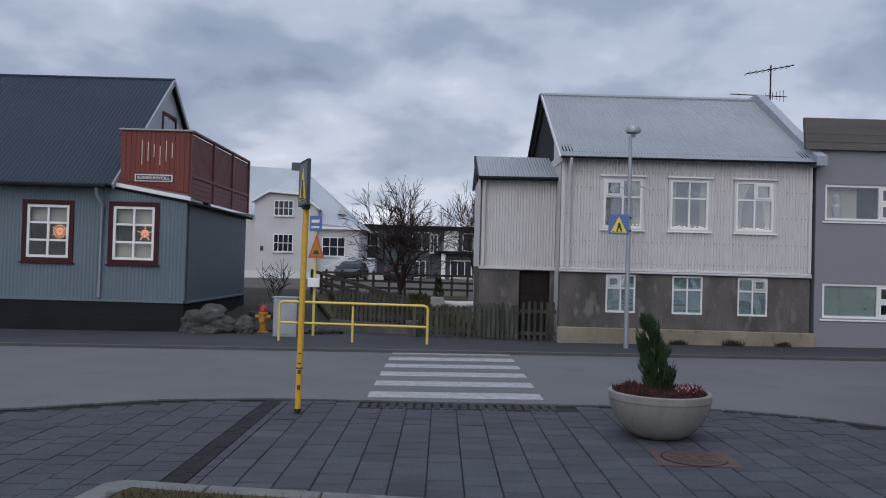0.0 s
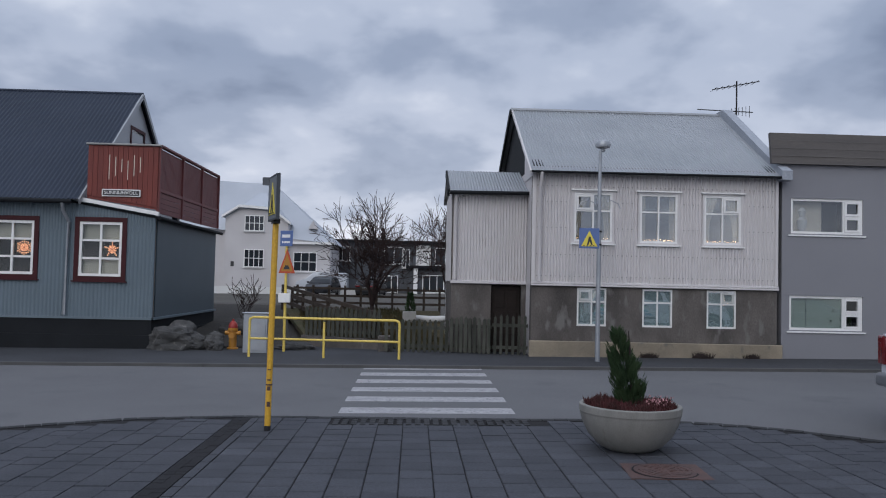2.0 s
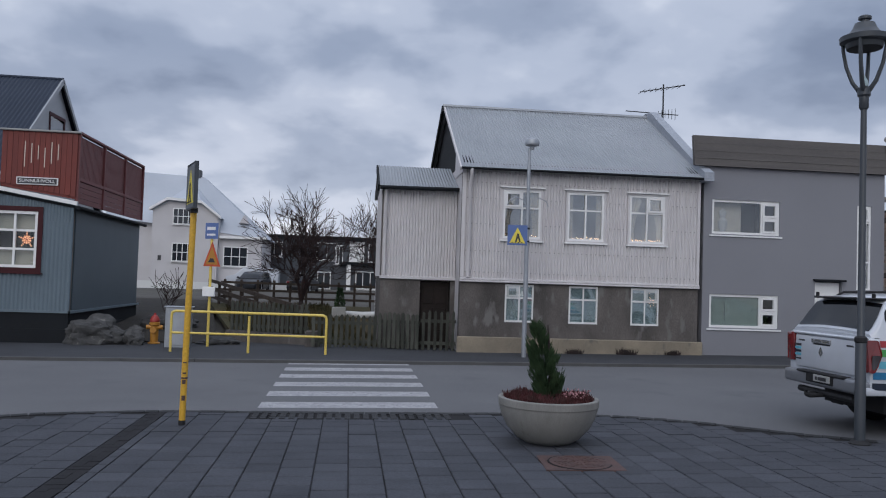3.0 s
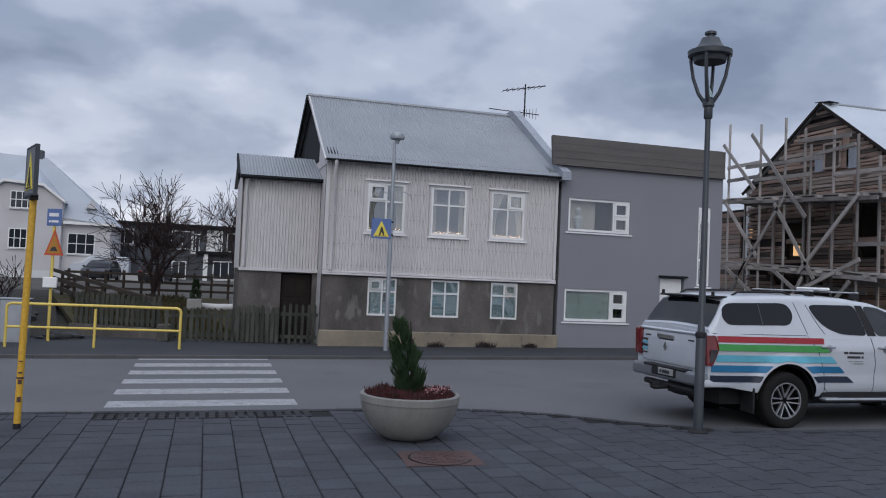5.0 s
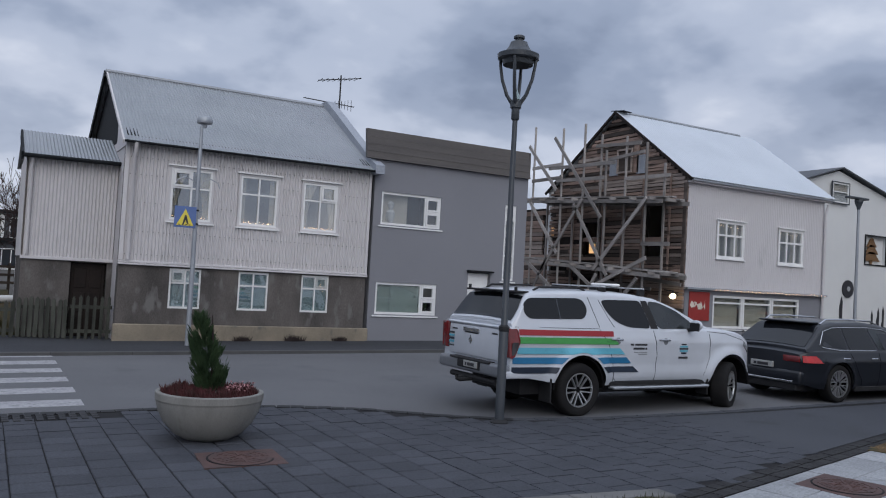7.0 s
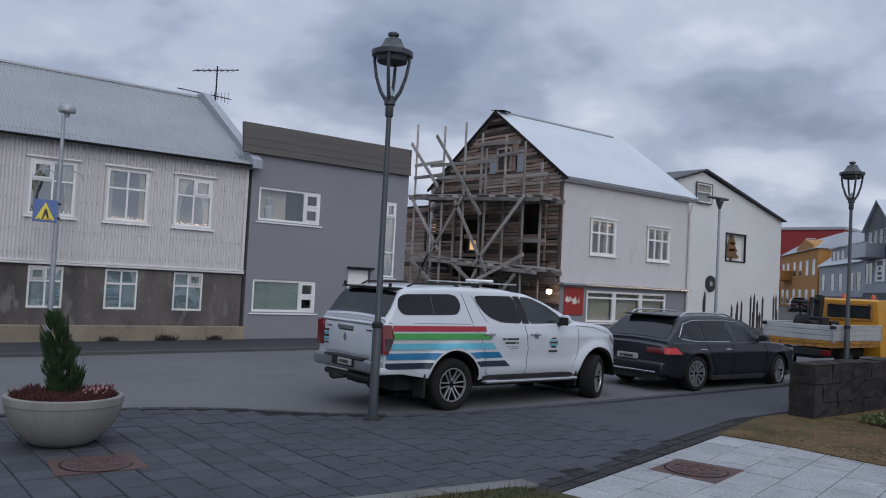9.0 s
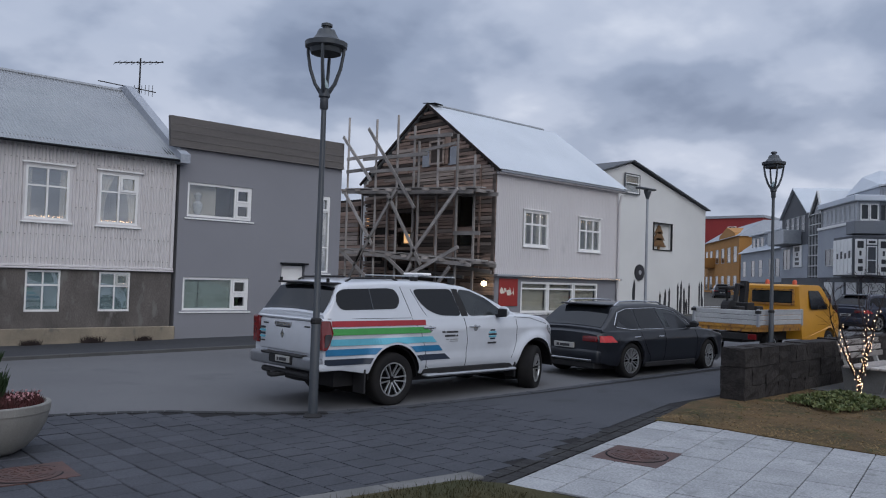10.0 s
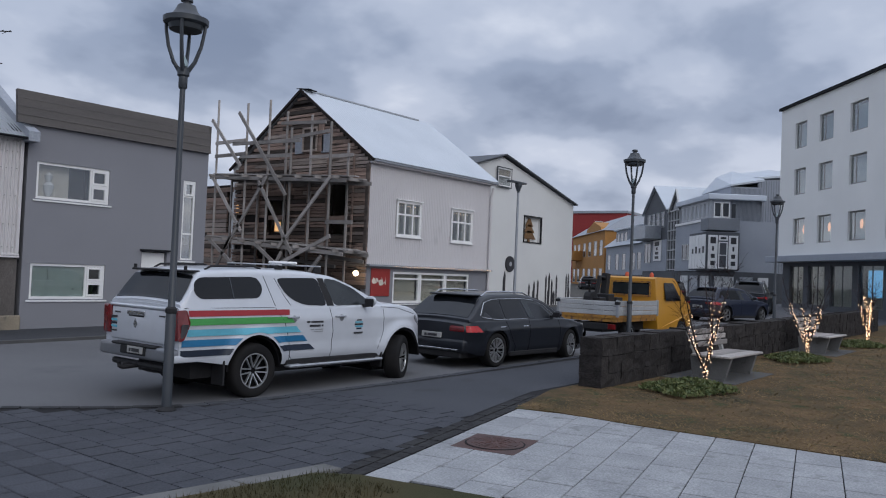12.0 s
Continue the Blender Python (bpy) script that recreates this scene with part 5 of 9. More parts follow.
SX, WX = 19.75, 20.75
for y, top in ((20.5, 7.0), (22.58, 6.95), (23.85, 8.1), (25.18, 8.1), (27.05, 8.4)):
    pole("post", (SX, y - 0.04, 0.15), (SX + 0.03, y + 0.03, top), 0.07, 0.085)
for y, top in ((20.6, 6.4), (22.6, 7.6), (24.0, 7.85), (25.6, 5.4), (27.3, 5.4)):
    pole("post", (WX, y, 0.15), (WX, y + 0.02, top), 0.06, 0.08)
for z0, z1, y1 in ((5.02, 5.42, 27.3), (2.5, 2.98, 27.4)):
    for k in range(5):
        y0 = 19.55 + rnd.uniform(-0.25, 0.5)
        for a, b in ((y0, 23.4 + rnd.uniform(-0.5, 0.5)), (23.2 + rnd.uniform(-0.5, 0.3), y1 + rnd.uniform(-0.3, 0.3))):
            f, g = (a - 19.3) / 8.0, (b - 19.3) / 8.0
            pole("deck_plank", (SX + 0.02 + k * 0.24, a, z0 + (z1 - z0) * f + rnd.uniform(0, 0.05)), (SX + 0.02 + k * 0.24, b, z0 + (z1 - z0) * g + rnd.uniform(0, 0.04)), 0.22, 0.045)
    pole("ledger", (SX - 0.07, 19.6, z0 - 0.12), (SX - 0.07, y1, z1 - 0.1), 0.05, 0.14)
    pole("ledger", (WX + 0.07, 19.5, z0 - 0.12), (WX + 0.07, y1, z1 - 0.1), 0.05, 0.14)
    for k in range(8):
        y = 19.9 + k * 1.02 + rnd.uniform(-0.1, 0.1)
        z = z0 + (z1 - z0) * (y - 19.3) / 8.0 - 0.05
        pole("putlog", (SX - 0.35, y, z), (TX0, y + rnd.uniform(-0.1, 0.1), z + rnd.uniform(-0.05, 0.05)), 0.07, 0.1)
for y0, z0, y1, z1 in ((25.55, 7.75, 22.6, 4.45), (27.25, 7.6, 25.3, 5.65), (24.2, 5.05, 22.15, 2.35), (27.05, 5.3, 25.1, 3.15), (23.7, 5.2, 26.1, 2.45), (20.3, 5.05, 22.9, 2.55), (20.2, 3.0, 22.85, 1.95), (27.1, 2.85, 25.0, 1.6), (25.7, 3.0, 26.6, 1.7), (24.25, 2.7, 22.9, 1.9), (20.6, 2.3, 22.3, 0.6), (22.7, 2.4, 24.0, 0.5)):
    pole("brace", (SX - 0.13, y0, z0), (SX - 0.13, y1, z1), 0.05, 0.13)
for y0, y1, z, e in ((25.1, 27.0, 6.65, 0.0), (25.1, 27.0, 6.13, 0.0), (22.0, 25.9, 6.43, 0.12), (22.5, 25.4, 5.92, 0.1), (19.2, 20.5, 3.46, 0.02)):
    pole("guard_rail", (SX - 0.09, y0, z), (SX - 0.09, y1, z + e), 0.05, 0.13)
for y0, y1, z, e in ((21.8, 24.3, 7.25, 0.16), (21.6, 23.6, 6.92, -0.12), (20.3, 22.6, 5.95, 0.05), (19.6, 21.6, 2.15, 0.2), (21.0, 24.0, 1.95, 0.25)):
    pole("guard_rail", (WX - 0.06, y0, z), (WX - 0.06, y1, z + e), 0.05, 0.12)
lamp = thing("work_lamp", (SX + 1.0, TY + 0.1, 1.75), "small lit globe lamp on the scaffold", "lamp")
part("globe", lathe(bm_new(), [(0.02, -0.1), (0.09, -0.06), (0.11, 0.0), (0.09, 0.06), (0.02, 0.1)], 12), "bulb", lamp, smooth=True)
part("cap", lathe(bm_new(), [(0.04, 0.09), (0.04, 0.18)], 8), "trim_black", lamp)
part("bracket", beam(bm_new(), (0, 0, 0.18), (0.1, 0.5, 0.2), 0.04, 0.04), "trim_black", lamp)

# ---- the white gabled hall with wall art ----
HY = 23.9
hall = thing("white_hall", (36, HY, 0.35), "plain white gabled hall with painted art on its wall", "building", site=True)
HL, HA, HR, HE, HT = 28.9, 35.3, 42.9, 6.35, 8.2
part("front_wall", wall_bm(HL, HR, -0.1, 6.2, 0.3, [(37.55, 39.3, 3.78, 5.18)], HY), "wall_white", hall, "white painted plaster wall")
part("gable", prism(bm_new(), [(HL, 6.2), (HR, 6.2), (HR, HE - 0.1), (HA, HT - 0.1), (HL, HE - 0.1)], HY, HY + 0.3), "wall_white", hall)
for a, b in ((HL, HL + 0.3), (HR - 0.3, HR)):
    part("side_wall", box(bm_new(), a, b, HY + 0.3, HY + 14, -0.1, HE - 0.15), "wall_white", hall)
for xe in (HL - 0.1, HR + 0.12):
    bm = hexa(bm_new(), [(xe, HY - 0.25, HE - 0.12), (xe, HY + 14, HE - 0.12), (HA, HY + 14, HT), (HA, HY - 0.25, HT), (xe, HY - 0.25, HE - 0.06), (xe, HY + 14, HE - 0.06), (HA, HY + 14, HT + 0.06), (HA, HY - 0.25, HT + 0.06)])
    part("roof", bm, "slate_dark", hall, "thin dark roof edge")
window(hall, 34.7, HY - 0.09, 6.55, 1.25, 0.95, cols=(), rows=(0.55,), trim="lamp_grey", trim_w=0.05, sill=None, proud=0.03, glass="glass_mirror", label="small white attic window")
# light coming through the upper pane is given as a beige sheet
part("attic_blind", box(bm_new(), 34.75, 35.9, HY - 0.03, HY - 0.02, 7.05, 7.45), "sheer", hall, "beige sheet standing in for the lit-through upper pane")
art = thing("window_tree", (38.4, HY, 3.78), "flat golden wooden tree ornament in a square niche", "ornament", site=True)
part("backing", box(bm_new(), 37.55, 39.3, HY + 0.2, HY + 0.25, 3.78, 5.18), "wall_white", art)
for k in range(3):
    part("tier", prism(bm_new(), [(37.58 + 0.15 * k, 3.95 + k * 0.35), (38.96 - 0.15 * k, 3.95 + k * 0.35), (38.5 - 0.08 * k, 4.4 + k * 0.35), (38.04 + 0.08 * k, 4.4 + k * 0.35)], HY + 0.1, HY + 0.15), "gold_art", art)
part("niche_frame", frame_bm(1.86, 1.5, 0.06, 0.1, -0.05), "trim_black", art, "thin dark niche frame", pose(37.49, HY, 3.73))
part("stand", box(bm_new(), 38.17, 38.33, HY + 0.1, HY + 0.15, 3.8, 4.0), "gold_art", art)
part("disc", tube(bm_new(), [(36.25, HY - 0.07, 2.5), (36.25, HY - 0.005, 2.5)], 0.42, 24), "ink", hall, "black round wall disc")
part("disc_mark", tube(bm_new(), [(36.25, HY - 0.09, 2.5), (36.25, HY - 0.072, 2.5)], 0.12, 16), "alu", hall)
rnd = random.Random(5)
for x0, x1, n in ((35.4, 35.9, 3), (38.2, 39.2, 6), (40.0, 41.2, 9), (42.2, 42.7, 3)):
    for k in range(n):
        x = rnd.uniform(x0, x1)
        zt = rnd.uniform(0.7, 1.95)
        part("painted_reed", prism(bm_new(), [(x, 0.3), (x + 0.12, 0.3), (x + 0.14, zt), (x + 0.05, zt + 0.25), (x - 0.03, zt)], HY - 0.012 - 0.001 * k, HY - 0.004), "ink", hall, "dark painted reed")

# ---- vehicles (built along +x, rear bumper at x = 0, near flank towards -y) ----
from mathutils.geometry import tessellate_polygon


def arc(cx, cz, r, a0, a1, n=12):
    return [(cx + r * math.cos(radians(a0 + (a1 - a0) * i / n)), cz + r * math.sin(radians(a0 + (a1 - a0) * i / n))) for i in range(n + 1)]


def hull(pts, hw):
    """A side outline carried across the car's width; hw(x, z) is the half width."""
    bm = bm_new()
    a = [bm.verts.new((x, -hw(x, z), z)) for x, z in pts]
    b = [bm.verts.new((x, hw(x, z), z)) for x, z in pts]
    for i, j, l in tessellate_polygon([[Vector((x, z, 0)) for x, z in pts]]):
        bm.faces.new((a[i], a[j], a[l]))
        bm.faces.new((b[l], b[j], b[i]))
    k = len(pts)
    for i in range(k):
        bm.faces.new((a[(i + 1) % k], a[i], b[i], b[(i + 1) % k]))
    return bm


def rounded(ob, width, seg=3, angle=28):
    mod = ob.modifiers.new("soft_edges", "BEVEL")
    mod.width, mod.segments, mod.limit_method, mod.angle_limit = width, seg, "ANGLE", radians(angle)
    mod.harden_normals = False
    for p in ob.data.polygons:
        p.use_smooth = True
    ob.data.set_sharp_from_angle(angle=radians(50))
    return ob


def flank(pts, hw, off=0.006, t=0.012, sides=(-1,)):
    """A flat piece lying on the flank: a window, a stripe, a seam."""
    bm = bm_new()
    for s in sides:
        a = [bm.verts.new((x, s * (hw(x, z) + off), z)) for x, z in pts]
        b = [bm.verts.new((x, s * (hw(x, z) + off - t), z)) for x, z in pts]
        bm.faces.new(a)
        bm.faces.new(b[::-1])
        k = len(pts)
        for i in range(k):
            bm.faces.new((a[i], a[(i + 1) % k], b[(i + 1) % k], b[i]))
    return bm


def smooth_poly(pts, r=0.06, n=4):
    """Rounds the corners of an outline."""
    out = []
    k = len(pts)
    for i in range(k):
        p, c, q = Vector(pts[i - 1]), Vector(pts[i]), Vector(pts[(i + 1) % k])
        d0, d1 = min(r, (p - c).length * 0.45), min(r, (q - c).length * 0.45)
        a, b = c + (p - c).normalized() * d0, c + (q - c).normalized() * d1
        for j in range(n + 1):
            t = j / n
            out.append(tuple(a * (1 - t) ** 2 + c * 2 * t * (1 - t) + b * t * t))
    return out


def across(p, q, hw, inset, out=0.008, t=0.012):
    """A pane from side to side, between two points of the outline."""
    d = Vector((q[0] - p[0], q[1] - p[1])).normalized()
    n = Vector((-d.y, d.x)) * out
    bm, vs = bm_new(), []
    for o in (1, -t / out):
        for (x, z) in (p, q):
            for s in (-1, 1):
                vs.append(bm.verts.new((x + n.x * o, s * (hw(x, z) - inset), z + n.y * o)))
    for f in ((0, 1, 3, 2), (5, 4, 6, 7), (0, 2, 6, 4), (1, 5, 7, 3), (0, 4, 5, 1), (2, 3, 7, 6)):
        bm.faces.new([vs[i] for i in f])
    return bm


def wheel(car, x, y, r, side, wide=0.24, spokes=6, turn=0.0, rr=0.66):
    """A wheel: rim barrel, tyre and spokes; its face looks towards side * y."""
    m = pose(x, y, r, 0, 0, turn) @ pose(0, 0, 0, 90 if side < 0 else -90, 0, 0)
    h = wide / 2
    hub = part("wheel", lathe(bm_new(), [(0.03, h * 0.55), (0.05, h * 0.6), (0.06, h * 0.2), (r * (rr - 0.06), h * 0.05), (r * (rr - 0.02), h * 0.9), (r * (rr + 0.01), h * 0.9), (r * rr, -h * 0.8), (0.04, -h * 0.8)], 28), "well_black", car, "", m)
    part("tyre", lathe(bm_new(), [(r * rr, h * 0.86), (r * (rr + 0.06), h), (r * 0.9, h * 1.02), (r * 0.97, h * 0.86), (r, h * 0.55), (r, -h * 0.55), (r * 0.97, -h * 0.86), (r * 0.9, -h * 1.02), (r * 0.7, -h), (r * rr, -h * 0.86)], 36, closed=True), "tyre", hub, "black rubber tyre", m, True)
    for k in range(spokes):
        for s in (-1, 1):
            a = 2 * math.pi * k / spokes
            p = Vector((0.045 * math.cos(a + s * 0.5), 0.045 * math.sin(a + s * 0.5), h * 0.58))
            q = Vector((r * (rr - 0.01) * math.cos(a + s * 0.17), r * (rr - 0.01) * math.sin(a + s * 0.17), h * 0.82))
            part("spoke", beam(bm_new(), p, q, 0.016, 0.03), "rim", hub, "", m)
    part("rim", lathe(bm_new(), [(r * (rr - 0.03), h * 0.86), (r * (rr - 0.02), h * 0.93), (r * (rr + 0.02), h * 0.93), (r * (rr + 0.025), h * 0.8), (r * (rr - 0.03), h * 0.7)], 32, closed=True), "rim", hub, "silver alloy rim", m, True)
    return hub


def mirror_cap(car, x, y, z, mat):
    for s in (-1, 1):
        bm = bevelled(x, x + 0.14, s * y - 0.1 * (s < 0) - 0.02, s * y + 0.1 * (s > 0) + 0.02, z, z + 0.15, 0.035, 2)
        part("door_mirror", bm, mat, car, smooth=True)


def curve_fn(pts, soft=0.05):
    """A smoothed line through (x, value) points."""
    def lin(x):
        if x <= pts[0][0]:
            return pts[0][1]
        for (x0, y0), (x1, y1) in zip(pts, pts[1:]):
            if x <= x1:
                return y0 + (y1 - y0) * (x - x0) / (x1 - x0)
        return pts[-1][1]

    return lambda x: (lin(x - soft) + 2 * lin(x) + lin(x + soft)) / 4


def shell(xs, half_section):
    """A car's skin: half sections (y >= 0, from the sill up to the middle) mirrored and joined along x."""
    bm = bm_new()
    rings = []
    for x in xs:
        h = half_section(x)
        rings.append([bm.verts.new((x, -y, z)) for y, z in h] + [bm.verts.new((x, y, z)) for y, z in h[-2::-1]])
    for p, q in zip(rings, rings[1:]):
        for i in range(len(p) - 1):
            bm.faces.new((p[i], p[i + 1], q[i + 1], q[i]))
    bm.faces.new(rings[0][::-1])
    bm.faces.new(rings[-1])
    return bm


def stations(x0, x1, arches, n=70):
    xs = {round(x0 + (x1 - x0) * i / n, 4) for i in range(n + 1)}
    for xc, zc, r in arches:
        xs |= {round(xc + r * math.cos(math.pi * i / 16), 4) for i in range(17)}
        xs |= {xc - r - 0.004, xc + r + 0.004}
    return sorted(x for x in xs if x0 <= x <= x1)


def lower_body(x0, x1, top, sill, hw, arches, crown=0.03, rows=12, r=0.05):
    def sec(x):
        b = sill(x)
        for xc, zc, ra in arches:
            if abs(x - xc) < ra:
                b = max(b, zc + math.sqrt(ra * ra - (x - xc) ** 2))
        t = top(x)
        b = min(b, t - r - 0.02)
        pts = [(hw(x, z), z) for z in (b + (t - r - b) * i / rows for i in range(rows + 1))]
        w = pts[-1][0]
        pts += [(w - r * (1 - math.cos(k)), t - r + r * math.sin(k)) for k in (0.5, 1.0, 1.45)]
        pts += [(w * f, t + crown * (1 - f * f)) for f in (0.8, 0.55, 0.28, 0.0)]
        return pts

    return shell(stations(x0, x1, arches), sec)


def upper_body(x0, x1, top, base, hw, r=0.09, crown=0.03):
    def sec(x):
        t = max(top(x), base + 0.03)
        q = min(r, (t - base) * 0.6)
        pts = [(hw(x, z), z) for z in (base + (t - q - base) * i / 6 for i in range(7))]
        w = pts[-1][0]
        pts += [(w - q * 1.2 * (1 - math.cos(k)), t - q + q * math.sin(k)) for k in (0.4, 0.8, 1.2, 1.5)]
        w = pts[-1][0]
        pts += [(w * f, t + crown * (1 - f * f)) for f in (0.75, 0.4, 0.0)]
        return pts

    return shell(stations(x0, x1, (), 60), sec)


def skin_strip(x0, x1, z0, z1, hw, side=-1, off=0.004, lean=(0.0, 0.0), arch=None, n=40):
    """A decal on the flank between two heights, with slanted ends, stopping at a wheel arch."""
    bm = bm_new()
    lo, hi = [], []
    for i in range(n + 1):
        f = i / n
        xb = x0 + (x1 - x0) * f
        xt = x0 + lean[0] + (x1 + lean[1] - x0 - lean[0]) * f
        zb, zt = z0, z1
        if arch and abs(xb - arch[0]) < arch[2]:
            zb = max(zb, arch[1] + math.sqrt(arch[2] ** 2 - (xb - arch[0]) ** 2))
        if zb >= zt - 0.004:
            lo.append(None), hi.append(None)
            continue
        lo.append([bm.verts.new((xb, side * (hw(xb, zb) + o), zb)) for o in (off, off - 0.003)])
        hi.append([bm.verts.new((xt, side * (hw(xt, zt) + o), zt)) for o in (off, off - 0.003)])
    for i in range(n):
        if lo[i] and lo[i + 1]:
            bm.faces.new((lo[i][0], lo[i + 1][0], hi[i + 1][0], hi[i][0]))
            bm.faces.new((lo[i + 1][1], lo[i][1], hi[i][1], hi[i + 1][1]))
    return bm


def skin_line(pts, hw, side=-1, r=0.005, n=10):
    """A dark joint between two panels, following the flank."""
    path = []
    for (x0, z0), (x1, z1) in zip(pts, pts[1:]):
        for i in range(n):
            x, z = x0 + (x1 - x0) * i / n, z0 + (z1 - z0) * i / n
            path.append((x, side * (hw(x, z) + 0.001), z))
    x, z = pts[-1]
    path.append((x, side * (hw(x, z) + 0.001), z))
    return tube(bm_new(), path, r, 5)


def over_strip(xs, top, hw, inset, off=0.006, crown=0.03, r=0.09):
    """A pane lying on the roof line from side to side, such as a windscreen."""
    bm = bm_new()
    rows = []
    for x in xs:
        w = hw(x, top(x) - r) - inset
        rows.append([bm.verts.new((x, w * f, top(x) + crown * (1 - f * f) + off)) for f in (-1, -0.6, -0.2, 0.2, 0.6, 1)])
    for p, q in zip(rows, rows[1:]):
        for i in range(5):
            bm.faces.new((p[i], p[i + 1], q[i + 1], q[i]))
    return bm


def door_mirror(car, x, y, z, mat, size=(0.09, 0.13, 0.085)):
    for side in (-1, 1):
        bm = bm_new()
        bmesh.ops.create_icosphere(bm, subdivisions=3, radius=1.0)
        for v in bm.verts:
            v.co = Vector((x + v.co.x * size[0] * (1.0 if v.co.x > 0 else 0.55), side * y + v.co.y * size[1], z + v.co.z * size[2]))
        cap = part("door_mirror", bm, mat, car, smooth=True)
        part("mirror_rim", bevelled(x - 0.045, x - 0.02, side * y - size[1] * 0.8, side * y + size[1] * 0.8, z - size[2] * 1.02, z + size[2] * 0.5, 0.01), "trim_black", cap)
        part("mirror_foot", beam(bm_new(), (x, side * (y - 0.05), z - size[2] * 0.8), (x + 0.02, side * (y - 0.2), z - size[2] * 1.0), 0.07, 0.05), "trim_black", cap)


def pickup(place, rz):
    t = thing("pickup_truck", place, "white double-cab pickup truck with canopy and rainbow-coloured side stripes", "pickup", "", "", rz)
    R, XR, XF, B = 0.385, 1.35, 4.52, 1.27
    arches = [(XR, R + 0.02, 0.485), (XF, R + 0.03, 0.49)]
    top = curve_fn([(0.1, 1.27), (3.85, 1.295), (4.4, 1.295), (4.72, 1.255), (4.94, 1.185), (5.1, 1.06), (5.2, 0.92), (5.28, 0.76)], 0.07)
    sill = curve_fn([(0.1, 0.62), (0.4, 0.57), (0.85, 0.5), (1.9, 0.44), (4.0, 0.45), (5.0, 0.45), (5.28, 0.42)], 0.02)
    plan = curve_fn([(0.1, 0.865), (0.25, 0.895), (0.8, 0.905), (4.3, 0.905), (4.8, 0.875), (5.08, 0.79), (5.28, 0.62)], 0.06)

    def low(x, z):
        w = plan(x)
        w -= 0.07 * max(0.0, (0.64 - z) / 0.2) ** 2
        w -= 0.035 * max(0.0, (z - 1.08) / 0.19) ** 2
        w += 0.012 * math.exp(-((z - 1.08) / 0.05) ** 2) - 0.014 * math.exp(-((z - 0.74) / 0.09) ** 2) * (1.0 if 1.9 < x < 3.95 else 0.0)
        for xc, zc, ra in arches:
            d = math.hypot(x - xc, z - zc)
            if z > zc - 0.1:
                w += 0.055 * math.exp(-(max(0.0, d - ra - 0.02) / 0.085) ** 2) * (1 if d > ra - 0.05 else 0)
        return w

    def green(x, z):
        return 0.872 - (z - B) * 0.31 - max(0.0, x - 3.0) * 0.035 - max(0.0, 0.3 - x) * 0.3

    part("body", lower_body(0.13, 5.28, top, sill, low, arches, 0.035), "car_white", t, smooth=True)
    roof = curve_fn([(0.16, 1.3), (0.3, 1.5), (0.44, 1.72), (0.62, 1.775), (1.3, 1.81), (1.95, 1.81), (2.5, 1.795), (2.95, 1.745), (3.35, 1.625), (3.75, 1.46), (4.16, 1.28)], 0.045)
    part("cab", upper_body(0.16, 4.14, roof, B - 0.03, green, 0.1), "car_white", t, smooth=True)
    part("underbody", box(bm_new(), 0.5, 5.0, -0.62, 0.62, 0.3, 0.62), "trim_black", t)
    for name, mat, poly in (("canopy_window", "glass_car", [(0.36, 1.48), (0.38, 1.6), (0.47, 1.675), (1.35, 1.7), (1.46, 1.67), (1.525, 1.54), (1.44, 1.4), (0.44, 1.385)]), ("rear_window", "glass_car", [(1.8, 1.665), (1.88, 1.695), (2.6, 1.705), (2.74, 1.285), (2.28, 1.3), (2.05, 1.375), (1.9, 1.5)]), ("front_window", "glass_light", [(2.74, 1.705), (3.0, 1.685), (3.36, 1.565), (3.7, 1.37), (3.74, 1.3), (2.9, 1.285)])):
        for side in (-1, 1):
            part(name, flank(smooth_poly(poly, 0.09), green, sides=(side,)), mat, t, "dark tinted glass")
    part("window_bar", flank([(0.985, 1.39), (0.955, 1.69), (0.97, 1.69), (1.0, 1.39)], green, 0.01), "lamp_grey", t)
    part("door_pillar", flank([(2.745, 1.285), (2.61, 1.705), (2.735, 1.705), (2.895, 1.285)], green, 0.005), "trim_black", t)
    part("rear_glass", over_strip([0.18 + 0.03 * i for i in range(9)], roof, green, 0.06, 0.012, r=0.02), "glass_car", t, "dark sloping rear glass")
    part("windscreen", over_strip([3.1 + 0.06 * i for i in range(17)], roof, green, 0.1), "glass_car", t)
    part("wiper", beam(bm_new(), (0.2, 0.1, 1.37), (0.235, -0.35, 1.4), 0.02, 0.02), "trim_black", t)
    part("roof_spoiler", bevelled(0.33, 0.56, -0.66, 0.66, 1.735, 1.765, 0.014), "trim_black", t)
    for side in (-1, 1):
        part("roof_rail", tube(bm_new(), [(0.66, side * 0.6, 1.78), (0.76, side * 0.6, 1.83), (1.5, side * 0.6, 1.85), (1.62, side * 0.6, 1.81)], 0.016, 8), "trim_black", t, smooth=True)
        part("rack_lug", bevelled(0.34, 0.38, side * 0.6 - 0.02, side * 0.6 + 0.02, 1.75, 1.82, 0.008), "trim_black", t)
    for x in (1.95, 2.75):
        part("roof_bar", bevelled(x, x + 0.07, -0.62, 0.62, 1.875, 1.895, 0.008), "alu", t, "bright roof bar")
        for side in (-1, 1):
            part("roof_bar_foot", bevelled(x - 0.02, x + 0.1, side * 0.56 - 0.04, side * 0.56 + 0.04, 1.78, 1.875, 0.015), "trim_black", t)
    part("beacon_bar", bevelled(2.6, 2.8, -0.1, 0.42, 1.9, 1.945, 0.02), "white_paint", t)
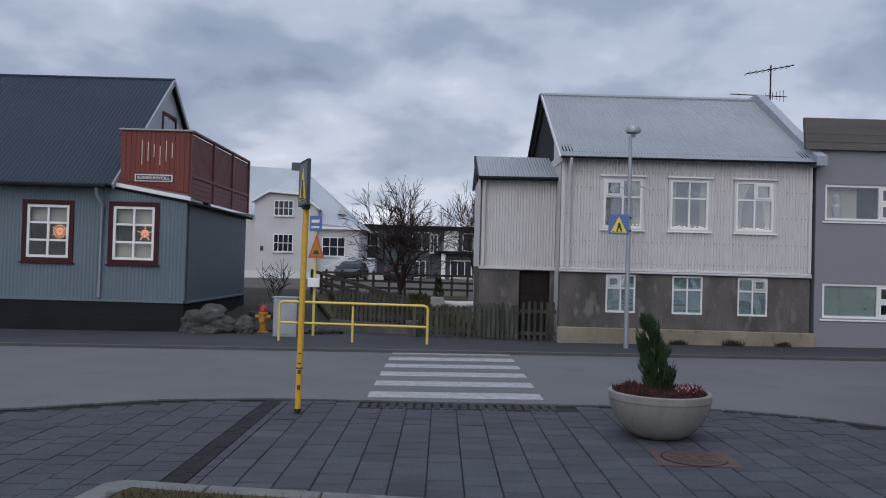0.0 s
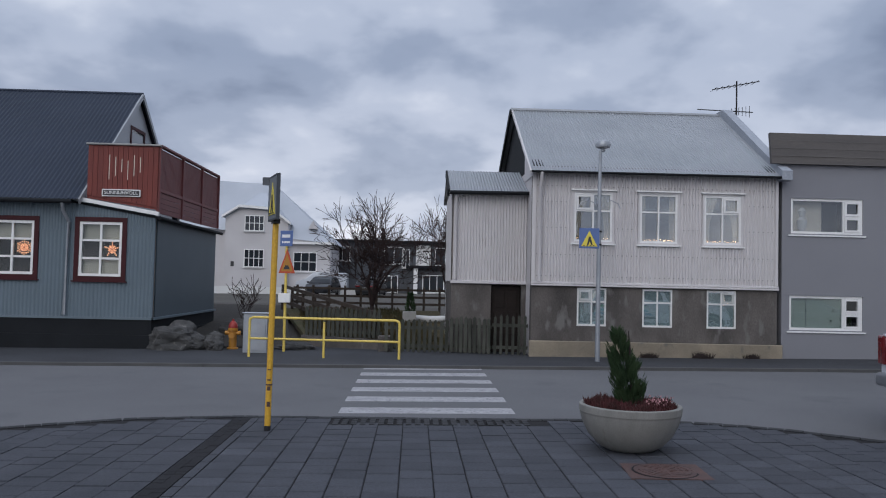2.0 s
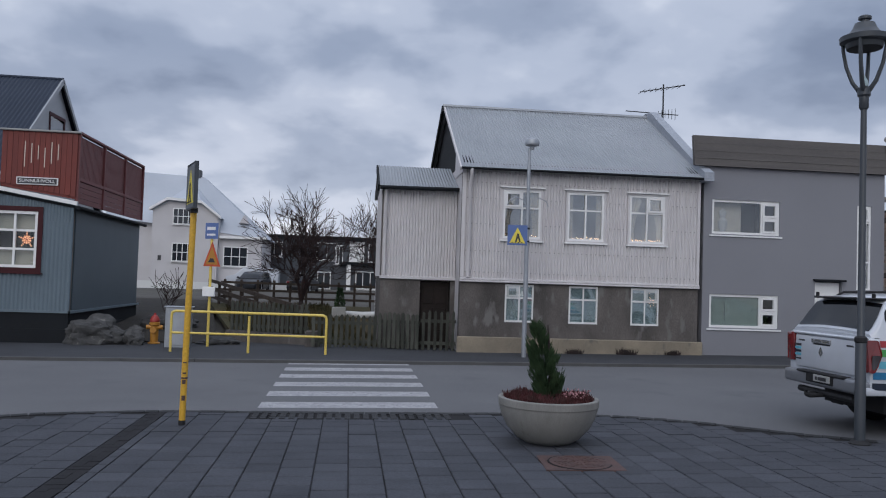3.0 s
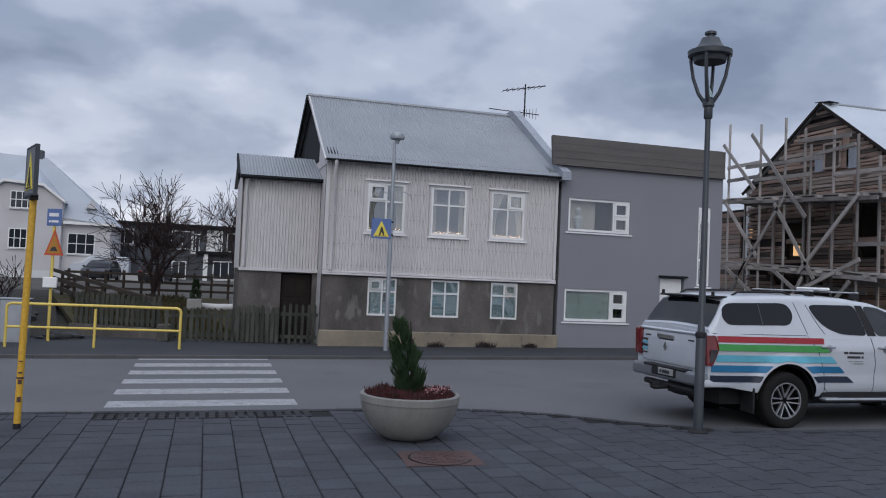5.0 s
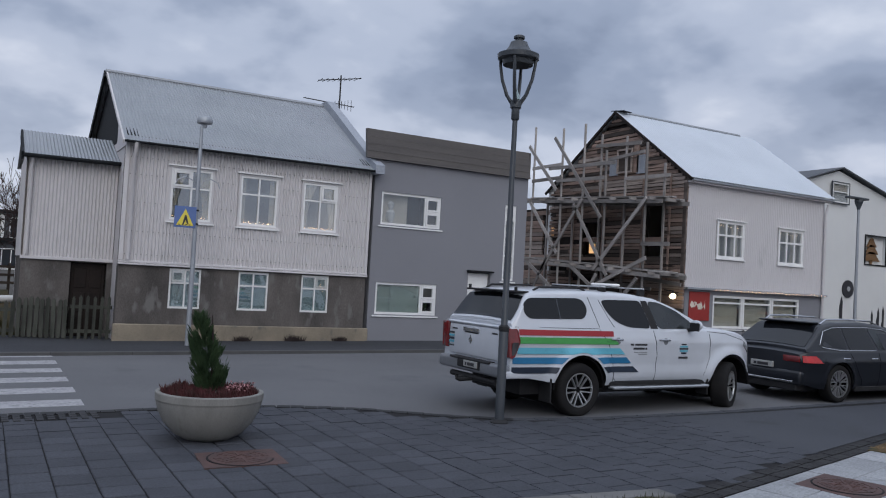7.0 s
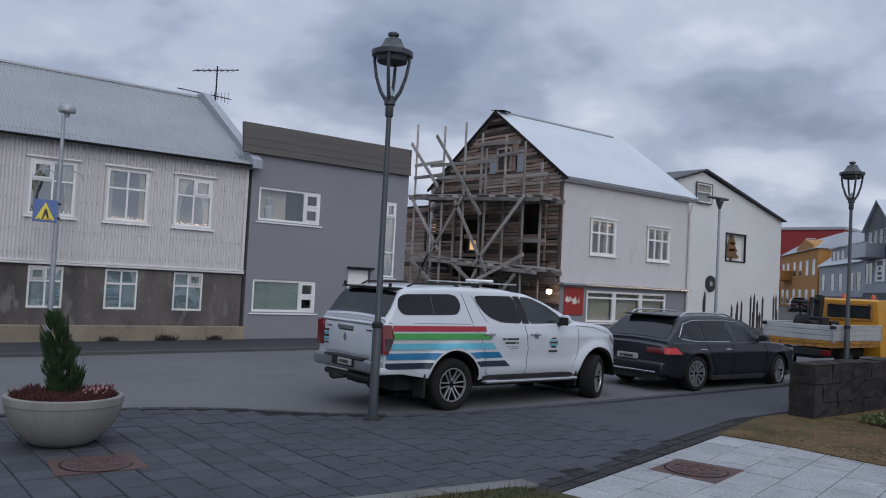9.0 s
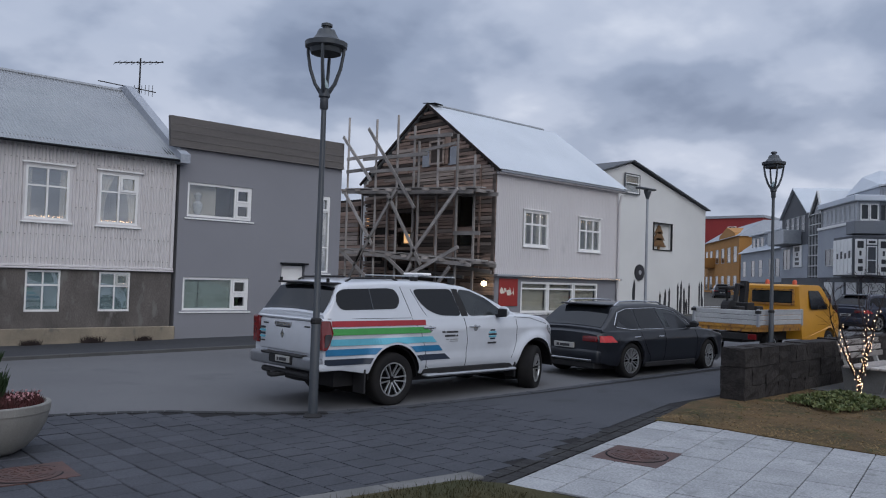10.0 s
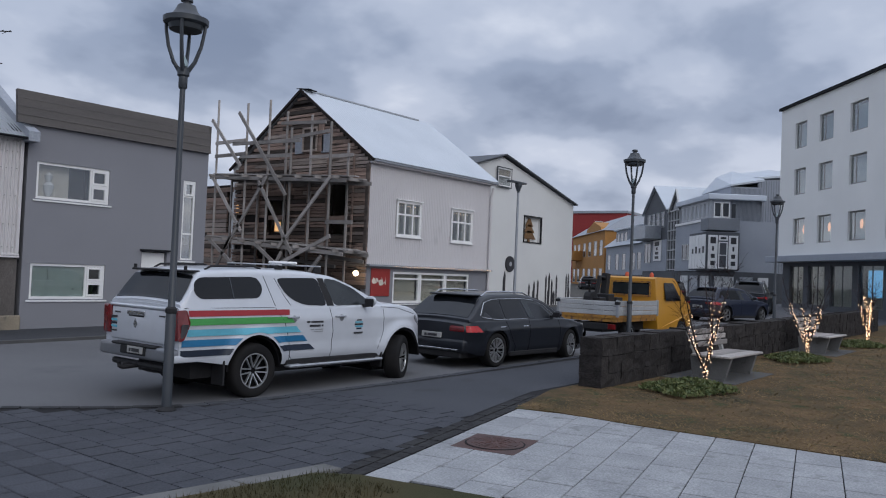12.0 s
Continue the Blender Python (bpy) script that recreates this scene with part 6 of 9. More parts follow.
    stripes = (("stripe_red", 0.25, 1.96, 1.16, 1.238, 0.0), ("stripe_green", 0.25, 2.06, 1.045, 1.135, -0.09), ("stripe_sky", 0.23, 2.19, 0.9, 0.99, -0.1), ("stripe_blue", 0.16, 2.33, 0.765, 0.855, -0.1), ("stripe_navy", 0.15, 2.48, 0.635, 0.72, -0.11))
    for mat, x0, x1, z0, z1, lean in stripes:
        for side in (-1, 1):
            cuts = ((x0, x1, lean),) if z1 > R + 0.54 else ((x0, XR, 0.0), (XR, x1, lean))
            for xa, xb, slant in cuts:
                part("side_stripe", skin_strip(xa, xb, z0, z1, low, side, 0.011, (0.0, slant), (XR, R + 0.02, 0.52)), mat, t, "coloured stripe decal")
    for pts, fn in (([(1.56, 1.72), (1.71, 1.29)], green), ([(1.71, 1.26), (1.88, 1.03), (1.98, 0.75), (2.0, 0.48)], low), ([(2.79, 1.26), (2.86, 0.9), (2.83, 0.5)], low), ([(4.02, 1.22), (4.03, 0.86), (3.9, 0.57)], low), ([(0.2, 1.268), (1.7, 1.268)], low), ([(1.98, 0.56), (2.06, 0.5), (3.8, 0.5)], low), ([(3.98, 1.26), (4.4, 1.235), (4.85, 1.13)], low), ([(1.76, 1.69), (1.9, 1.44), (2.0, 1.3)], green)):
        for side in (-1, 1):
            part("panel_gap", skin_line(pts, fn, side), "lamp_grey", t)
    for x in (1.9, 2.88):
        for side in (-1, 1):
            y = side * (low(x, 1.12) + 0.012)
            part("handle_cup", lathe(bm_new(), [(0.01, 0.0), (0.05, 0.001), (0.055, 0.006)], 14), "bumper_grey", t, "", pose(x + 0.15, side * (low(x, 1.09) - 0.002), 1.095, 90 * -side * -1, 0, 0))
            part("door_handle", bevelled(x, x + 0.24, y - 0.016, y + 0.016, 1.105, 1.135, 0.012, 2), "chrome", t, "chrome door handle", smooth=True)
    ly = -(low(2.5, 1.0) + 0.004)
    part("side_lettering", text_bars(text_bars(bm_new(), 2.3, 2.66, 1.03, 0.03, ly, 2, 1), 2.36, 2.66, 0.972, 0.03, ly, 2, 2), "ink", t)
    part("side_lettering", text_bars(text_bars(bm_new(), 2.38, 2.66, 0.925, 0.012, ly, 2, 3), 2.46, 2.66, 0.895, 0.012, ly, 1, 4), "sign_back", t)
    ly = -(low(3.43, 1.0) + 0.003)
    for k, c in enumerate(("ink", "stripe_sky", "ink", "stripe_sky", "stripe_navy")):
        w = (0.055, 0.085, 0.095, 0.085, 0.055)[k]
        part("door_emblem", box(bm_new(), 3.43 - w, 3.43 + w, ly - 0.006, ly, 1.042 - k * 0.034, 1.066 - k * 0.034), c, t, "round striped door emblem")
    part("side_lettering", text_bars(bm_new(), 3.32, 3.54, 0.835, 0.03, ly, 1, 5), "ink", t)
    # tail
    for side in (-1, 1):
        lamp = part("tail_light", flank(smooth_poly([(0.1, 0.84), (0.08, 1.24), (0.22, 1.245), (0.25, 1.06), (0.21, 0.93), (0.17, 0.84)], 0.03), low, 0.03, 0.1, (side,)), "tail_red", t, "red tail light")
        part("light_wrap", bevelled(0.09, 0.16, side * 0.795 - 0.07, side * 0.795 + 0.07, 0.84, 1.24, 0.02, 2), "tail_red", lamp, smooth=True)
        part("light_lens", flank(smooth_poly([(0.13, 0.88), (0.13, 1.06), (0.235, 1.06), (0.2, 0.94), (0.17, 0.88)], 0.03), low, 0.034, 0.01, (side,)), "lens_smoke", lamp)
    part("tailgate_panel", bevelled(0.1, 0.16, -0.71, 0.71, 0.77, 1.22, 0.025, 2), "car_white", t, smooth=True)
    part("tailgate_lip", bevelled(0.085, 0.2, -0.74, 0.74, 1.225, 1.265, 0.015), "car_white", t)
    part("tailgate_handle", bevelled(0.08, 0.11, -0.13, 0.3, 1.12, 1.19, 0.012, 2), "chrome", t, "chrome tailgate handle")
    part("handle_pocket", bevelled(0.094, 0.105, -0.1, 0.27, 1.1, 1.13, 0.004), "trim_black", t)
    for y in (0.52, -0.55):
        part("tail_badge", text_bars(bm_new(), 0, 0.16, 1.13, 0.022, 0, 1), "ink", t, "", pose(0.1, y + 0.1, 0, 0, 0, -90))
    for k, c in enumerate(("ink", "stripe_sky", "stripe_navy", "stripe_sky")):
        part("tail_emblem", box(bm_new(), 0.092, 0.102, 0.56, 0.7, 1.06 - k * 0.045, 1.09 - k * 0.045), c, t)
    part("tail_badge", text_bars(bm_new(), 0, 0.18, 0.87, 0.022, 0, 1), "ink", t, "", pose(0.1, 0.72, 0, 0, 0, -90))
    part("maker_mark", prism(bm_new(), [(-0.05, 1.0), (0, 0.94), (0.05, 1.0), (0, 1.08)], 0, 0.012), "chrome", t, "", pose(0.094, 0.1, 0, 0, 0, -90))
    bump = part("rear_bumper", bevelled(0.02, 0.3, -0.87, 0.87, 0.55, 0.735, 0.05, 3), "bumper_grey", t, "silver-grey rear bumper", smooth=True)
    part("bumper_step", bevelled(0.0, 0.2, -0.52, 0.52, 0.715, 0.745, 0.012), "trim_black", bump)
    part("bumper_recess", bevelled(0.005, 0.1, -0.3, 0.3, 0.6, 0.715, 0.012), "trim_black", bump)
    for side in (-1, 1):
        part("bumper_corner", bevelled(0.06, 0.62, side * 0.865 - 0.03, side * 0.865 + 0.03, 0.56, 0.66, 0.025, 2), "car_white", bump, smooth=True)
    part("number_plate", bevelled(-0.01, 0.004, -0.26, 0.1, 0.625, 0.715, 0.004), "plate", t, "white plate with dark marks")
    part("plate_marks", text_bars(bm_new(), 0.0, 0.26, 0.645, 0.045, 0, 2), "ink", t, "", pose(-0.012, 0.05, 0, 0, 0, -90))
    part("tow_bar", tube(bm_new(), [(0.3, 0, 0.46), (-0.12, 0, 0.44), (-0.17, 0, 0.46), (-0.17, 0, 0.52)], [0.03, 0.03, 0.025, 0.03], 8), "trim_black", t)
    part("tow_socket", bevelled(-0.06, 0.05, 0.1, 0.22, 0.4, 0.48, 0.015), "trim_black", t)
    part("tow_frame", tube(bm_new(), [(0.12, -0.6, 0.47), (0.12, 0.6, 0.47)], 0.045, 8), "trim_black", t)
    for side in (-1, 1):
        part("side_step", bevelled(1.95, 3.98, side * 0.9 - 0.08, side * 0.9 + 0.08, 0.385, 0.43, 0.02), "galvanised", t, "brushed side step")
        part("step_pad", bevelled(2.2, 3.8, side * 0.9 - 0.06, side * 0.9 + 0.06, 0.428, 0.438, 0.004), "trim_black", t)
        part("sill_cover", bevelled(1.95, 4.0, side * 0.85 - 0.03, side * 0.85 + 0.03, 0.4, 0.5, 0.015), "trim_black", t)
        part("mud_flap", bevelled(0.8, 0.83, side * 0.8 - 0.13, side * 0.8 + 0.13, 0.22, 0.56, 0.005), "trim_black", t)
        part("mud_flap", bevelled(3.98, 4.01, side * 0.8 - 0.12, side * 0.8 + 0.12, 0.26, 0.52, 0.005), "trim_black", t)
        part("headlight", flank(smooth_poly([(4.86, 1.06), (4.88, 1.12), (5.02, 1.02), (5.12, 0.9), (5.04, 0.93)], 0.02), low, 0.008, 0.02, (side,)), "headlamp", t, "headlight corner")
        part("fog_recess", flank([(5.1, 0.5), (5.12, 0.66), (5.22, 0.66), (5.24, 0.5)], low, 0.006, 0.012, (side,)), "trim_black", t)
    for x, c in ((XR, R), (XF, R)):
        part("wheel_arch", hull(arc(x, c + 0.02, 0.47, -30, 210, 18), lambda x, z: 0.62), "well_black", t)
        for side in (-1, 1):
            part("arch_liner", prism(bm_new(), arc(x, c + 0.02, 0.483, 0, 180, 18) + arc(x, c + 0.02, 0.45, 180, 0, 18), side * 0.58, side * 0.9), "well_black", t, "black arch liner")
    door_mirror(t, 3.56, 1.02, 1.36, "car_white", (0.065, 0.12, 0.085))
    for x, turn in ((XR, 0), (XF, 26)):
        for side in (-1, 1):
            wheel(t, x, side * 0.79, R, side, 0.26, 6, turn, 0.62)
    return t


def road_car(name, place, rz, label, paint, L=4.7, roof=1.46, belt=0.93, tall=False, hatch=False, rails=True):
    """An estate car, hatchback or tall off-roader."""
    t = thing(name, place, label, "car", "", "", rz)
    R = 0.37 if tall else 0.335
    XR, XF, W = 0.2 * L, 0.785 * L, 0.91 if not hatch else 0.86
    b = belt
    arches = [(XR, R, R + 0.055), (XF, R, R + 0.055)]
    top = curve_fn([(0.03, b - 0.1), (0.14, b), (0.5 * L, b + 0.01), (0.7 * L, b + 0.01), (0.82 * L, b - 0.05), (0.92 * L, b - 0.15), (0.97 * L, b - 0.26), (L, b - 0.4)], 0.08)
    sill = curve_fn([(0.03, 0.34), (0.4, 0.25), (L - 0.4, 0.2), (L, 0.26)], 0.05)
    plan = curve_fn([(0.03, W - 0.14), (0.15, W - 0.06), (0.45, W), (0.78 * L, W), (0.92 * L, W - 0.08), (0.98 * L, W - 0.22), (L, W - 0.32)], 0.08)

    def low(x, z):
        w = plan(x) - 0.07 * max(0.0, (0.5 - z) / 0.28) ** 2 - 0.04 * max(0.0, (z - b + 0.2) / 0.2) ** 2
        w += 0.014 * math.exp(-((z - b + 0.2) / 0.04) ** 2) - 0.012 * math.exp(-((z - 0.5) / 0.08) ** 2)
        for xc, zc, ra in arches:
            d = math.hypot(x - xc, z - zc)
            if z > zc - 0.1 and d > ra - 0.05:
                w += 0.022 * math.exp(-(max(0.0, d - ra - 0.01) / 0.06) ** 2)
        return w

    def green(x, z):
        return W - 0.045 - (z - b) * 0.42 - max(0.0, x - 0.55 * L) * 0.06 - max(0.0, 0.6 - x) * 0.1

    part("body", lower_body(0.03, L, top, sill, low, arches, 0.03), paint, t, smooth=True)
    back = 0.1 * L if hatch else (0.09 * L if tall else 0.115 * L)
    rf = curve_fn([(0.12, b), (back - 0.06, b + (roof - b) * 0.55), (back + 0.14, roof - 0.07), (back + 0.45, roof - 0.015), (0.4 * L, roof), (0.48 * L, roof - 0.02), (0.56 * L, roof - 0.09), (0.64 * L, roof - 0.22), (0.75 * L, b)], 0.07)
    part("cabin", upper_body(0.12, 0.75 * L, rf, b - 0.03, green, 0.09), paint, t, smooth=True)
    zt = roof - 0.11
    z0 = b + 0.02
    for nm, poly in (("rear_quarter_window", [(0.1 * L, z0 + 0.06), (0.14 * L, zt - 0.07), (0.2 * L, zt - 0.01), (0.245 * L, zt), (0.255 * L, z0)]), ("rear_window", [(0.265 * L, z0), (0.255 * L, zt), (0.4 * L, zt + 0.01), (0.43 * L, z0)]), ("front_window", [(0.442 * L, z0), (0.412 * L, zt + 0.01), (0.5 * L, zt - 0.02), (0.58 * L, zt - 0.12), (0.67 * L, z0)])):
        for side in (-1, 1):
            part(nm, flank(smooth_poly(poly, 0.05), green, sides=(side,)), "glass_car" if nm != "front_window" else "glass_light", t, "dark glass")
    n = 8
    part("rear_glass", over_strip([0.17 + (back - 0.06) * i / n for i in range(n + 1)], rf, green, 0.08, 0.01, r=0.04), "glass_car", t)
    part("windscreen", over_strip([0.53 * L + 0.2 * L * i / 12 for i in range(13)], rf, green, 0.07), "glass_car", t)
    part("spoiler", bevelled(back - 0.02, back + 0.25, -green(1, roof) + 0.1, green(1, roof) - 0.1, roof - 0.05, roof - 0.015, 0.015), paint, t)
    if rails:
        for side in (-1, 1):
            part("roof_rail", tube(bm_new(), [(back + 0.2, side * 0.6, roof - 0.05), (back + 0.36, side * 0.6, roof + 0.035), (0.3 * L, side * 0.6, roof + 0.05), (0.46 * L, side * 0.6, roof + 0.03), (0.53 * L, side * 0.6, roof - 0.07)], 0.016, 8), "chrome", t, "bright roof rail", smooth=True)
            edge = [(0.67 * L, z0 - 0.012), (0.2 * L, z0 - 0.012), (0.115 * L, z0 + 0.03), (0.1 * L, z0 + 0.07), (0.14 * L, zt - 0.06), (0.2 * L, zt + 0.005), (0.26 * L, zt + 0.015), (0.41 * L, zt + 0.025), (0.5 * L, zt - 0.005), (0.58 * L, zt - 0.105), (0.67 * L, z0 - 0.005)]
            part("window_trim", tube(bm_new(), [(x, side * (green(x, z) + 0.008), z) for x, z in edge], 0.009, 6), "chrome", t, "chrome window trim")
    for side in (-1, 1):
        part("tail_light", skin_strip(0.06, 0.46, b - 0.22, b - 0.1, low, side, 0.012, (0.0, -0.14), None, 12), "tail_lit_red", t, "red tail light")
        part("tail_light", bevelled(0.0, 0.07, side * (W - 0.3) - 0.17, side * (W - 0.3) + 0.17, b - 0.22, b - 0.11, 0.02, 2), "tail_red", t, smooth=True)
        part("headlight", skin_strip(0.91 * L, 0.985 * L, b - 0.34, b - 0.24, low, side, 0.008, (0.06, -0.02), None, 10), "headlamp", t)
        part("sill", bevelled(0.3 * L, 0.68 * L, side * (W - 0.07) - 0.04, side * (W - 0.07) + 0.04, 0.19, 0.29, 0.015), "trim_black", t)
        for x in (0.435 * L, 0.265 * L):
            y = side * (low(x - 0.15, b - 0.14) + 0.01)
            part("door_handle", bevelled(x - 0.25, x - 0.06, y - 0.014, y + 0.014, b - 0.155, b - 0.125, 0.01), paint if not rails else "chrome", t)
        for pts in ([(0.436 * L, b - 0.01), (0.44 * L, 0.55), (0.432 * L, 0.28)], [(0.672 * L, b - 0.02), (0.69 * L, 0.6), (0.68 * L, 0.3)], [(0.26 * L, b - 0.02), (0.285 * L, 0.7), (0.33 * L, 0.4), (0.335 * L, 0.28)], [(0.32 * L, 0.28), (0.68 * L, 0.28)]):
            part("panel_gap", skin_line(pts, low, side, 0.004), "well_black", t)
    part("rear_bumper", bevelled(0.0, 0.3, -W + 0.1, W - 0.1, 0.3, 0.56, 0.06, 3), paint, t, smooth=True)
    part("bumper_trim", bevelled(-0.008, 0.05, -W + 0.25, W - 0.25, 0.34, 0.37, 0.006), "chrome" if rails else "trim_black", t)
    part("diffuser", bevelled(0.03, 0.3, -W + 0.2, W - 0.2, 0.2, 0.32, 0.02), "trim_black", t)
    part("number_plate", bevelled(-0.01, 0.03, -0.24, 0.24, b - 0.36, b - 0.26, 0.004), "plate", t, "white plate with dark marks")
    part("plate_marks", text_bars(bm_new(), 0, 0.34, b - 0.34, 0.05, 0, 2), "ink", t, "", pose(-0.011, 0.17, 0, 0, 0, -90))
    part("underbody", box(bm_new(), 0.4, L - 0.4, -0.6, 0.6, 0.18, 0.5), "trim_black", t)
    for x in (XR, XF):
        part("wheel_arch", hull(arc(x, R, R + 0.05, -6, 186, 14), lambda x, z: W - 0.28), "well_black", t)
        for side in (-1, 1):
            part("arch_liner", prism(bm_new(), arc(x, R, R + 0.053, 0, 180, 14) + arc(x, R, R + 0.02, 180, 0, 14), side * (W - 0.3), side * (W - 0.01)), "well_black", t)
            wheel(t, x, side * (W - 0.115), R, side, 0.22, 10 if rails else 5, 10 if x == XF else 0, 0.7)
    door_mirror(t, 0.63 * L, W + 0.07, b + 0.1, paint, (0.08, 0.11, 0.07))
    return t


def dropside(place, rz):
    t = thing("dropside_truck", place, "yellow dropside truck with bright aluminium bed sides", "truck", "", "", rz)
    L, W = 5.1, 0.85

    def side(x, z):
        return W - 0.02 - max(0.0, z - 1.2) * 0.16 - max(0.0, x - 4.6) * 0.15

    cab = [(2.55, 0.45), (2.55, 1.95), (2.62, 2.0), (3.85, 2.0), (4.0, 1.94), (4.6, 1.3), (5.0, 1.15), (5.1, 0.95), (5.1, 0.4), (4.75, 0.36)] + arc(4.3, 0.34, 0.42, 5, 175) + [(3.8, 0.4)]
    rounded(part("cab", hull(cab, side), "truck_yellow", t, "yellow cab"), 0.06)
    part("rear_glass", bevelled(2.53, 2.56, -0.56, 0.56, 1.46, 1.82, 0.03), "glass_light", t)
    for s in (-1, 1):
        part("side_window", flank(smooth_poly([(3.1, 1.3), (3.1, 1.84), (3.75, 1.84), (4.2, 1.3)], 0.06), side, sides=(s,)), "glass_car", t)
    part("windscreen", across((3.98, 1.9), (4.55, 1.33), side, 0.06), "glass_car", t)
    part("chassis", box(bm_new(), 0.1, 4.7, -0.4, 0.4, 0.42, 0.66), "trim_black", t)
    part("bed_floor", box(bm_new(), 0.0, 2.45, -W, W, 0.82, 0.9), "truck_worn", t)
    part("bed_frame", box(bm_new(), 0.02, 2.43, -W + 0.03, W - 0.03, 0.72, 0.82), "truck_worn", t)
    for k in range(3):
        z0, z1 = 0.9 + k * 0.13, 1.022 + k * 0.13
        part("bed_board", bevelled(0.0, 0.035, -W, W, z0, z1, 0.01), "alu", t, "ribbed aluminium tailboard")
        for s in (-1, 1):
            part("bed_board", bevelled(0.04, 2.45, s * W - 0.02, s * W + 0.02, z0, z1, 0.01), "alu", t)
    for s in (-1, 1):
        for x in (0.0, 2.4):
            part("bed_post", bevelled(x - 0.02, x + 0.06, s * W - 0.035, s * W + 0.035, 0.86, 1.32, 0.01), "galvanised", t)
        part("latch", bevelled(-0.05, 0.06, s * W - 0.06, s * W + 0.06, 1.2, 1.28, 0.01), "trim_black", t)
        part("tail_light", bevelled(0.0, 0.06, s * 0.65 - 0.15, s * 0.65 + 0.15, 0.52, 0.66, 0.01), "tail_red", t)
    part("plate_board", bevelled(-0.01, 0.03, -0.6, 0.6, 0.5, 0.68, 0.01), "trim_black", t)
    part("number_plate", bevelled(-0.025, -0.008, 0.1, 0.55, 0.53, 0.64, 0.004), "plate", t)
    for y in (-0.45, 0.3):
        part("beacon", lathe(bm_new(), [(0.06, 2.0), (0.06, 2.08), (0.04, 2.13), (0.01, 2.14)], 12, (2.9, y, 0)), "sign_red", t, "orange warning beacon", smooth=True)
    part("crane_post", beam(bm_new(), (1.85, 0.5, 0.9), (2.0, 0.5, 2.05), 0.16, 0.2), "trim_black", t, "folded loading crane")
    part("crane_arm", tube(bm_new(), [(2.0, 0.5, 1.9), (1.7, 0.55, 1.95), (1.6, 0.6, 1.3), (1.55, 0.6, 1.0)], [0.08, 0.07, 0.06, 0.05], 8), "trim_black", t)
    for k in range(3):
        part("tool_box", bevelled(0.5 + k * 0.5, 0.85 + k * 0.5, -0.1, 0.4, 0.9, 1.36 + 0.1 * (k % 2), 0.02), "trim_black", t)
    part("machine_mast", tube(bm_new(), [(0.35, 0.2, 0.9), (0.5, 0.2, 1.4), (0.42, 0.2, 1.85)], [0.05, 0.05, 0.04], 8), "trim_black", t, "dark machine standing on the bed")
    part("machine_head", bevelled(0.25, 0.6, 0.05, 0.35, 1.8, 1.9, 0.03), "trim_black", t)
    part("machine_wheel", tube(bm_new(), [(0.55, 0.1, 1.3), (0.55, 0.3, 1.3)], 0.22, 16), "trim_black", t)
    part("glass_frame", frame_bm(1.22, 0.46, 0.05, 0.03), "truck_worn", t, "", Matrix(((0, 1, 0, 2.515), (1, 0, 0, -0.61), (0, 0, 1, 1.41), (0, 0, 0, 1))))
    for side_y in (-1, 1):
        part("bed_rail", bevelled(0.02, 2.44, side_y * W - 0.03, side_y * W + 0.03, 1.28, 1.305, 0.008), "alu", t)
    for x in (0.85, 4.3):
        for s in (-1, 1):
            wheel(t, x, s * 0.72, 0.33, s, 0.2, 4)
    mirror_cap(t, 4.15, 0.95, 1.3, "trim_black")
    return t


pickup((6.42, 9.98, gz(6.4) - 0.03 + 0.0), 0.8)
road_car("estate_car", (12.62, 9.85, gz(13) - 0.03), -1.5, "dark navy estate car with chrome window trim, parked at the kerb", "car_dark", 4.72, 1.42, 0.92)
low_truck = dropside((19.1, 9.98, gz(19.1) - 0.03), 0.0)
low_truck.matrix_basis = low_truck.matrix_basis @ Matrix.Diagonal((1, 1, 0.93, 1))
road_car("hatchback", (33.6, 12.6, gz(33.6) - 0.03), -18.0, "dark blue hatchback parked beyond the truck", "car_blue", 4.1, 1.46, 0.95, hatch=True, rails=False)
road_car("offroad_car", (41.3, 13.0, gz(41) - 0.03), 12.0, "black tall estate car with red tail lights", "car_dark", 4.6, 1.72, 1.08, tall=True)
road_car("hatchback", (53.0, 21.6, gz(53) - 0.03), 30.0, "dark hatchback standing farther up the street", "car_dark", 4.2, 1.5, 0.95, hatch=True, rails=False)
road_car("hatchback", (79.3, 42.2, gz(79) - 0.2), 32.0, "dark car with lit tail lights far up the street", "car_dark", 4.3, 1.55, 0.98, hatch=True, rails=False)

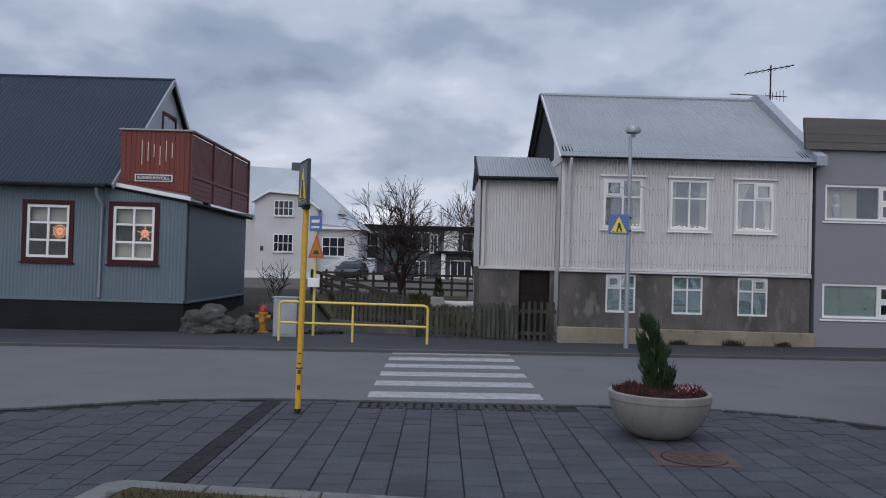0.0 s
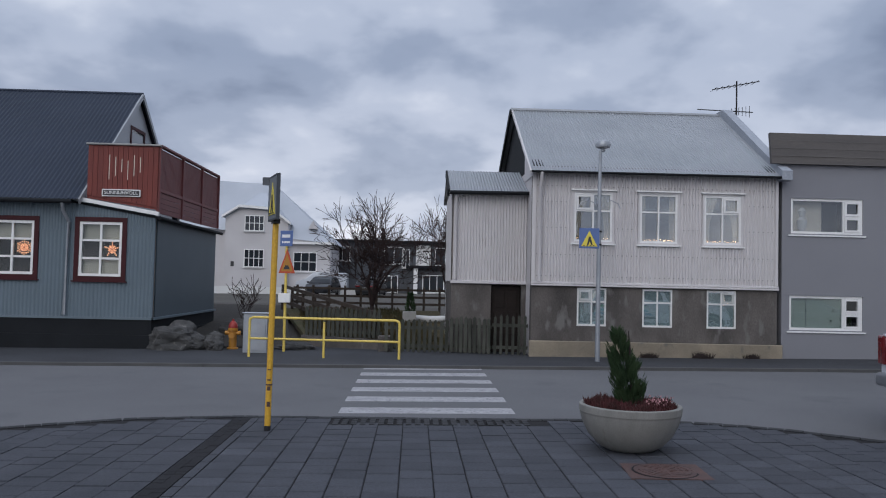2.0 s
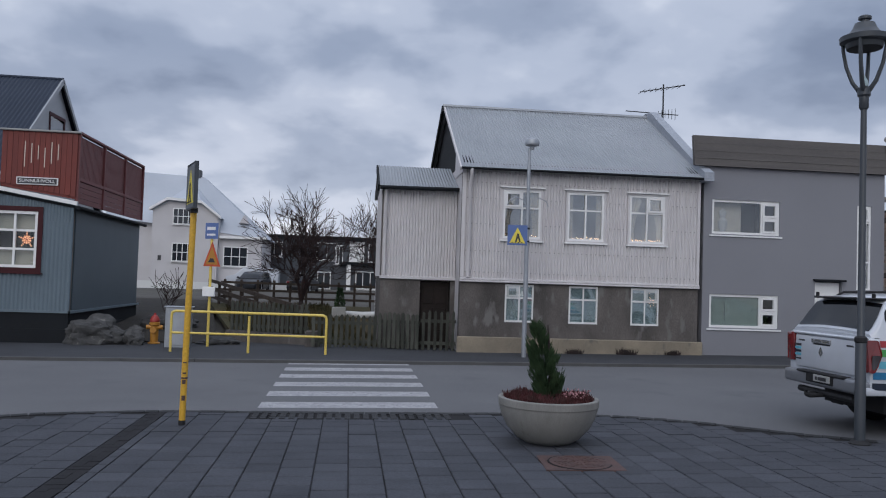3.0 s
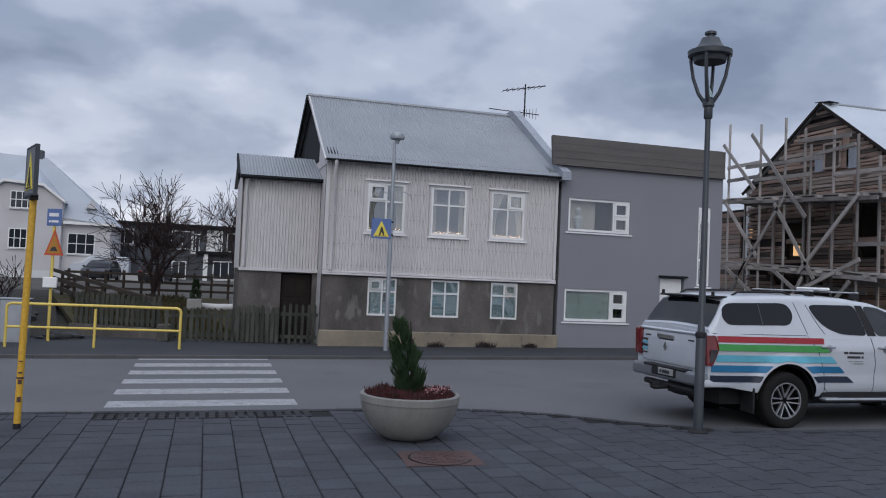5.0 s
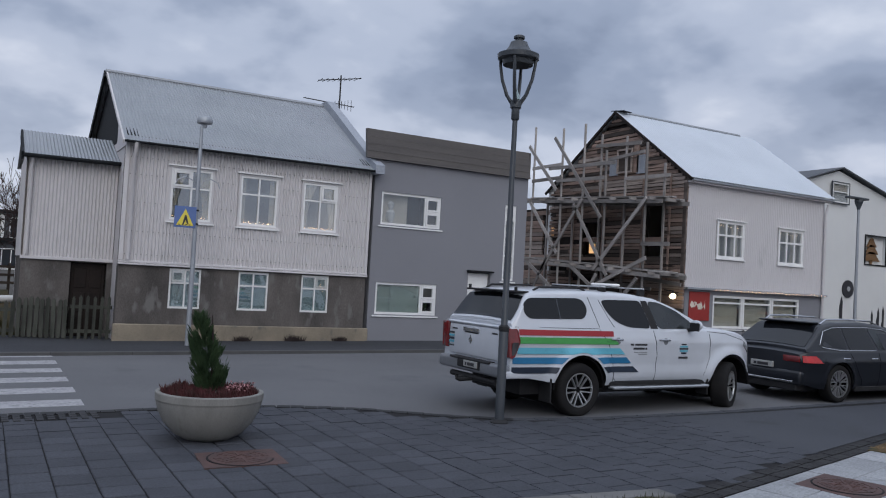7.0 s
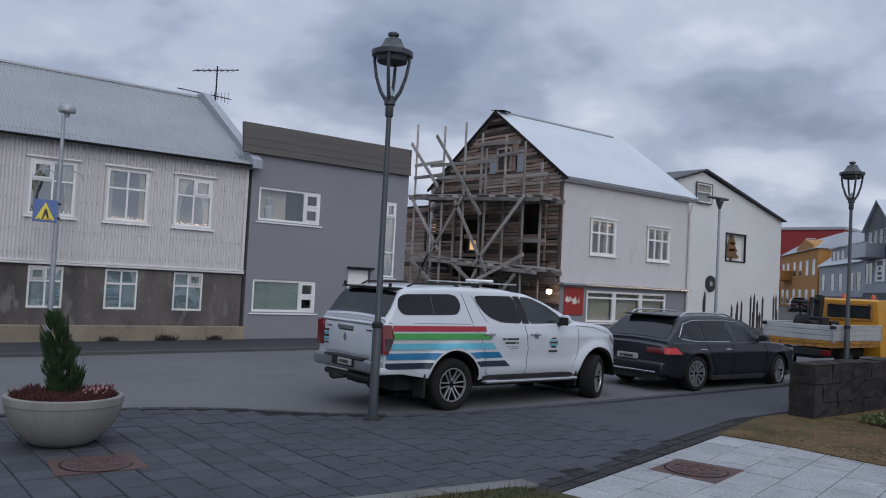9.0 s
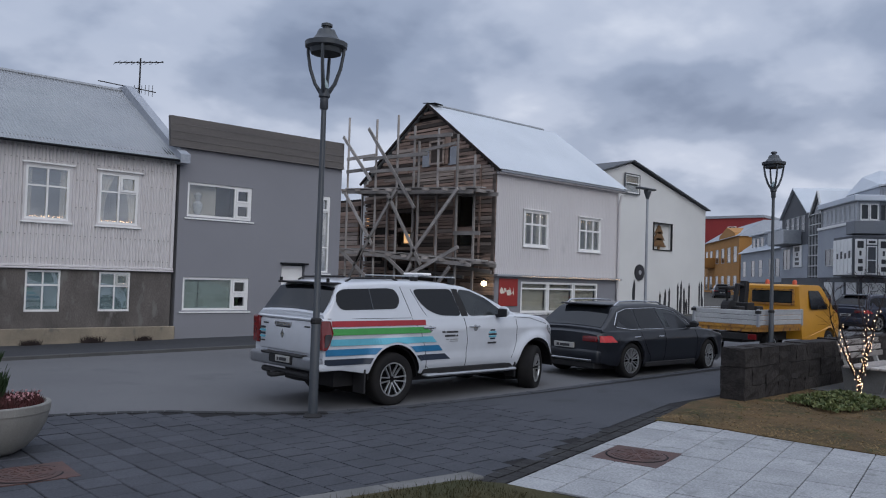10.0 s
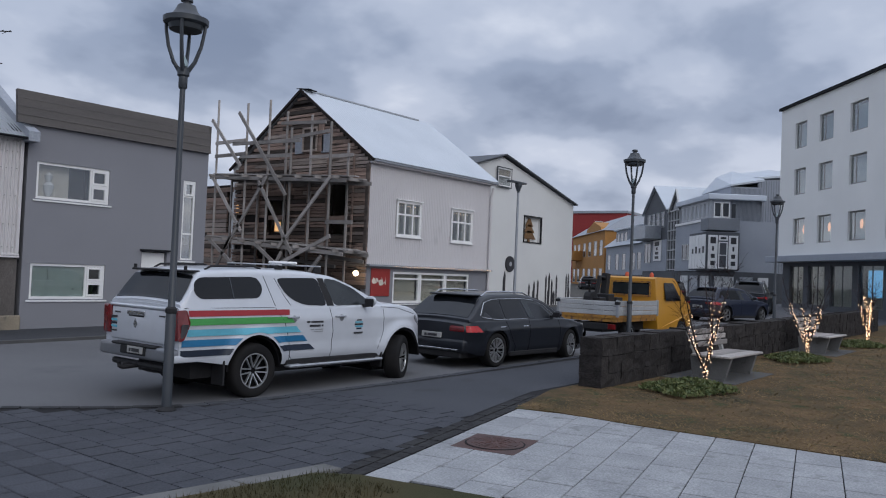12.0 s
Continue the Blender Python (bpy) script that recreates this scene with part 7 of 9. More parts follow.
# ---- street furniture ----
def street_lantern(place, top=5.1):
    t = thing("street_lamp", place, "grey-green lantern on a slim stepped lamp post", "street lamp", "lantern posts")
    part("post", tube(bm_new(), [(0, 0, -0.02), (0, 0, 0.03), (0, 0, 0.04), (0, 0, 1.2), (0, 0, 1.24), (0, 0, top - 1.0)], [0.1, 0.1, 0.062, 0.062, 0.045, 0.034], 16), "lamp_grey", t, smooth=True)
    part("base_plate", lathe(bm_new(), [(0.125, -0.01), (0.125, 0.015), (0.08, 0.05)], 16), "trim_black", t)
    part("band", lathe(bm_new(), [(0.066, 1.2), (0.072, 1.21), (0.072, 1.26), (0.05, 1.28)], 16), "trim_black", t)
    part("collar", lathe(bm_new(), [(0.04, top - 1.1), (0.055, top - 1.08), (0.055, top - 0.95), (0.075, top - 0.93), (0.075, top - 0.84), (0.03, top - 0.82)], 16), "lamp_grey", t, smooth=True)
    part("lamp_bulb", lathe(bm_new(), [(0.05, top - 0.82), (0.045, top - 0.76), (0.005, top - 0.68)], 12), "blind", t, "pale glass tip")
    for k in range(4):
        a = math.pi / 4 + k * math.pi / 2
        p = [(0.05, top - 0.88), (0.13, top - 0.76), (0.2, top - 0.56), (0.235, top - 0.36), (0.24, top - 0.24)]
        part("arm", tube(bm_new(), [(r * math.cos(a), r * math.sin(a), z) for r, z in p], [0.03, 0.026, 0.024, 0.022, 0.022], 6), "lamp_grey", t, smooth=True)
    part("hood", lathe(bm_new(), [(0.2, top - 0.36), (0.215, top - 0.3), (0.275, top - 0.28), (0.28, top - 0.22), (0.2, top - 0.2), (0.14, top - 0.12), (0.11, top - 0.05), (0.075, top - 0.04)], 24), "lamp_grey", t, "domed hood", smooth=True)
    part("diffuser", lathe(bm_new(), [(0.05, top - 0.37), (0.19, top - 0.365), (0.19, top - 0.35)], 24), "trim_black", t)
    part("finial", lathe(bm_new(), [(0.05, top - 0.04), (0.05, top - 0.005), (0.075, top), (0.075, top + 0.03), (0.05, top + 0.045)], 16), "lamp_grey", t, smooth=True)
    return t


L1 = street_lantern((6.25, 8.84, gz(6.25)))
copy_thing(L1, pose(19.52, 9.0, gz(19.65) - 0.09))
copy_thing(L1, pose(32.8, 9.26, gz(33)))


def ped_triangle(parent, m, s, inner="ink", plate="sign_blue"):
    """The crossing sign: blue square, yellow triangle, dark walker's shape of plain bars."""
    part("sign_plate", bevelled(0, s, -0.012, 0.0, 0, s, 0.004), plate, parent, "square crossing sign", m)
    part("sign_triangle", prism(bm_new(), [(s * 0.1, s * 0.1), (s * 0.9, s * 0.1), (s * 0.5, s * 0.88)], -0.018, -0.013), "sign_yellow", parent, "", m)
    part("sign_mark", prism(bm_new(), [(s * 0.38, s * 0.16), (s * 0.45, s * 0.16), (s * 0.52, s * 0.36), (s * 0.6, s * 0.16), (s * 0.67, s * 0.16), (s * 0.56, s * 0.58), (s * 0.48, s * 0.58)], -0.024, -0.019), inner, parent, "", m)
    for k in range(4):
        part("sign_bar", box(bm_new(), s * (0.2 + 0.16 * k), s * (0.28 + 0.16 * k), -0.024, -0.019, s * 0.12, s * 0.155), inner, parent, "", m)


# slim galvanised lamp with a crossing sign
t = thing("crossing_lamp", (4.37, 18.75, gz(4.6) + 0.03), "slim galvanised street lamp carrying a blue crossing sign", "street lamp")
part("post", tube(bm_new(), [(0, 0, -0.05), (0, 0, 2.2), (0, 0, 5.0)], [0.06, 0.055, 0.038], 14), "galvanised", t, smooth=True)
part("head", lathe(bm_new(), [(0.05, 4.98), (0.06, 5.05), (0.17, 5.08), (0.185, 5.14), (0.15, 5.22), (0.05, 5.26)], 18, (0.06, 0, 0)), "galvanised", t, "round mushroom lamp head", smooth=True)
part("lens", lathe(bm_new(), [(0.04, 5.06), (0.15, 5.075), (0.15, 5.08)], 18, (0.06, 0, 0)), "blind", t)
for s in (-1, 1):
    part("hanger", tube(bm_new(), [(0, 0, 3.55), (s * 0.12, 0, 3.75), (s * 0.28, 0, 3.82), (s * 0.45, 0, 3.74), (s * 0.5, 0, 3.62)], 0.012, 6), "galvanised", t, "thin curved basket hanger")
ped_triangle(t, pose(-0.49, -0.07, 2.66), 0.48)
for z in (2.74, 3.05):
    part("clamp", lathe(bm_new(), [(0.065, z), (0.065, z + 0.04)], 12), "trim_black", t)

# tall yellow sign post at the square's edge
t = thing("crossing_post", (-1.78, 10.0, gz(-1.8)), "worn yellow tubular post with a crossing sign in a dark frame", "sign post")
part("post", tube(bm_new(), [(0, 0, -0.02), (0.012, 0, 1.2), (0.03, 0, 2.72)], 0.038, 14), "yellow", t, "chipped yellow paint", smooth=True)
part("base_sleeve", tube(bm_new(), [(0, 0, -0.02), (0, 0, 0.06)], 0.042, 14), "trim_black", t)
for z, h in ((0.62, 0.02), (0.5, 0.05), (0.75, 0.015), (0.3, 0.06)):
    part("paint_chip", box(bm_new(), -0.01, 0.03, -0.0405, -0.03, z, z + h), "rust_iron", t)
part("joint_ring", tube(bm_new(), [(0.006, 0, 0.56), (0.006, 0, 0.58)], 0.041, 14), "rust_iron", t)
m = pose(0.03, 0, 2.64, 0, 0, -70) @ pose(-0.265, -0.04, 0)
ped_triangle(t, m, 0.53, "ink", "sign_faded")
part("sign_frame", frame_bm(0.57, 0.57, 0.02, 0.045, -0.015), "lamp_grey", t, "dark metal sign frame", m @ pose(-0.02, 0, -0.02))
part("sign_back", box(bm_new(), 0, 0.53, 0.012, 0.02, 0, 0.53), "sign_back", t, "", m)
part("sign_bracket", box(bm_new(), 0.22, 0.38, -0.01, 0.07, -0.06, 0.0), "trim_black", t, "", m)

# the thin post with the hump warning behind the railing
t = thing("warning_post", (-3.28, 20.55, gz(-3.4)), "thin yellow post with an orange warning triangle and a blue plate", "sign post")
part("post", tube(bm_new(), [(0, 0, -0.05), (0, 0, 2.95)], 0.035, 10), "yellow_rail", t, smooth=True)
m = pose(0.03, -0.05, 2.03, 0, 0, -22) @ pose(-0.24, 0, 0)
part("warning_triangle", prism(bm_new(), [(0, 0), (0.48, 0), (0.24, 0.62)], -0.01, 0.0), "sign_red", t, "orange-red triangle", m)
part("triangle_field", prism(bm_new(), [(0.07, 0.05), (0.41, 0.05), (0.24, 0.5)], -0.014, -0.011), "hydrant_yellow", t, "", m)
part("triangle_mark", prism(bm_new(), [(0.14, 0.1), (0.34, 0.1), (0.28, 0.2), (0.2, 0.2)], -0.018, -0.015), "ink", t, "", m)
m = pose(0.0, -0.05, 2.72, 0, 0, -30) @ pose(-0.2, 0, 0)
part("blue_plate", bevelled(0, 0.4, -0.01, 0, 0, 0.4, 0.004), "sign_blue", t, "", m)
part("plate_mark", text_bars(text_bars(bm_new(), 0.06, 0.34, 0.08, 0.05, -0.01, 2), 0.06, 0.34, 0.22, 0.08, -0.01, 1), "white_paint", t, "", m)
part("meter_box", bevelled(-0.16, 0.14, -0.14, -0.03, 1.28, 1.52, 0.01), "white_paint", t, "small white box")

# yellow pedestrian railing
t = thing("pedestrian_railing", (-2.09, 18.9, gz(-2.1) + 0.03), "pale yellow tubular pedestrian railing with two rails", "railing", site=True)
P0, P1 = Vector((-3.87, 19.1)), Vector((-0.31, 18.78))
for f in (0.0, 0.5, 1.0):
    p = P0.lerp(P1, f)
    part("post", tube(bm_new(), [(p.x, p.y, gz(p.x)), (p.x, p.y, 0.86)], 0.03, 10), "yellow_rail", t, smooth=True)
z = 0.93
part("top_rail", tube(bm_new(), [(P0.x, P0.y, 0.84), (P0.x + 0.02, P0.y, 0.9), (P0.x + 0.09, P0.y - 0.01, z), (P1.x - 0.09, P1.y + 0.01, z), (P1.x - 0.02, P1.y, 0.9), (P1.x, P1.y, 0.84)], 0.031, 10), "yellow_rail", t, smooth=True)
part("mid_rail", tube(bm_new(), [(P0.x, P0.y, 0.43), (P1.x, P1.y, 0.43)], 0.027, 10), "yellow_rail", t, smooth=True)

# the round planter with its conifer
def planter(place):
    t = thing("planter", place, "large round pale concrete planter bowl", "planter")
    part("bowl", lathe(bm_new(), [(0.2, 0.0), (0.27, 0.012), (0.37, 0.07), (0.475, 0.185), (0.54, 0.315), (0.565, 0.41), (0.568, 0.43), (0.574, 0.436), (0.576, 0.505), (0.568, 0.515), (0.53, 0.515), (0.515, 0.46), (0.1, 0.44)], 48), "planter", t, smooth=True)
    part("earth", lathe(bm_new(), [(0.51, 0.43), (0.51, 0.47), (0.2, 0.5), (0.02, 0.5)], 32), "soil", t)
    return t


def blade(bm, p, d, w, l, rnd):
    """A small leaf-like tuft: two crossed narrow faces."""
    d = Vector(d).normalized()
    s = d.cross(Vector((rnd.uniform(-1, 1), rnd.uniform(-1, 1), rnd.uniform(-0.4, 0.4)))).normalized() * w
    p = Vector(p)
    v = [bm.verts.new(q) for q in (p - s * 0.4, p + d * l * 0.5 - s, p + d * l, p + d * l * 0.5 + s)]
    bm.faces.new(v)


PX, PY = 2.5, 8.98
PZ = gz(PX)
planter((PX, PY, PZ))
rnd = random.Random(8)
con = thing("conifer", (PX - 0.0, PY, PZ + 0.49), "slim dark green conifer growing in the planter", "conifer")
part("trunk", tube(bm_new(), [(0, 0, -0.05), (0.01, 0, 0.4), (-0.03, 0.0, 0.85)], [0.03, 0.02, 0.006], 8), "bark", con)
bm = bm_new()
sprays = [(rnd.uniform(0, 6.283), rnd.random() ** 1.2, rnd.uniform(0.55, 1.55)) for _ in range(46)]
for i in range(5200):
    a0, f0, reach = sprays[i % 46]
    f = min(1.0, max(0.0, f0 + rnd.gauss(0, 0.045)))
    a = a0 + rnd.gauss(0, 0.24)
    z = f * 0.8
    r = 0.155 * min(1.0, 0.6 + f * 1.6) * (1 - f) ** 0.5 * reach * rnd.uniform(0.25, 1.05)
    x, y = r * math.cos(a) - 0.17 * f ** 1.3, r * math.sin(a)
    blade(bm, (x, y, z + 0.25 * r), (math.cos(a) * 0.5 - 0.12, math.sin(a) * 0.5, 1.0), rnd.uniform(0.004, 0.009), rnd.uniform(0.05, 0.15), rnd)
part("foliage", bm, "conifer", con, "dense scaly dark green sprays")["kind"] = "stuff"
hea = thing("heather", (PX, PY, PZ + 0.48), "red and pink winter heather filling the planter", "heather")
bm, bp = bm_new(), bm_new()
for i in range(5200):
    a, r = rnd.uniform(0, 6.283), 0.5 * math.sqrt(rnd.uniform(0.06, 1))
    z = -0.02 + 0.05 * math.sin(a * 7 + r * 12) * 0.5
    blade(bm, (r * math.cos(a), r * math.sin(a), z), (rnd.uniform(-0.5, 0.5), rnd.uniform(-0.5, 0.5), 1), rnd.uniform(0.005, 0.01), rnd.uniform(0.05, 0.12), rnd)
for i in range(80):
    a, r = rnd.uniform(-1.2, 0.3), rnd.uniform(0.22, 0.48)
    p = Vector((r * math.cos(a), r * math.sin(a), 0.06 + rnd.uniform(0, 0.06)))
    blade(bp, p, (rnd.uniform(-1, 1), rnd.uniform(-1, 1), 0.6), 0.011, 0.03, rnd)
part("heather_growth", bm, "heather", hea)["kind"] = "stuff"
part("blossom", bp, "petal", hea, "pale pink blossom")["kind"] = "stuff"

# ---- boulders, hydrant, cabinet ----
def boulder(x, y, z, sx, sy, sz, seed, mat="boulder"):
    t = thing("boulder", (x, y, z), "rough grey boulder beside the house corner", "boulder", "boulders by the blue house")
    bm = bm_new()
    bmesh.ops.create_icosphere(bm, subdivisions=4, radius=1.0)
    for v in bm.verts:
        n = noise.fractal(v.co * 1.3 + Vector((seed * 7.1, 0, 0)), 1.0, 2.0, 5) * 0.35
        q = v.co * (1 + n)
        v.co = Vector((q.x * sx, q.y * sy, max(q.z, -0.55) * sz + sz * 0.5))
    part("stone", bm, mat, t)


boulder(-6.1, 21.0, -0.03, 0.72, 0.55, 0.44, 1)
boulder(-5.25, 21.4, -0.02, 0.27, 0.27, 0.3, 2)
boulder(-5.12, 20.8, -0.02, 0.25, 0.24, 0.24, 3)
boulder(-5.0, 24.5, 0.1, 0.8, 0.5, 0.34, 5)
boulder(-3.1, 21.2, -0.02, 0.5, 0.25, 0.14, 6)

t = thing("fire_hydrant", (-4.72, 21.2, -0.03), "yellow fire hydrant with a red cap", "hydrant")
t.matrix_basis = t.matrix_basis @ Matrix.Diagonal((1, 1, 0.86, 1))
part("barrel", lathe(bm_new(), [(0.15, 0), (0.15, 0.05), (0.1, 0.07), (0.1, 0.55), (0.13, 0.57), (0.13, 0.64), (0.1, 0.66)], 18), "hydrant_yellow", t, smooth=True)
part("cap", lathe(bm_new(), [(0.12, 0.66), (0.12, 0.72), (0.09, 0.8), (0.05, 0.86), (0.03, 0.87), (0.03, 0.92)], 18), "hydrant_red", t, "red domed cap", smooth=True)
for s in (-1, 1):
    part("nozzle", tube(bm_new(), [(s * 0.08, 0, 0.5), (s * 0.2, 0, 0.5)], [0.06, 0.065], 12), "hydrant_yellow", t, smooth=True)
part("nozzle", tube(bm_new(), [(0, -0.08, 0.42), (0, -0.18, 0.42)], [0.07, 0.08], 12), "hydrant_yellow", t, smooth=True)
t = thing("utility_cabinet", (-3.92, 20.3, -0.02), "pale grey metal utility cabinet", "cabinet")
part("case", bevelled(-0.32, 0.28, -0.15, 0.15, 0.0, 0.98, 0.012), "galvanised", t)
part("lid", bevelled(-0.35, 0.31, -0.18, 0.18, 0.98, 1.01, 0.008), "galvanised", t)
part("cabinet_door", bevelled(-0.28, 0.24, -0.165, -0.148, 0.06, 0.93, 0.006), "galvanised", t)

# ---- garden fences ----
def picket_run(name, p, q, z0, h, label, width=0.085, pitch=0.135, group=""):
    p, q = Vector(p), Vector(q)
    t = thing(name, (p.x, p.y, z0), label, "fence", group, site=True)
    d = (q - p).normalized()
    n = Vector((-d.y, d.x)) * 0.012
    L = (q - p).length
    for z in (z0 + 0.2 * h, z0 + 0.75 * h):
        part("rail", beam(bm_new(), (p.x - n.x * -3, p.y + n.y * 3, z), (q.x + n.x * 3, q.y + n.y * 3, z), 0.04, 0.08), "fence_wood", t)
    k = int(L / pitch)
    for i in range(k):
        c = p + d * (i + 0.5) * L / k
        e = d * width / 2
        top = z0 + h + random.uniform(-0.025, 0.02)
        bm = bm_new()
        pts = [(c - e), (c + e)]
        lean = random.uniform(-0.012, 0.012)
        a, b = pts
        hexa_pts = [(a - n), (b - n), (b + n), (a + n)]
        lo = [(v.x, v.y, z0 + 0.03) for v in hexa_pts]
        hi = [(v.x + lean, v.y, top - 0.05) for v in hexa_pts]
        hexa(bm, lo + hi)
        m0, m1 = (c - n), (c + n)
        w = [bm.verts.new(v) for v in (hi[0], hi[1], (m0.x + lean, m0.y, top), hi[3], hi[2], (m1.x + lean, m1.y, top))]
        bm.faces.new((w[0], w[1], w[2]))
        bm.faces.new((w[4], w[3], w[5]))
        bm.faces.new((w[1], w[4], w[5], w[2]))
        bm.faces.new((w[3], w[0], w[2], w[5]))
        part("picket", bm, "fence_wood", t)
    return t


picket_run("picket_fence", (-0.75, 20.65), (0.95, 20.7), 0.02, 0.86, "weathered grey-green wooden picket fence")
picket_run("picket_fence", (0.95, 20.66), (2.0, 20.3), 0.03, 0.95, "weathered greenish picket fence leaning towards the porch", pitch=0.12)
picket_run("garden_gate", (2.02, 20.3), (2.92, 20.2), 0.03, 1.02, "pale weathered picket gate before the dark door", width=0.07, pitch=0.145)
picket_run("picket_fence", (-3.0, 22.3), (-0.85, 21.4), 0.28, 0.82, "grey-green picket fence on a low garden wall")
t = thing("garden_wall", (-1.9, 21.8, 0.0), "low dark concrete garden wall", "wall", site=True)
part("wall", hexa(bm_new(), [(-3.1, 22.28, -0.1), (-0.7, 21.25, -0.1), (-0.65, 21.45, -0.1), (-3.05, 22.5, -0.1), (-3.1, 22.28, 0.3), (-0.7, 21.25, 0.28), (-0.65, 21.45, 0.28), (-3.05, 22.5, 0.3)]), "plaster_brown", t)
t = thing("gate_pier", (-0.72, 21.0, 0.0), "short square concrete gate pier", "pier")
part("pier", bevelled(-0.18, 0.18, -0.18, 0.18, -0.1, 0.42, 0.02), "plaster_brown", t)

# sloping wooden fence beside the path, and the dark rail fence at the back
t = thing("path_fence", (-2.6, 26, 0.4), "dark weathered wooden rail fence climbing beside the path", "fence", site=True)
A, B2 = Vector((-0.95, 21.6, 0.05)), Vector((-5.2, 32.0, 0.65))
for i in range(8):
    p = A.lerp(B2, i / 7)
    part("post", bevelled(p.x - 0.05, p.x + 0.05, p.y - 0.05, p.y + 0.05, p.z - 0.2, p.z + 0.95, 0.01), "rail_wood", t)
for h, s in ((0.9, 0.12), (0.62, 0.14), (0.32, 0.14)):
    part("rail", beam(bm_new(), A + Vector((0, -0.07, h)), B2 + Vector((0, -0.07, h)), 0.04, s), "rail_wood", t)
t = thing("rail_fence", (-0.6, 31.5, 0.7), "dark post-and-rail fence at the back of the garden", "fence", site=True)
for i in range(13):
    x = -4.6 + i * 0.62
    part("post", bevelled(x, x + 0.09, 31.5, 31.6, 0.4, 1.62, 0.01), "rail_wood", t)
for z in (1.5, 1.22, 0.95):
    part("rail", beam(bm_new(), (-4.7, 31.47, z), (3.0, 31.47, z - 0.02), 0.04, 0.09), "rail_wood", t)
setting("garden_lawn", hexa(bm_new(), [(-3.0, 22.6, 0.1), (1.0, 21.2, 0.0), (1.0, 31, 0.5), (-5.0, 31, 0.6), (-3.0, 22.6, 0.24), (1.0, 21.2, 0.1), (1.0, 31, 0.72), (-5.0, 31, 0.72)]), "lawn", "patchy winter garden lawn", "lawn")
setting("garden_path", hexa(bm_new(), [(-6.6, 21.5, -0.1), (-3.2, 21.5, -0.1), (-5.4, 34, 0.5), (-9, 34, 0.5), (-6.6, 21.5, 0.02), (-3.2, 21.5, 0.02), (-5.4, 34, 0.72), (-9, 34, 0.72)]), "path_earth", "dark gravel path climbing beside the blue house", "path")
bm = bm_new()
rnd = random.Random(21)
for i in range(9000):
    u, v = rnd.random(), rnd.random()
    x, y = -2.9 + 3.8 * u - 1.5 * v, 22.3 - 1.0 * u * (1 - v) + v * 8.5
    z = 0.18 + 0.52 * v
    blade(bm, (x, y, z), (rnd.uniform(-0.6, 0.6), rnd.uniform(-0.6, 0.6), 1), 0.012, rnd.uniform(0.06, 0.22), rnd)
tagged(part("garden_weeds", bm, "lawn"), "long untidy winter grass and weeds", "grass", "", "stuff")
t = thing("stone_trough", (0.6, 27.0, 0.52), "pale curved stone trough on the lawn", "trough")
part("trough", tube(bm_new(), [(-0.75, 0, 0.2), (-0.5, 0, 0.1), (0, 0, 0.06), (0.5, 0, 0.1), (0.75, 0, 0.2)], [0.05, 0.1, 0.12, 0.1, 0.05], 10), "wall_white", t, smooth=True)
t = thing("garden_pillar", (-0.1, 26.5, 0.5), "short pale concrete pillar with a potted evergreen", "pillar")
part("pillar", bevelled(-0.25, 0.2, -0.2, 0.2, 0, 0.35, 0.02), "kerb_stone", t)
bm = bm_new()
for i in range(900):
    a, z = rnd.uniform(0, 6.28), rnd.random()
    r = 0.17 * (1 - z * 0.7) * rnd.uniform(0.4, 1)
    blade(bm, (r * math.cos(a), r * math.sin(a), 0.35 + z * 0.6), (math.cos(a), math.sin(a), 1), 0.012, 0.08, rnd)
part("evergreen", bm, "conifer", t)["kind"] = "stuff"


# ---- bare trees ----
def grow(bm, p, d, length, r, level, rnd, ends=None, thin=0.0, kids=(3, 5), keep=0.72):
    n = 3 if level > 1 else 2
    path, radii = [p.copy()], [r]
    for i in range(n):
        d = (d + Vector((rnd.uniform(-1, 1), rnd.uniform(-1, 1), rnd.uniform(-0.6, 0.9))) * 0.22).normalized()
        p = p + d * length / n
        path.append(p.copy())
        radii.append(max(r * (1 - 0.5 * (i + 1) / n), thin))
    tube(bm, path, radii, 7 if level > 3 else (5 if level > 1 else 3), False)
    if level <= 0:
        if ends is not None:
            ends.extend(path[1:])
        return
    for k in range(rnd.randint(*kids)):
        f = rnd.uniform(0.35, 1.0)
        i = min(int(f * n), n - 1)
        q = path[i].lerp(path[i + 1], f * n - i)
        a = d.orthogonal().normalized()
        a.rotate(Matrix.Rotation(rnd.uniform(0, 6.283), 3, d))
        e = (d * rnd.uniform(0.5, 1.0) + a * rnd.uniform(0.5, 1.0) + Vector((0, 0, 0.25))).normalized()
        grow(bm, q, e, length * rnd.uniform(keep - 0.15, keep + 0.08), max(radii[i + 1] * 0.62, thin), level - 1, rnd, ends, thin, kids, keep)
    grow(bm, path[-1], d, length * keep, radii[-1], level - 1, rnd, ends, thin, kids, keep)


def bare_tree(place, stems, length, r, level, seed, label, name="bare_tree", kids=(3, 4), spread=0.45):
    rnd = random.Random(seed)
    t = thing(name, place, label, "tree", "", "")
    ends, bm = [], bm_new()
    trunk = bm_new()
    tube(trunk, [(0, 0, -0.1), (0, 0, length * 0.25)], [r * 1.6, r * 1.2], 9)
    for k in range(stems):
        a = 2 * math.pi * k / stems + rnd.uniform(-0.4, 0.4)
        d = Vector((math.cos(a) * spread, math.sin(a) * spread, 1)).normalized()
        grow(bm, Vector((0, 0, length * 0.2)), d, length, r, level, rnd, ends, 0.009, kids)
    part("trunk", trunk, "bark", t)
    part("crown", bm, "twig", t, "fine bare branches")
    return t


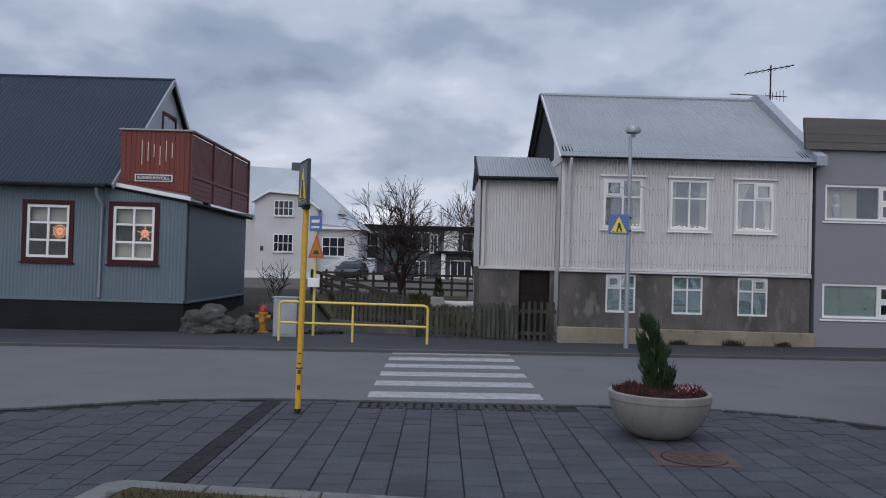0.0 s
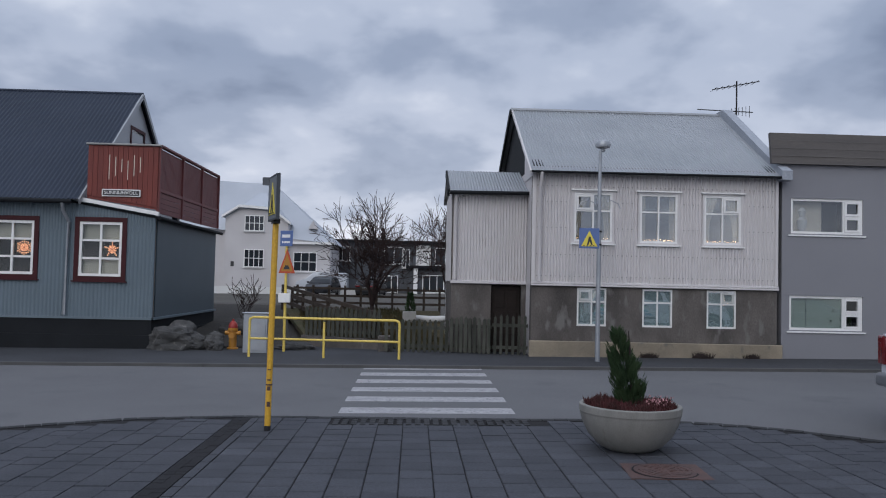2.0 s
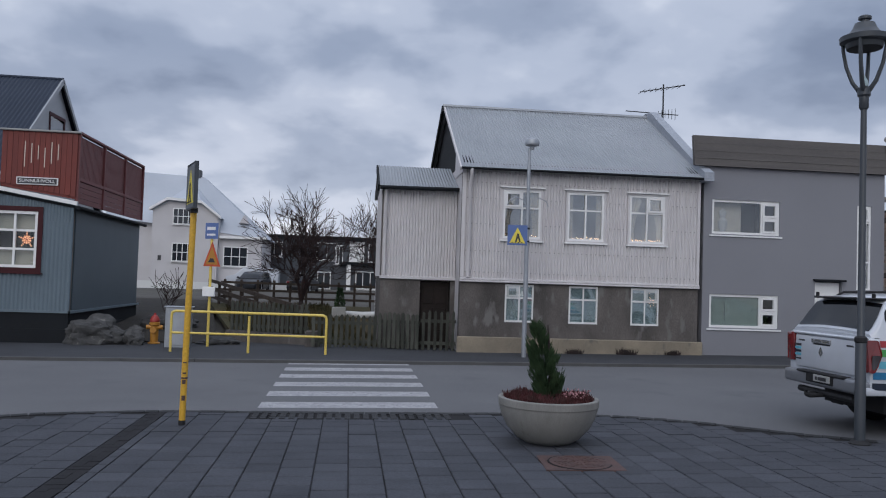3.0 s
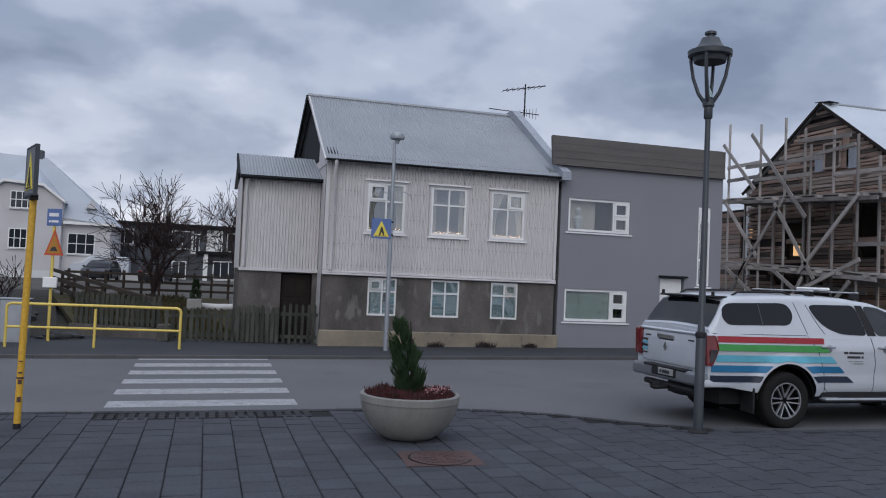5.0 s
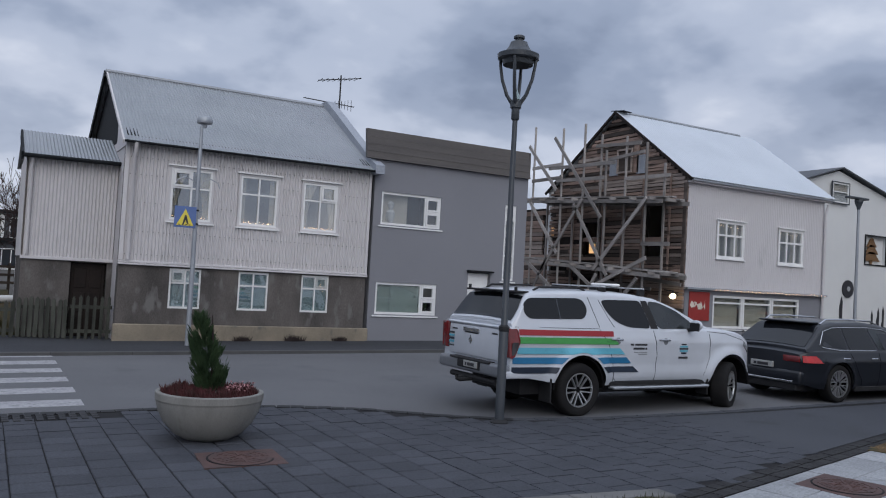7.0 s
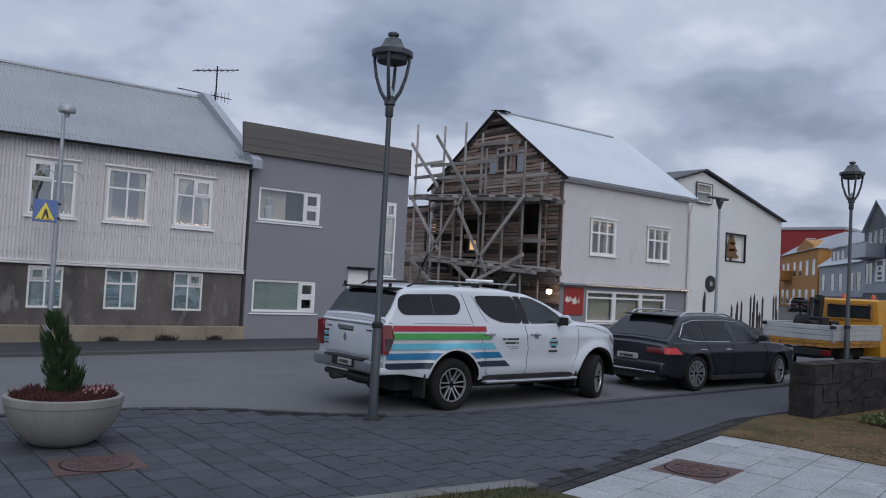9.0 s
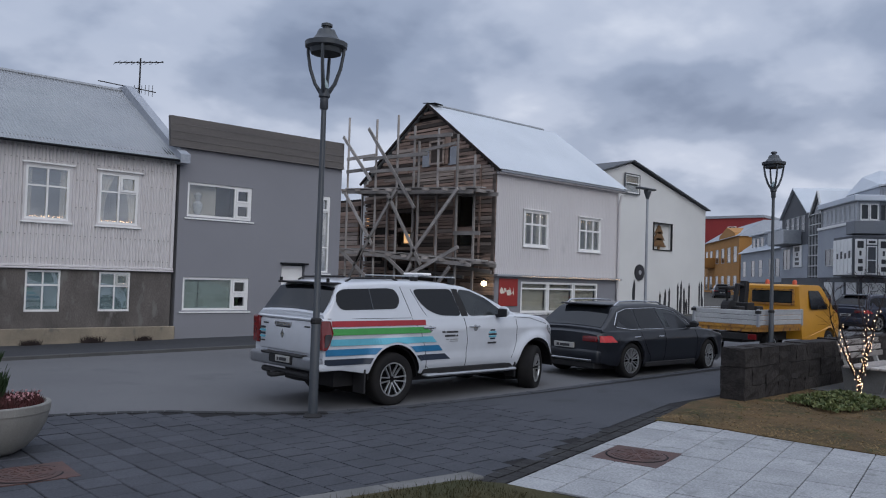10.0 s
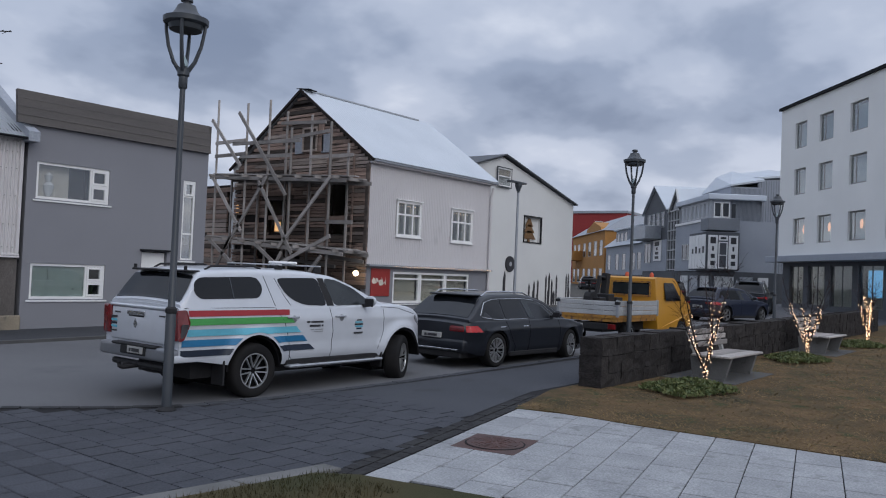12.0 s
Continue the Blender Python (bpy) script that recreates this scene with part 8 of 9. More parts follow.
bare_tree((-1.5, 29.0, 0.6), 5, 1.5, 0.06, 4, 3, "dark bare garden tree with an open twiggy crown", kids=(2, 4), spread=0.36)
bare_tree((1.45, 31.5, 0.68), 4, 1.55, 0.055, 4, 5, "dark bare garden tree with an open twiggy crown", kids=(2, 4), spread=0.36)
bare_tree((-5.3, 25.5, 0.1), 3, 0.8, 0.015, 2, 15, "young bare shrub beside the path", "bare_shrub", spread=0.25)

# ---- lava-stone wall, benches and lit saplings on the lawn ----
wall = thing("lava_wall", (20.0, 6.27, gz(20)), "low wall of rough dark lava-stone blocks", "wall", site=True)
rnd = random.Random(2)
for course in range(3):
    x = 12.35 + (course % 2) * 0.25 - 0.0
    if course % 2:
        part("stone", hexa(bm_new(), [(12.35, 6.06, gz(12.4) - 0.05 + 0.29 * course), (12.58, 6.06, gz(12.4) - 0.05 + 0.29 * course), (12.58, 6.47, gz(12.4) - 0.05 + 0.29 * course), (12.35, 6.47, gz(12.4) - 0.05 + 0.29 * course), (12.35, 6.06, gz(12.4) + 0.23 + 0.29 * course), (12.58, 6.06, gz(12.4) + 0.23 + 0.29 * course), (12.58, 6.47, gz(12.4) + 0.23 + 0.29 * course), (12.35, 6.47, gz(12.4) + 0.23 + 0.29 * course)]), "lava_stone", wall)
    while x < 35:
        n = min(35.0, x + rnd.uniform(0.4, 0.75))
        z0 = gz(x) - 0.05 + course * 0.29
        bm = bevelled(x + 0.002, n - 0.002, 6.06 + rnd.uniform(-0.007, 0.007), 6.47 + rnd.uniform(-0.007, 0.007), z0 + 0.001, z0 + 0.289 + (rnd.uniform(-0.01, 0.015) if course == 2 else 0), 0.007)
        bmesh.ops.subdivide_edges(bm, edges=[e for e in bm.edges if e.calc_length() > 0.2], cuts=2, use_grid_fill=True)
        for v in bm.verts:
            v.co += Vector((rnd.uniform(-0.008, 0.008), rnd.uniform(-0.016, 0.016), rnd.uniform(-0.01, 0.01)))
        part("stone", bm, "lava_stone", wall)
        x = n


def bench(place):
    t = thing("bench", place, "concrete bench with pale wooden slats beside the lava wall", "bench", "benches on the lawn")
    for x in (0.15, 1.55):
        part("end", hexa(bm_new(), [(x, -0.34, 0), (x + 0.09, -0.34, 0), (x + 0.09, 0.24, 0), (x, 0.24, 0), (x, -0.46, 0.42), (x + 0.09, -0.46, 0.42), (x + 0.09, 0.3, 0.42), (x, 0.3, 0.42)]), "bed_kerb", t, "slanted concrete bench end")
        part("back_post", beam(bm_new(), (x + 0.045, 0.2, 0.4), (x + 0.045, 0.36, 0.86), 0.08, 0.06), "kerb_stone", t)
    for k in range(5):
        y = -0.5 + k * 0.145
        part("seat_slat", bevelled(-0.05, 1.85, y, y + 0.12, 0.42, 0.46, 0.008), "scaffold_wood", t, "weathered pale slat")
    for k in range(3):
        z = 0.56 + k * 0.115
        y = 0.2 + (z - 0.4) * 0.33
        part("back_slat", bevelled(-0.05, 1.85, y - 0.05, y - 0.02, z, z + 0.095, 0.008), "scaffold_wood", t)
    return t


for x0 in (14.7, 22.1):
    setting("bench_pad", slab(bm_new(), [(x0, 4.7), (x0 + 2.3, 4.7), (x0 + 2.3, 6.05), (x0, 6.05)], -0.05, 0.024), "kerb_dark", "dark paved pad under the bench", "paving")
b1 = bench((14.9, 5.35, gz(15) + 0.015))
copy_thing(b1, pose(22.3, 5.4, gz(22.5) + 0.015))


def ivy_patch(cx, cy, rx, ry, n, seed):
    rnd = random.Random(seed)
    t = thing("ground_cover", (cx, cy, gz(cx) + 0.015), "low patch of green ivy around a sapling", "ground cover", "ivy patches")
    bm = bm_new()
    for i in range(n):
        a, r = rnd.uniform(0, 6.283), math.sqrt(rnd.random())
        edge = 1 + 0.18 * math.sin(a * 4 + seed)
        x, y = rx * r * edge * math.cos(a), ry * r * edge * math.sin(a)
        z = 0.03 + 0.13 * (1 - r * r) * rnd.uniform(0.4, 1.1)
        d = Vector((rnd.uniform(-1, 1), rnd.uniform(-1, 1), rnd.uniform(0.2, 0.9)))
        blade(bm, (x, y, z), d, rnd.uniform(0.022, 0.035), rnd.uniform(0.05, 0.085), rnd)
    part("leaves", bm, "ivy", t)["kind"] = "stuff"


def lit_sapling(x, y, seed, bulb):
    """A slender sapling: a short stem, a few rising limbs with thin twigs, and a light chain wound along them."""
    rnd = random.Random(seed)
    t = thing("lit_sapling", (x, y, gz(x)), "bare sapling wound with warm fairy lights", "tree", "saplings on the lawn")
    fork = Vector((0.02, 0.0, 0.42))
    part("trunk", tube(bm_new(), [(0, 0, -0.08), (0.015, 0.01, 0.2), fork], [0.034, 0.028, 0.024], 8), "bark", t)
    twigs, chain = bm_new(), []
    chain += [Vector((0.036 * math.cos(i * 1.7), 0.036 * math.sin(i * 1.7), 0.05 + i * 0.02)) for i in range(18)]
    for k in range(5):
        a = 6.283 * k / 5 + rnd.uniform(-0.5, 0.5)
        p, d = fork - Vector((0, 0, rnd.uniform(0, 0.12))), Vector((0.42 * math.cos(a), 0.42 * math.sin(a), 1)).normalized()
        path = [p.copy()]
        for i in range(8):
            d = (d + Vector((rnd.uniform(-0.2, 0.2), rnd.uniform(-0.2, 0.2), rnd.uniform(0.0, 0.16)))).normalized()
            p = p + d * rnd.uniform(0.16, 0.22)
            path.append(p.copy())
        part("limb", tube(bm_new(), path, [0.018 - 0.0017 * i for i in range(9)], 6), "bark", t)
        for i in range(2, 9):
            for _ in range(3):
                a2 = rnd.uniform(0, 6.283)
                grow(twigs, path[i], Vector((0.8 * math.cos(a2), 0.8 * math.sin(a2), 0.7)).normalized(), rnd.uniform(0.12, 0.3), 0.004, 1, rnd, None, 0.0022, (1, 2))
        reach = rnd.randint(4, 6)
        for p0, p1 in zip(path[:reach], path[1:reach + 1]):
            for j in range(5):
                a2 = rnd.uniform(0, 6.283)
                chain.append(p0.lerp(p1, j / 5) + Vector((0.035 * math.cos(a2), 0.035 * math.sin(a2), rnd.uniform(-0.03, 0.03))))
    part("twig_growth", twigs, "twig", t, "fine bare twigs")["kind"] = "stuff"
    lb = bm_new()
    for c in chain:
        bmesh.ops.create_icosphere(lb, subdivisions=1, radius=bulb * rnd.uniform(0.7, 1.2), matrix=Matrix.Translation(c))
    part("fairy_lights", lb, "fairy", t, "warm white fairy lights")["kind"] = "stuff"


for k, (x, y) in enumerate(((13.75, 4.88), (20.6, 5.0), (26.6, 4.85))):
    ivy_patch(x - 0.4, y + 0.1, 0.95, 0.6, 2600, k)
    lit_sapling(x, y, 50 + k, 0.0068 + 0.0018 * k)

# ---- houses behind the garden ----
def far_window(parent, x, y, z, w, h, cols=2, rows=2, turn=0.0, paint="white_paint"):
    """A small distant window: frame, bars and one pane each cell."""
    window(parent, x, y - 0.06 if turn == 0 else y, z, w, h, tuple((i + 1) / cols for i in range(cols - 1)), tuple((i + 1) / rows for i in range(rows - 1)), 0.07, 0.05, paint, sill=paint, turn=turn, proud=0.03, glass="far_glass")


VY = 64.0
villa = thing("white_villa", (-11, VY, 0.6), "white rendered villa with a pale half-hipped roof", "house", site=True)
part("wall", box(bm_new(), -18.5, -15.1, VY + 1.2, VY + 9, 0.2, 6.0), "house_white", villa, "white rendered wall")
part("gable_wall", prism(bm_new(), [(-15.07, 0.2), (-10.1, 0.2), (-10.1, 6.2), (-11.45, 7.1), (-13.92, 7.25), (-15.07, 6.55)], VY, VY + 8), "house_white", villa)
part("wing_wall", box(bm_new(), -10.1, -6.75, VY + 0.5, VY + 8, 0.2, 5.0), "house_white", villa)
part("roof", hexa(bm_new(), [(-18.9, VY + 0.9, 5.95), (-6.3, VY + 0.2, 4.6), (-6.3, VY + 9.5, 4.6), (-18.9, VY + 9.5, 5.95), (-18.9, VY + 4, 10.0), (-12.0, VY + 4, 9.7), (-12.0, VY + 5, 9.7), (-18.9, VY + 5, 10.0)]), "roof_tin", villa, "pale grey metal roof")
part("gable_roof", hexa(bm_new(), [(-15.3, VY + 0.06, 6.55), (-9.9, VY + 0.06, 6.1), (-9.9, VY + 4, 6.1), (-15.3, VY + 4, 6.55), (-13.95, VY + 0.06, 7.38), (-11.4, VY + 0.06, 7.22), (-12.5, VY + 3, 8.85), (-13.0, VY + 3, 8.9)]), "roof_tin", villa)
for (x0, z0), (x1, z1) in (((-15.3, 6.5), (-13.95, 7.36)), ((-13.95, 7.36), (-11.4, 7.2)), ((-11.4, 7.2), (-9.9, 6.05))):
    part("verge_board", prism(bm_new(), [(x0, z0), (x1, z1), (x1, z1 + 0.2), (x0, z0 + 0.2)], VY - 0.35, VY + 0.04), "white_paint", villa)
part("eaves_board", box(bm_new(), -10.0, -6.4, VY + 0.1, VY + 0.5, 4.55, 4.75), "white_paint", villa)
part("dormer", prism(bm_new(), [(-8.6, 5.85), (-7.85, 5.8), (-8.25, 6.5)], VY + 0.75, VY + 2.6), "house_white", villa, "small triangular dormer")
part("chimney", bevelled(-13.0, -12.3, VY + 3.9, VY + 4.6, 9.2, 10.3, 0.03), "slate_dark", villa)
far_window(villa, -13.55, VY, 5.5, 1.56, 1.25, 4, 2)
far_window(villa, -13.53, VY, 2.62, 1.59, 1.44, 4, 2)
far_window(villa, -9.7, VY + 0.5, 2.37, 1.88, 1.56, 3, 2)
part("house_plaque", box(bm_new(), -14.56, -14.31, VY - 0.03, VY - 0.005, 2.67, 3.06), "ink", villa)
part("snow_wall", box(bm_new(), -17, -3.7, VY - 1.6, VY - 1.35, 0.2, 1.1), "wall_white", villa, "low white boundary wall")

# moves a whole house farther off, and larger
def set_back(ob, k, eye=(0.0, -0.17, 1.9)):
    e = Matrix.Translation(eye)
    ob.matrix_basis = e @ Matrix.Scale(k, 4) @ e.inverted() @ ob.matrix_basis


DY = 60.0
dark = thing("grey_terrace_house", (-1.5, DY, 0.7), "dark grey flat-roofed terrace with white window frames", "house", site=True)
part("wall", box(bm_new(), -6.5, 4.5, DY, DY + 9, 0.4, 4.6), "slate_dark", dark, "dark grey rendered wall")
part("roof", box(bm_new(), -6.7, 4.8, DY - 0.4, DY + 9.2, 4.6, 4.82), "charcoal", dark)
part("wing", box(bm_new(), -0.4, 4.6, DY - 1.6, DY, 0.4, 2.75), "slate_dark", dark)
part("wing_roof", box(bm_new(), -0.6, 4.9, DY - 2.1, DY, 2.75, 2.95), "charcoal", dark)
part("white_panel", box(bm_new(), 0.1, 1.2, DY - 0.06, DY, 2.95, 4.5), "white_paint", dark)
part("porch_post", box(bm_new(), -0.05, 0.25, DY - 2.0, DY - 1.7, 0.6, 2.75), "white_paint", dark)
for x, z, w, h in ((-6.0, 3.2, 1.2, 1.1), (-2.3, 3.05, 1.5, 1.3), (-0.95, 2.8, 0.6, 1.4), (1.5, 3.0, 1.6, 1.35), (-2.2, 0.9, 1.0, 1.3), (3.5, 3.0, 0.9, 1.35)):
    far_window(dark, x, DY, z, w, h, 2, 1)
far_window(dark, 0.6, DY - 1.6, 1.0, 1.6, 1.3, 3, 1)
far_window(dark, 3.2, DY - 1.6, 1.0, 0.8, 1.5, 1, 1)
set_back(dark, 1.22)
van = thing("van", (-7.9, 44.5, 0.72), "white delivery van parked before the villa", "van")
rounded(part("body", hull([(0, 0.3), (0, 1.75), (0.15, 1.85), (2.7, 1.85), (3.3, 1.25), (4.0, 1.05), (4.1, 0.3)], lambda x, z: 0.88 - 0.08 * max(0, z - 1.1)), "car_white", van), 0.06)
part("side_window", flank([(2.2, 1.2), (2.2, 1.7), (2.62, 1.7), (3.1, 1.2)], lambda x, z: 0.88 - 0.08 * max(0, z - 1.1)), "glass_car", van)
for x in (0.8, 3.2):
    wheel(van, x, -0.78, 0.32, -1, 0.2, 4)
    wheel(van, x, 0.78, 0.32, 1, 0.2, 4)
van.matrix_basis = pose(-5.3, 64.5, 0.66, 0, 0, 180) @ Matrix.Diagonal((1, 1, 0.9, 1))
road_car("offroad_car", (-6.4, 61.5, 0.6), -98.0, "dark off-roader parked before the villa", "car_dark", 4.3, 1.42, 0.88, tall=True, rails=False)
road_car("hatchback", (-3.7, 60.5, 0.55), 78.0, "dark hatchback with lit tail lights beyond the garden", "car_dark", 4.1, 1.45, 0.95, hatch=True, rails=False)

# ---- the end of the street ----
# white apartment block, seen along its front
APX, APY, APA = 56.8, 16.0, 221.3
ap = thing("apartment_block", (APX, APY, 0.4), "white four-storey apartment block over a dark shop floor", "apartment block", rz=APA)
AT = 13.35
apw = [(a, a + b, z, z + 1.68) for a, b in ((1.95, 1.5), (5.0, 1.6), (8.4, 1.75), (12.0, 1.75)) for z in (4.25, 7.45, 10.45)]
part("upper_wall", wall_bm(0, 22, 3.5, AT, 0.35, apw), "apartment_white", ap, "white rendered wall")
part("shop_wall", wall_bm(0, 22, -0.3, 3.1, 0.3, [(1.0, 2.8, 0.4, 2.9), (3.4, 5.4, 0.4, 2.9), (6.0, 8.4, 0.4, 2.9), (9.0, 11.4, 0.4, 2.9), (12.2, 15, 0.4, 2.9)], 0.35), "slate_dark", ap, "dark shop front")
part("shop_canopy", bevelled(-0.4, 22, -0.7, 0.4, 3.1, 3.5, 0.03), "slate_grey", ap, "grey projecting canopy")
part("roof", box(bm_new(), -0.15, 22, -0.15, 10, AT, AT + 0.18), "charcoal", ap)
part("side_wall", box(bm_new(), 0, 0.3, 0.66, 10, -0.3, AT), "apartment_white", ap)
part("back_wall", box(bm_new(), 0, 22, 9.7, 10, -0.3, AT), "apartment_white", ap)
for i, (a, b, c, d) in enumerate(apw):
    w = window(ap, a, 0.12, c, b - a, d - c, (0.3,), (), 0.09, 0.08, "kerb_stone", sill="kerb_stone", proud=0.0, label="window with a narrow opening light")
    part("curtain", box(bm_new(), a + 0.1, b - 0.1, 0.4, 0.42, c + 0.1, d - 0.1), "blind", w)
    if c < 5:
        part("window_star", prism(bm_new(), [(a + 0.95 + 0.17 * math.cos(k * 1.0472) , c + 0.95 + 0.3 * math.sin(k * 1.0472)) for k in range(6)], 0.25, 0.27), "star_glow", w, "glowing window ornament")
for x0, x1 in ((1.0, 2.8), (3.4, 5.4), (6.0, 8.4), (9.0, 11.4), (12.2, 15)):
    window(ap, x0, 0.45, 0.4, x1 - x0, 2.5, (0.5,), (), 0.07, 0.06, "lamp_grey", sill=None, proud=0.0, glass="glass_dim")
part("screen", bevelled(9.4, 10.7, 0.7, 0.74, 1.1, 2.6, 0.01), "screen", ap, "glowing blue shop screen")
part("shop_lamp", lathe(bm_new(), [(0.03, 1.5), (0.14, 1.6), (0.14, 1.8), (0.03, 1.9)], 12, (2.2, 1.0, 0)), "bulb", ap)

# the row at the corner of the side street: x runs along the near front, y away up the side street
ROW_AT, ROW_TURN = (61.4, 22.6, 0.3), -51.0


def row_thing(name, u, v, label):
    m = pose(*ROW_AT, 0, 0, ROW_TURN) @ pose(u, v, 0)
    ob = thing(name, tuple(m.translation), label, "building", rz=ROW_TURN)
    return ob


def street_face(ob, v, z, w, h, cols=1, rows=2, u=-0.02, glass="far_glass"):
    """A window in a wall that looks onto the side street."""
    window(ob, u, v + w, z, w, h, tuple((i + 1) / cols for i in range(cols - 1)), tuple((i + 1) / rows for i in range(rows - 1)), 0.06, 0.06, "alu", sill=None, turn=-90, proud=0.02, glass=glass)


def slant_roof(bm, u0, u1, v0, v1, zr, ze):
    """A ridge along u between two eaves."""
    vm = (v0 + v1) / 2
    for a, c in ((v0, vm), (v1, vm)):
        hexa(bm, [(u0, a, ze), (u1, a, ze), (u1, c, zr), (u0, c, zr), (u0, a, ze + 0.12), (u1, a, ze + 0.12), (u1, c, zr + 0.12), (u0, c, zr + 0.12)])
    return bm


# metal-clad corner tower
ta = row_thing("corner_building", 2.5, 2.0, "tall slate-grey metal-clad corner building with a pale hipped roof")
part("wall", box(bm_new(), 0, 2.5, 0, 7, 2.6, 9.4), "slate_grey", ta, "ribbed slate-grey metal wall")
part("side_wing", box(bm_new(), 2.52, 6.2, 1.0, 8, 2.6, 10.2), "slate_grey", ta)
part("shop_wall", box(bm_new(), 0, 6.2, 0.25, 7, -0.3, 2.6), "slate_dark", ta, "dark shop floor")
for k in range(24):
    part("seam", box(bm_new(), 0.05 + k * 0.1, 0.075 + k * 0.1, -0.025, 0, 2.7, 9.3), "slate_mid", ta)
for k in range(18):
    part("seam", box(bm_new(), 2.6 + k * 0.2, 2.63 + k * 0.2, 0.97, 1.0, 2.7, 10.1), "slate_mid", ta)
part("roof", hexa(bm_new(), [(-0.1, -0.15, 9.4), (2.6, -0.15, 9.9), (2.6, 7, 9.9), (-0.1, 7, 9.4), (-0.1, -0.15, 9.55), (2.6, -0.15, 10.05), (2.6, 7, 11.6), (1.2, 7, 11.0)]), "tin_snow", ta, "pale metal roof")
part("side_roof", hexa(bm_new(), [(2.5, 0.9, 10.2), (6.3, 0.9, 10.6), (6.3, 8, 10.6), (2.5, 8, 10.2), (2.5, 0.9, 10.35), (6.3, 0.9, 10.75), (6.3, 8, 12.0), (2.5, 8, 11.4)]), "tin_snow", ta)
far_window(ta, 0.85, 0.03, 3.85, 0.75, 1.15, 2, 2)
part("slot_window", box(bm_new(), 0.1, 0.4, -0.03, 0.0, 6.9, 8.0), "far_glass", ta)
# shop house with bay, balcony box and glazed attic
na = row_thing("shop_building", 0.0, 0.0, "slate-grey shop building with a glazed attic and white shop panels")
part("wall", box(bm_new(), 0.6, 6, 1.0, 10.0, 2.6, 6.6), "slate_grey", na)
part("shop_wall", box(bm_new(), 0.7, 6, 0.7, 13.5, -0.3, 2.6), "slate_dark", na, "dark shop floor with pale scribbled panels")
part("attic_wall", box(bm_new(), 0.95, 5.0, 2.0, 10.0, 6.6, 8.3), "galvanised", na, "pale panelled attic")
part("attic_roof", bevelled(0.6, 5.2, 1.6, 10.3, 8.3, 8.75, 0.05), "roof_pale", na, "pale projecting attic roof")
part("attic_band", box(bm_new(), 0.5, 1.0, 2.0, 10.0, 6.55, 6.75), "white_paint", na)
for k in range(7):
    street_face(na, 2.6 + k * 1.05, 6.95, 0.85, 1.15, 1, 1, 0.94)
for u in (1.15, 1.8):
    far_window(na, u, 1.98, 6.9, 0.6, 1.2, 1, 1)
part("balcony", bevelled(0.15, 2.6, 0.2, 2.0, 5.75, 6.7, 0.03), "slate_mid", na, "grey boxed balcony")
bay = part("bay", bevelled(0.0, 2.55, 0.0, 4.2, 2.65, 5.6, 0.03), "slate_dark", na, "projecting shop bay")
for x0, x1 in ((0.12, 0.85), (1.7, 2.42)):
    part("white_panel", bevelled(x0, x1, -0.05, 0.0, 2.75, 5.35, 0.01), "white_paint", bay, "white shop panel with dark marks")
    for k, (w, h) in enumerate(((0.42, 0.5), (0.14, 0.36), (0.3, 0.32), (0.34, 0.34))):
        part("panel_mark", bevelled((x0 + x1) / 2 - w / 2, (x0 + x1) / 2 + w / 2, -0.065, -0.05, 4.7 - k * 0.56, 4.7 - k * 0.56 + h, 0.02), "ink", bay)
part("white_panel", bevelled(0.92, 1.62, -0.05, 0.0, 4.95, 5.35, 0.01), "white_paint", bay)
part("panel_mark", bevelled(1.05, 1.5, -0.065, -0.05, 5.05, 5.22, 0.01), "ink", bay)
window(na, 0.92, -0.01, 2.8, 0.7, 2.05, (), (0.5,), 0.08, 0.06, "white_paint", sill=None, proud=0.05, glass="far_glass")
for k in range(5):
    part("white_panel", bevelled(-0.06, -0.002, 0.15 + k * 0.8, 0.88 + k * 0.8, 2.75, 5.4, 0.01), "white_paint", bay)
for k in range(4):
    part("panel_mark", bevelled(-0.075, -0.06, 0.35 + k * 0.85, 0.75 + k * 0.85, 3.95, 4.5 - 0.15 * (k % 2), 0.01), "ink", bay)
street_face(na, 5.8, 3.5, 2.2, 1.4, 2, 1, 0.58)
for k, (x, w) in enumerate(((0.9, 1.5), (2.9, 1.0), (4.3, 0.8))):
    part("shop_panel", bevelled(x, x + w, 0.6, 0.7, 0.3, 2.2, 0.01), "wall_white" if k != 1 else "galvanised", na, "pale scribbled shutter")
for k in range(3):
    part("shop_panel", bevelled(0.62, 0.69, 1.2 + k * 2.6, 3.2 + k * 2.6, 0.3, 2.2, 0.01), "wall_white" if k != 1 else "galvanised", na)
rnd = random.Random(31)
for k in range(26):
    x, z = rnd.uniform(0.9, 3.8), rnd.uniform(0.5, 2.0)
    part("scribble", tube(bm_new(), [(x, 0.58, z), (x + rnd.uniform(-.2, .2), 0.58, z + 0.2), (x + rnd.uniform(-.3, .3), 0.58, z + rnd.uniform(-.2, .3))], 0.025, 4), "slate_dark", na)
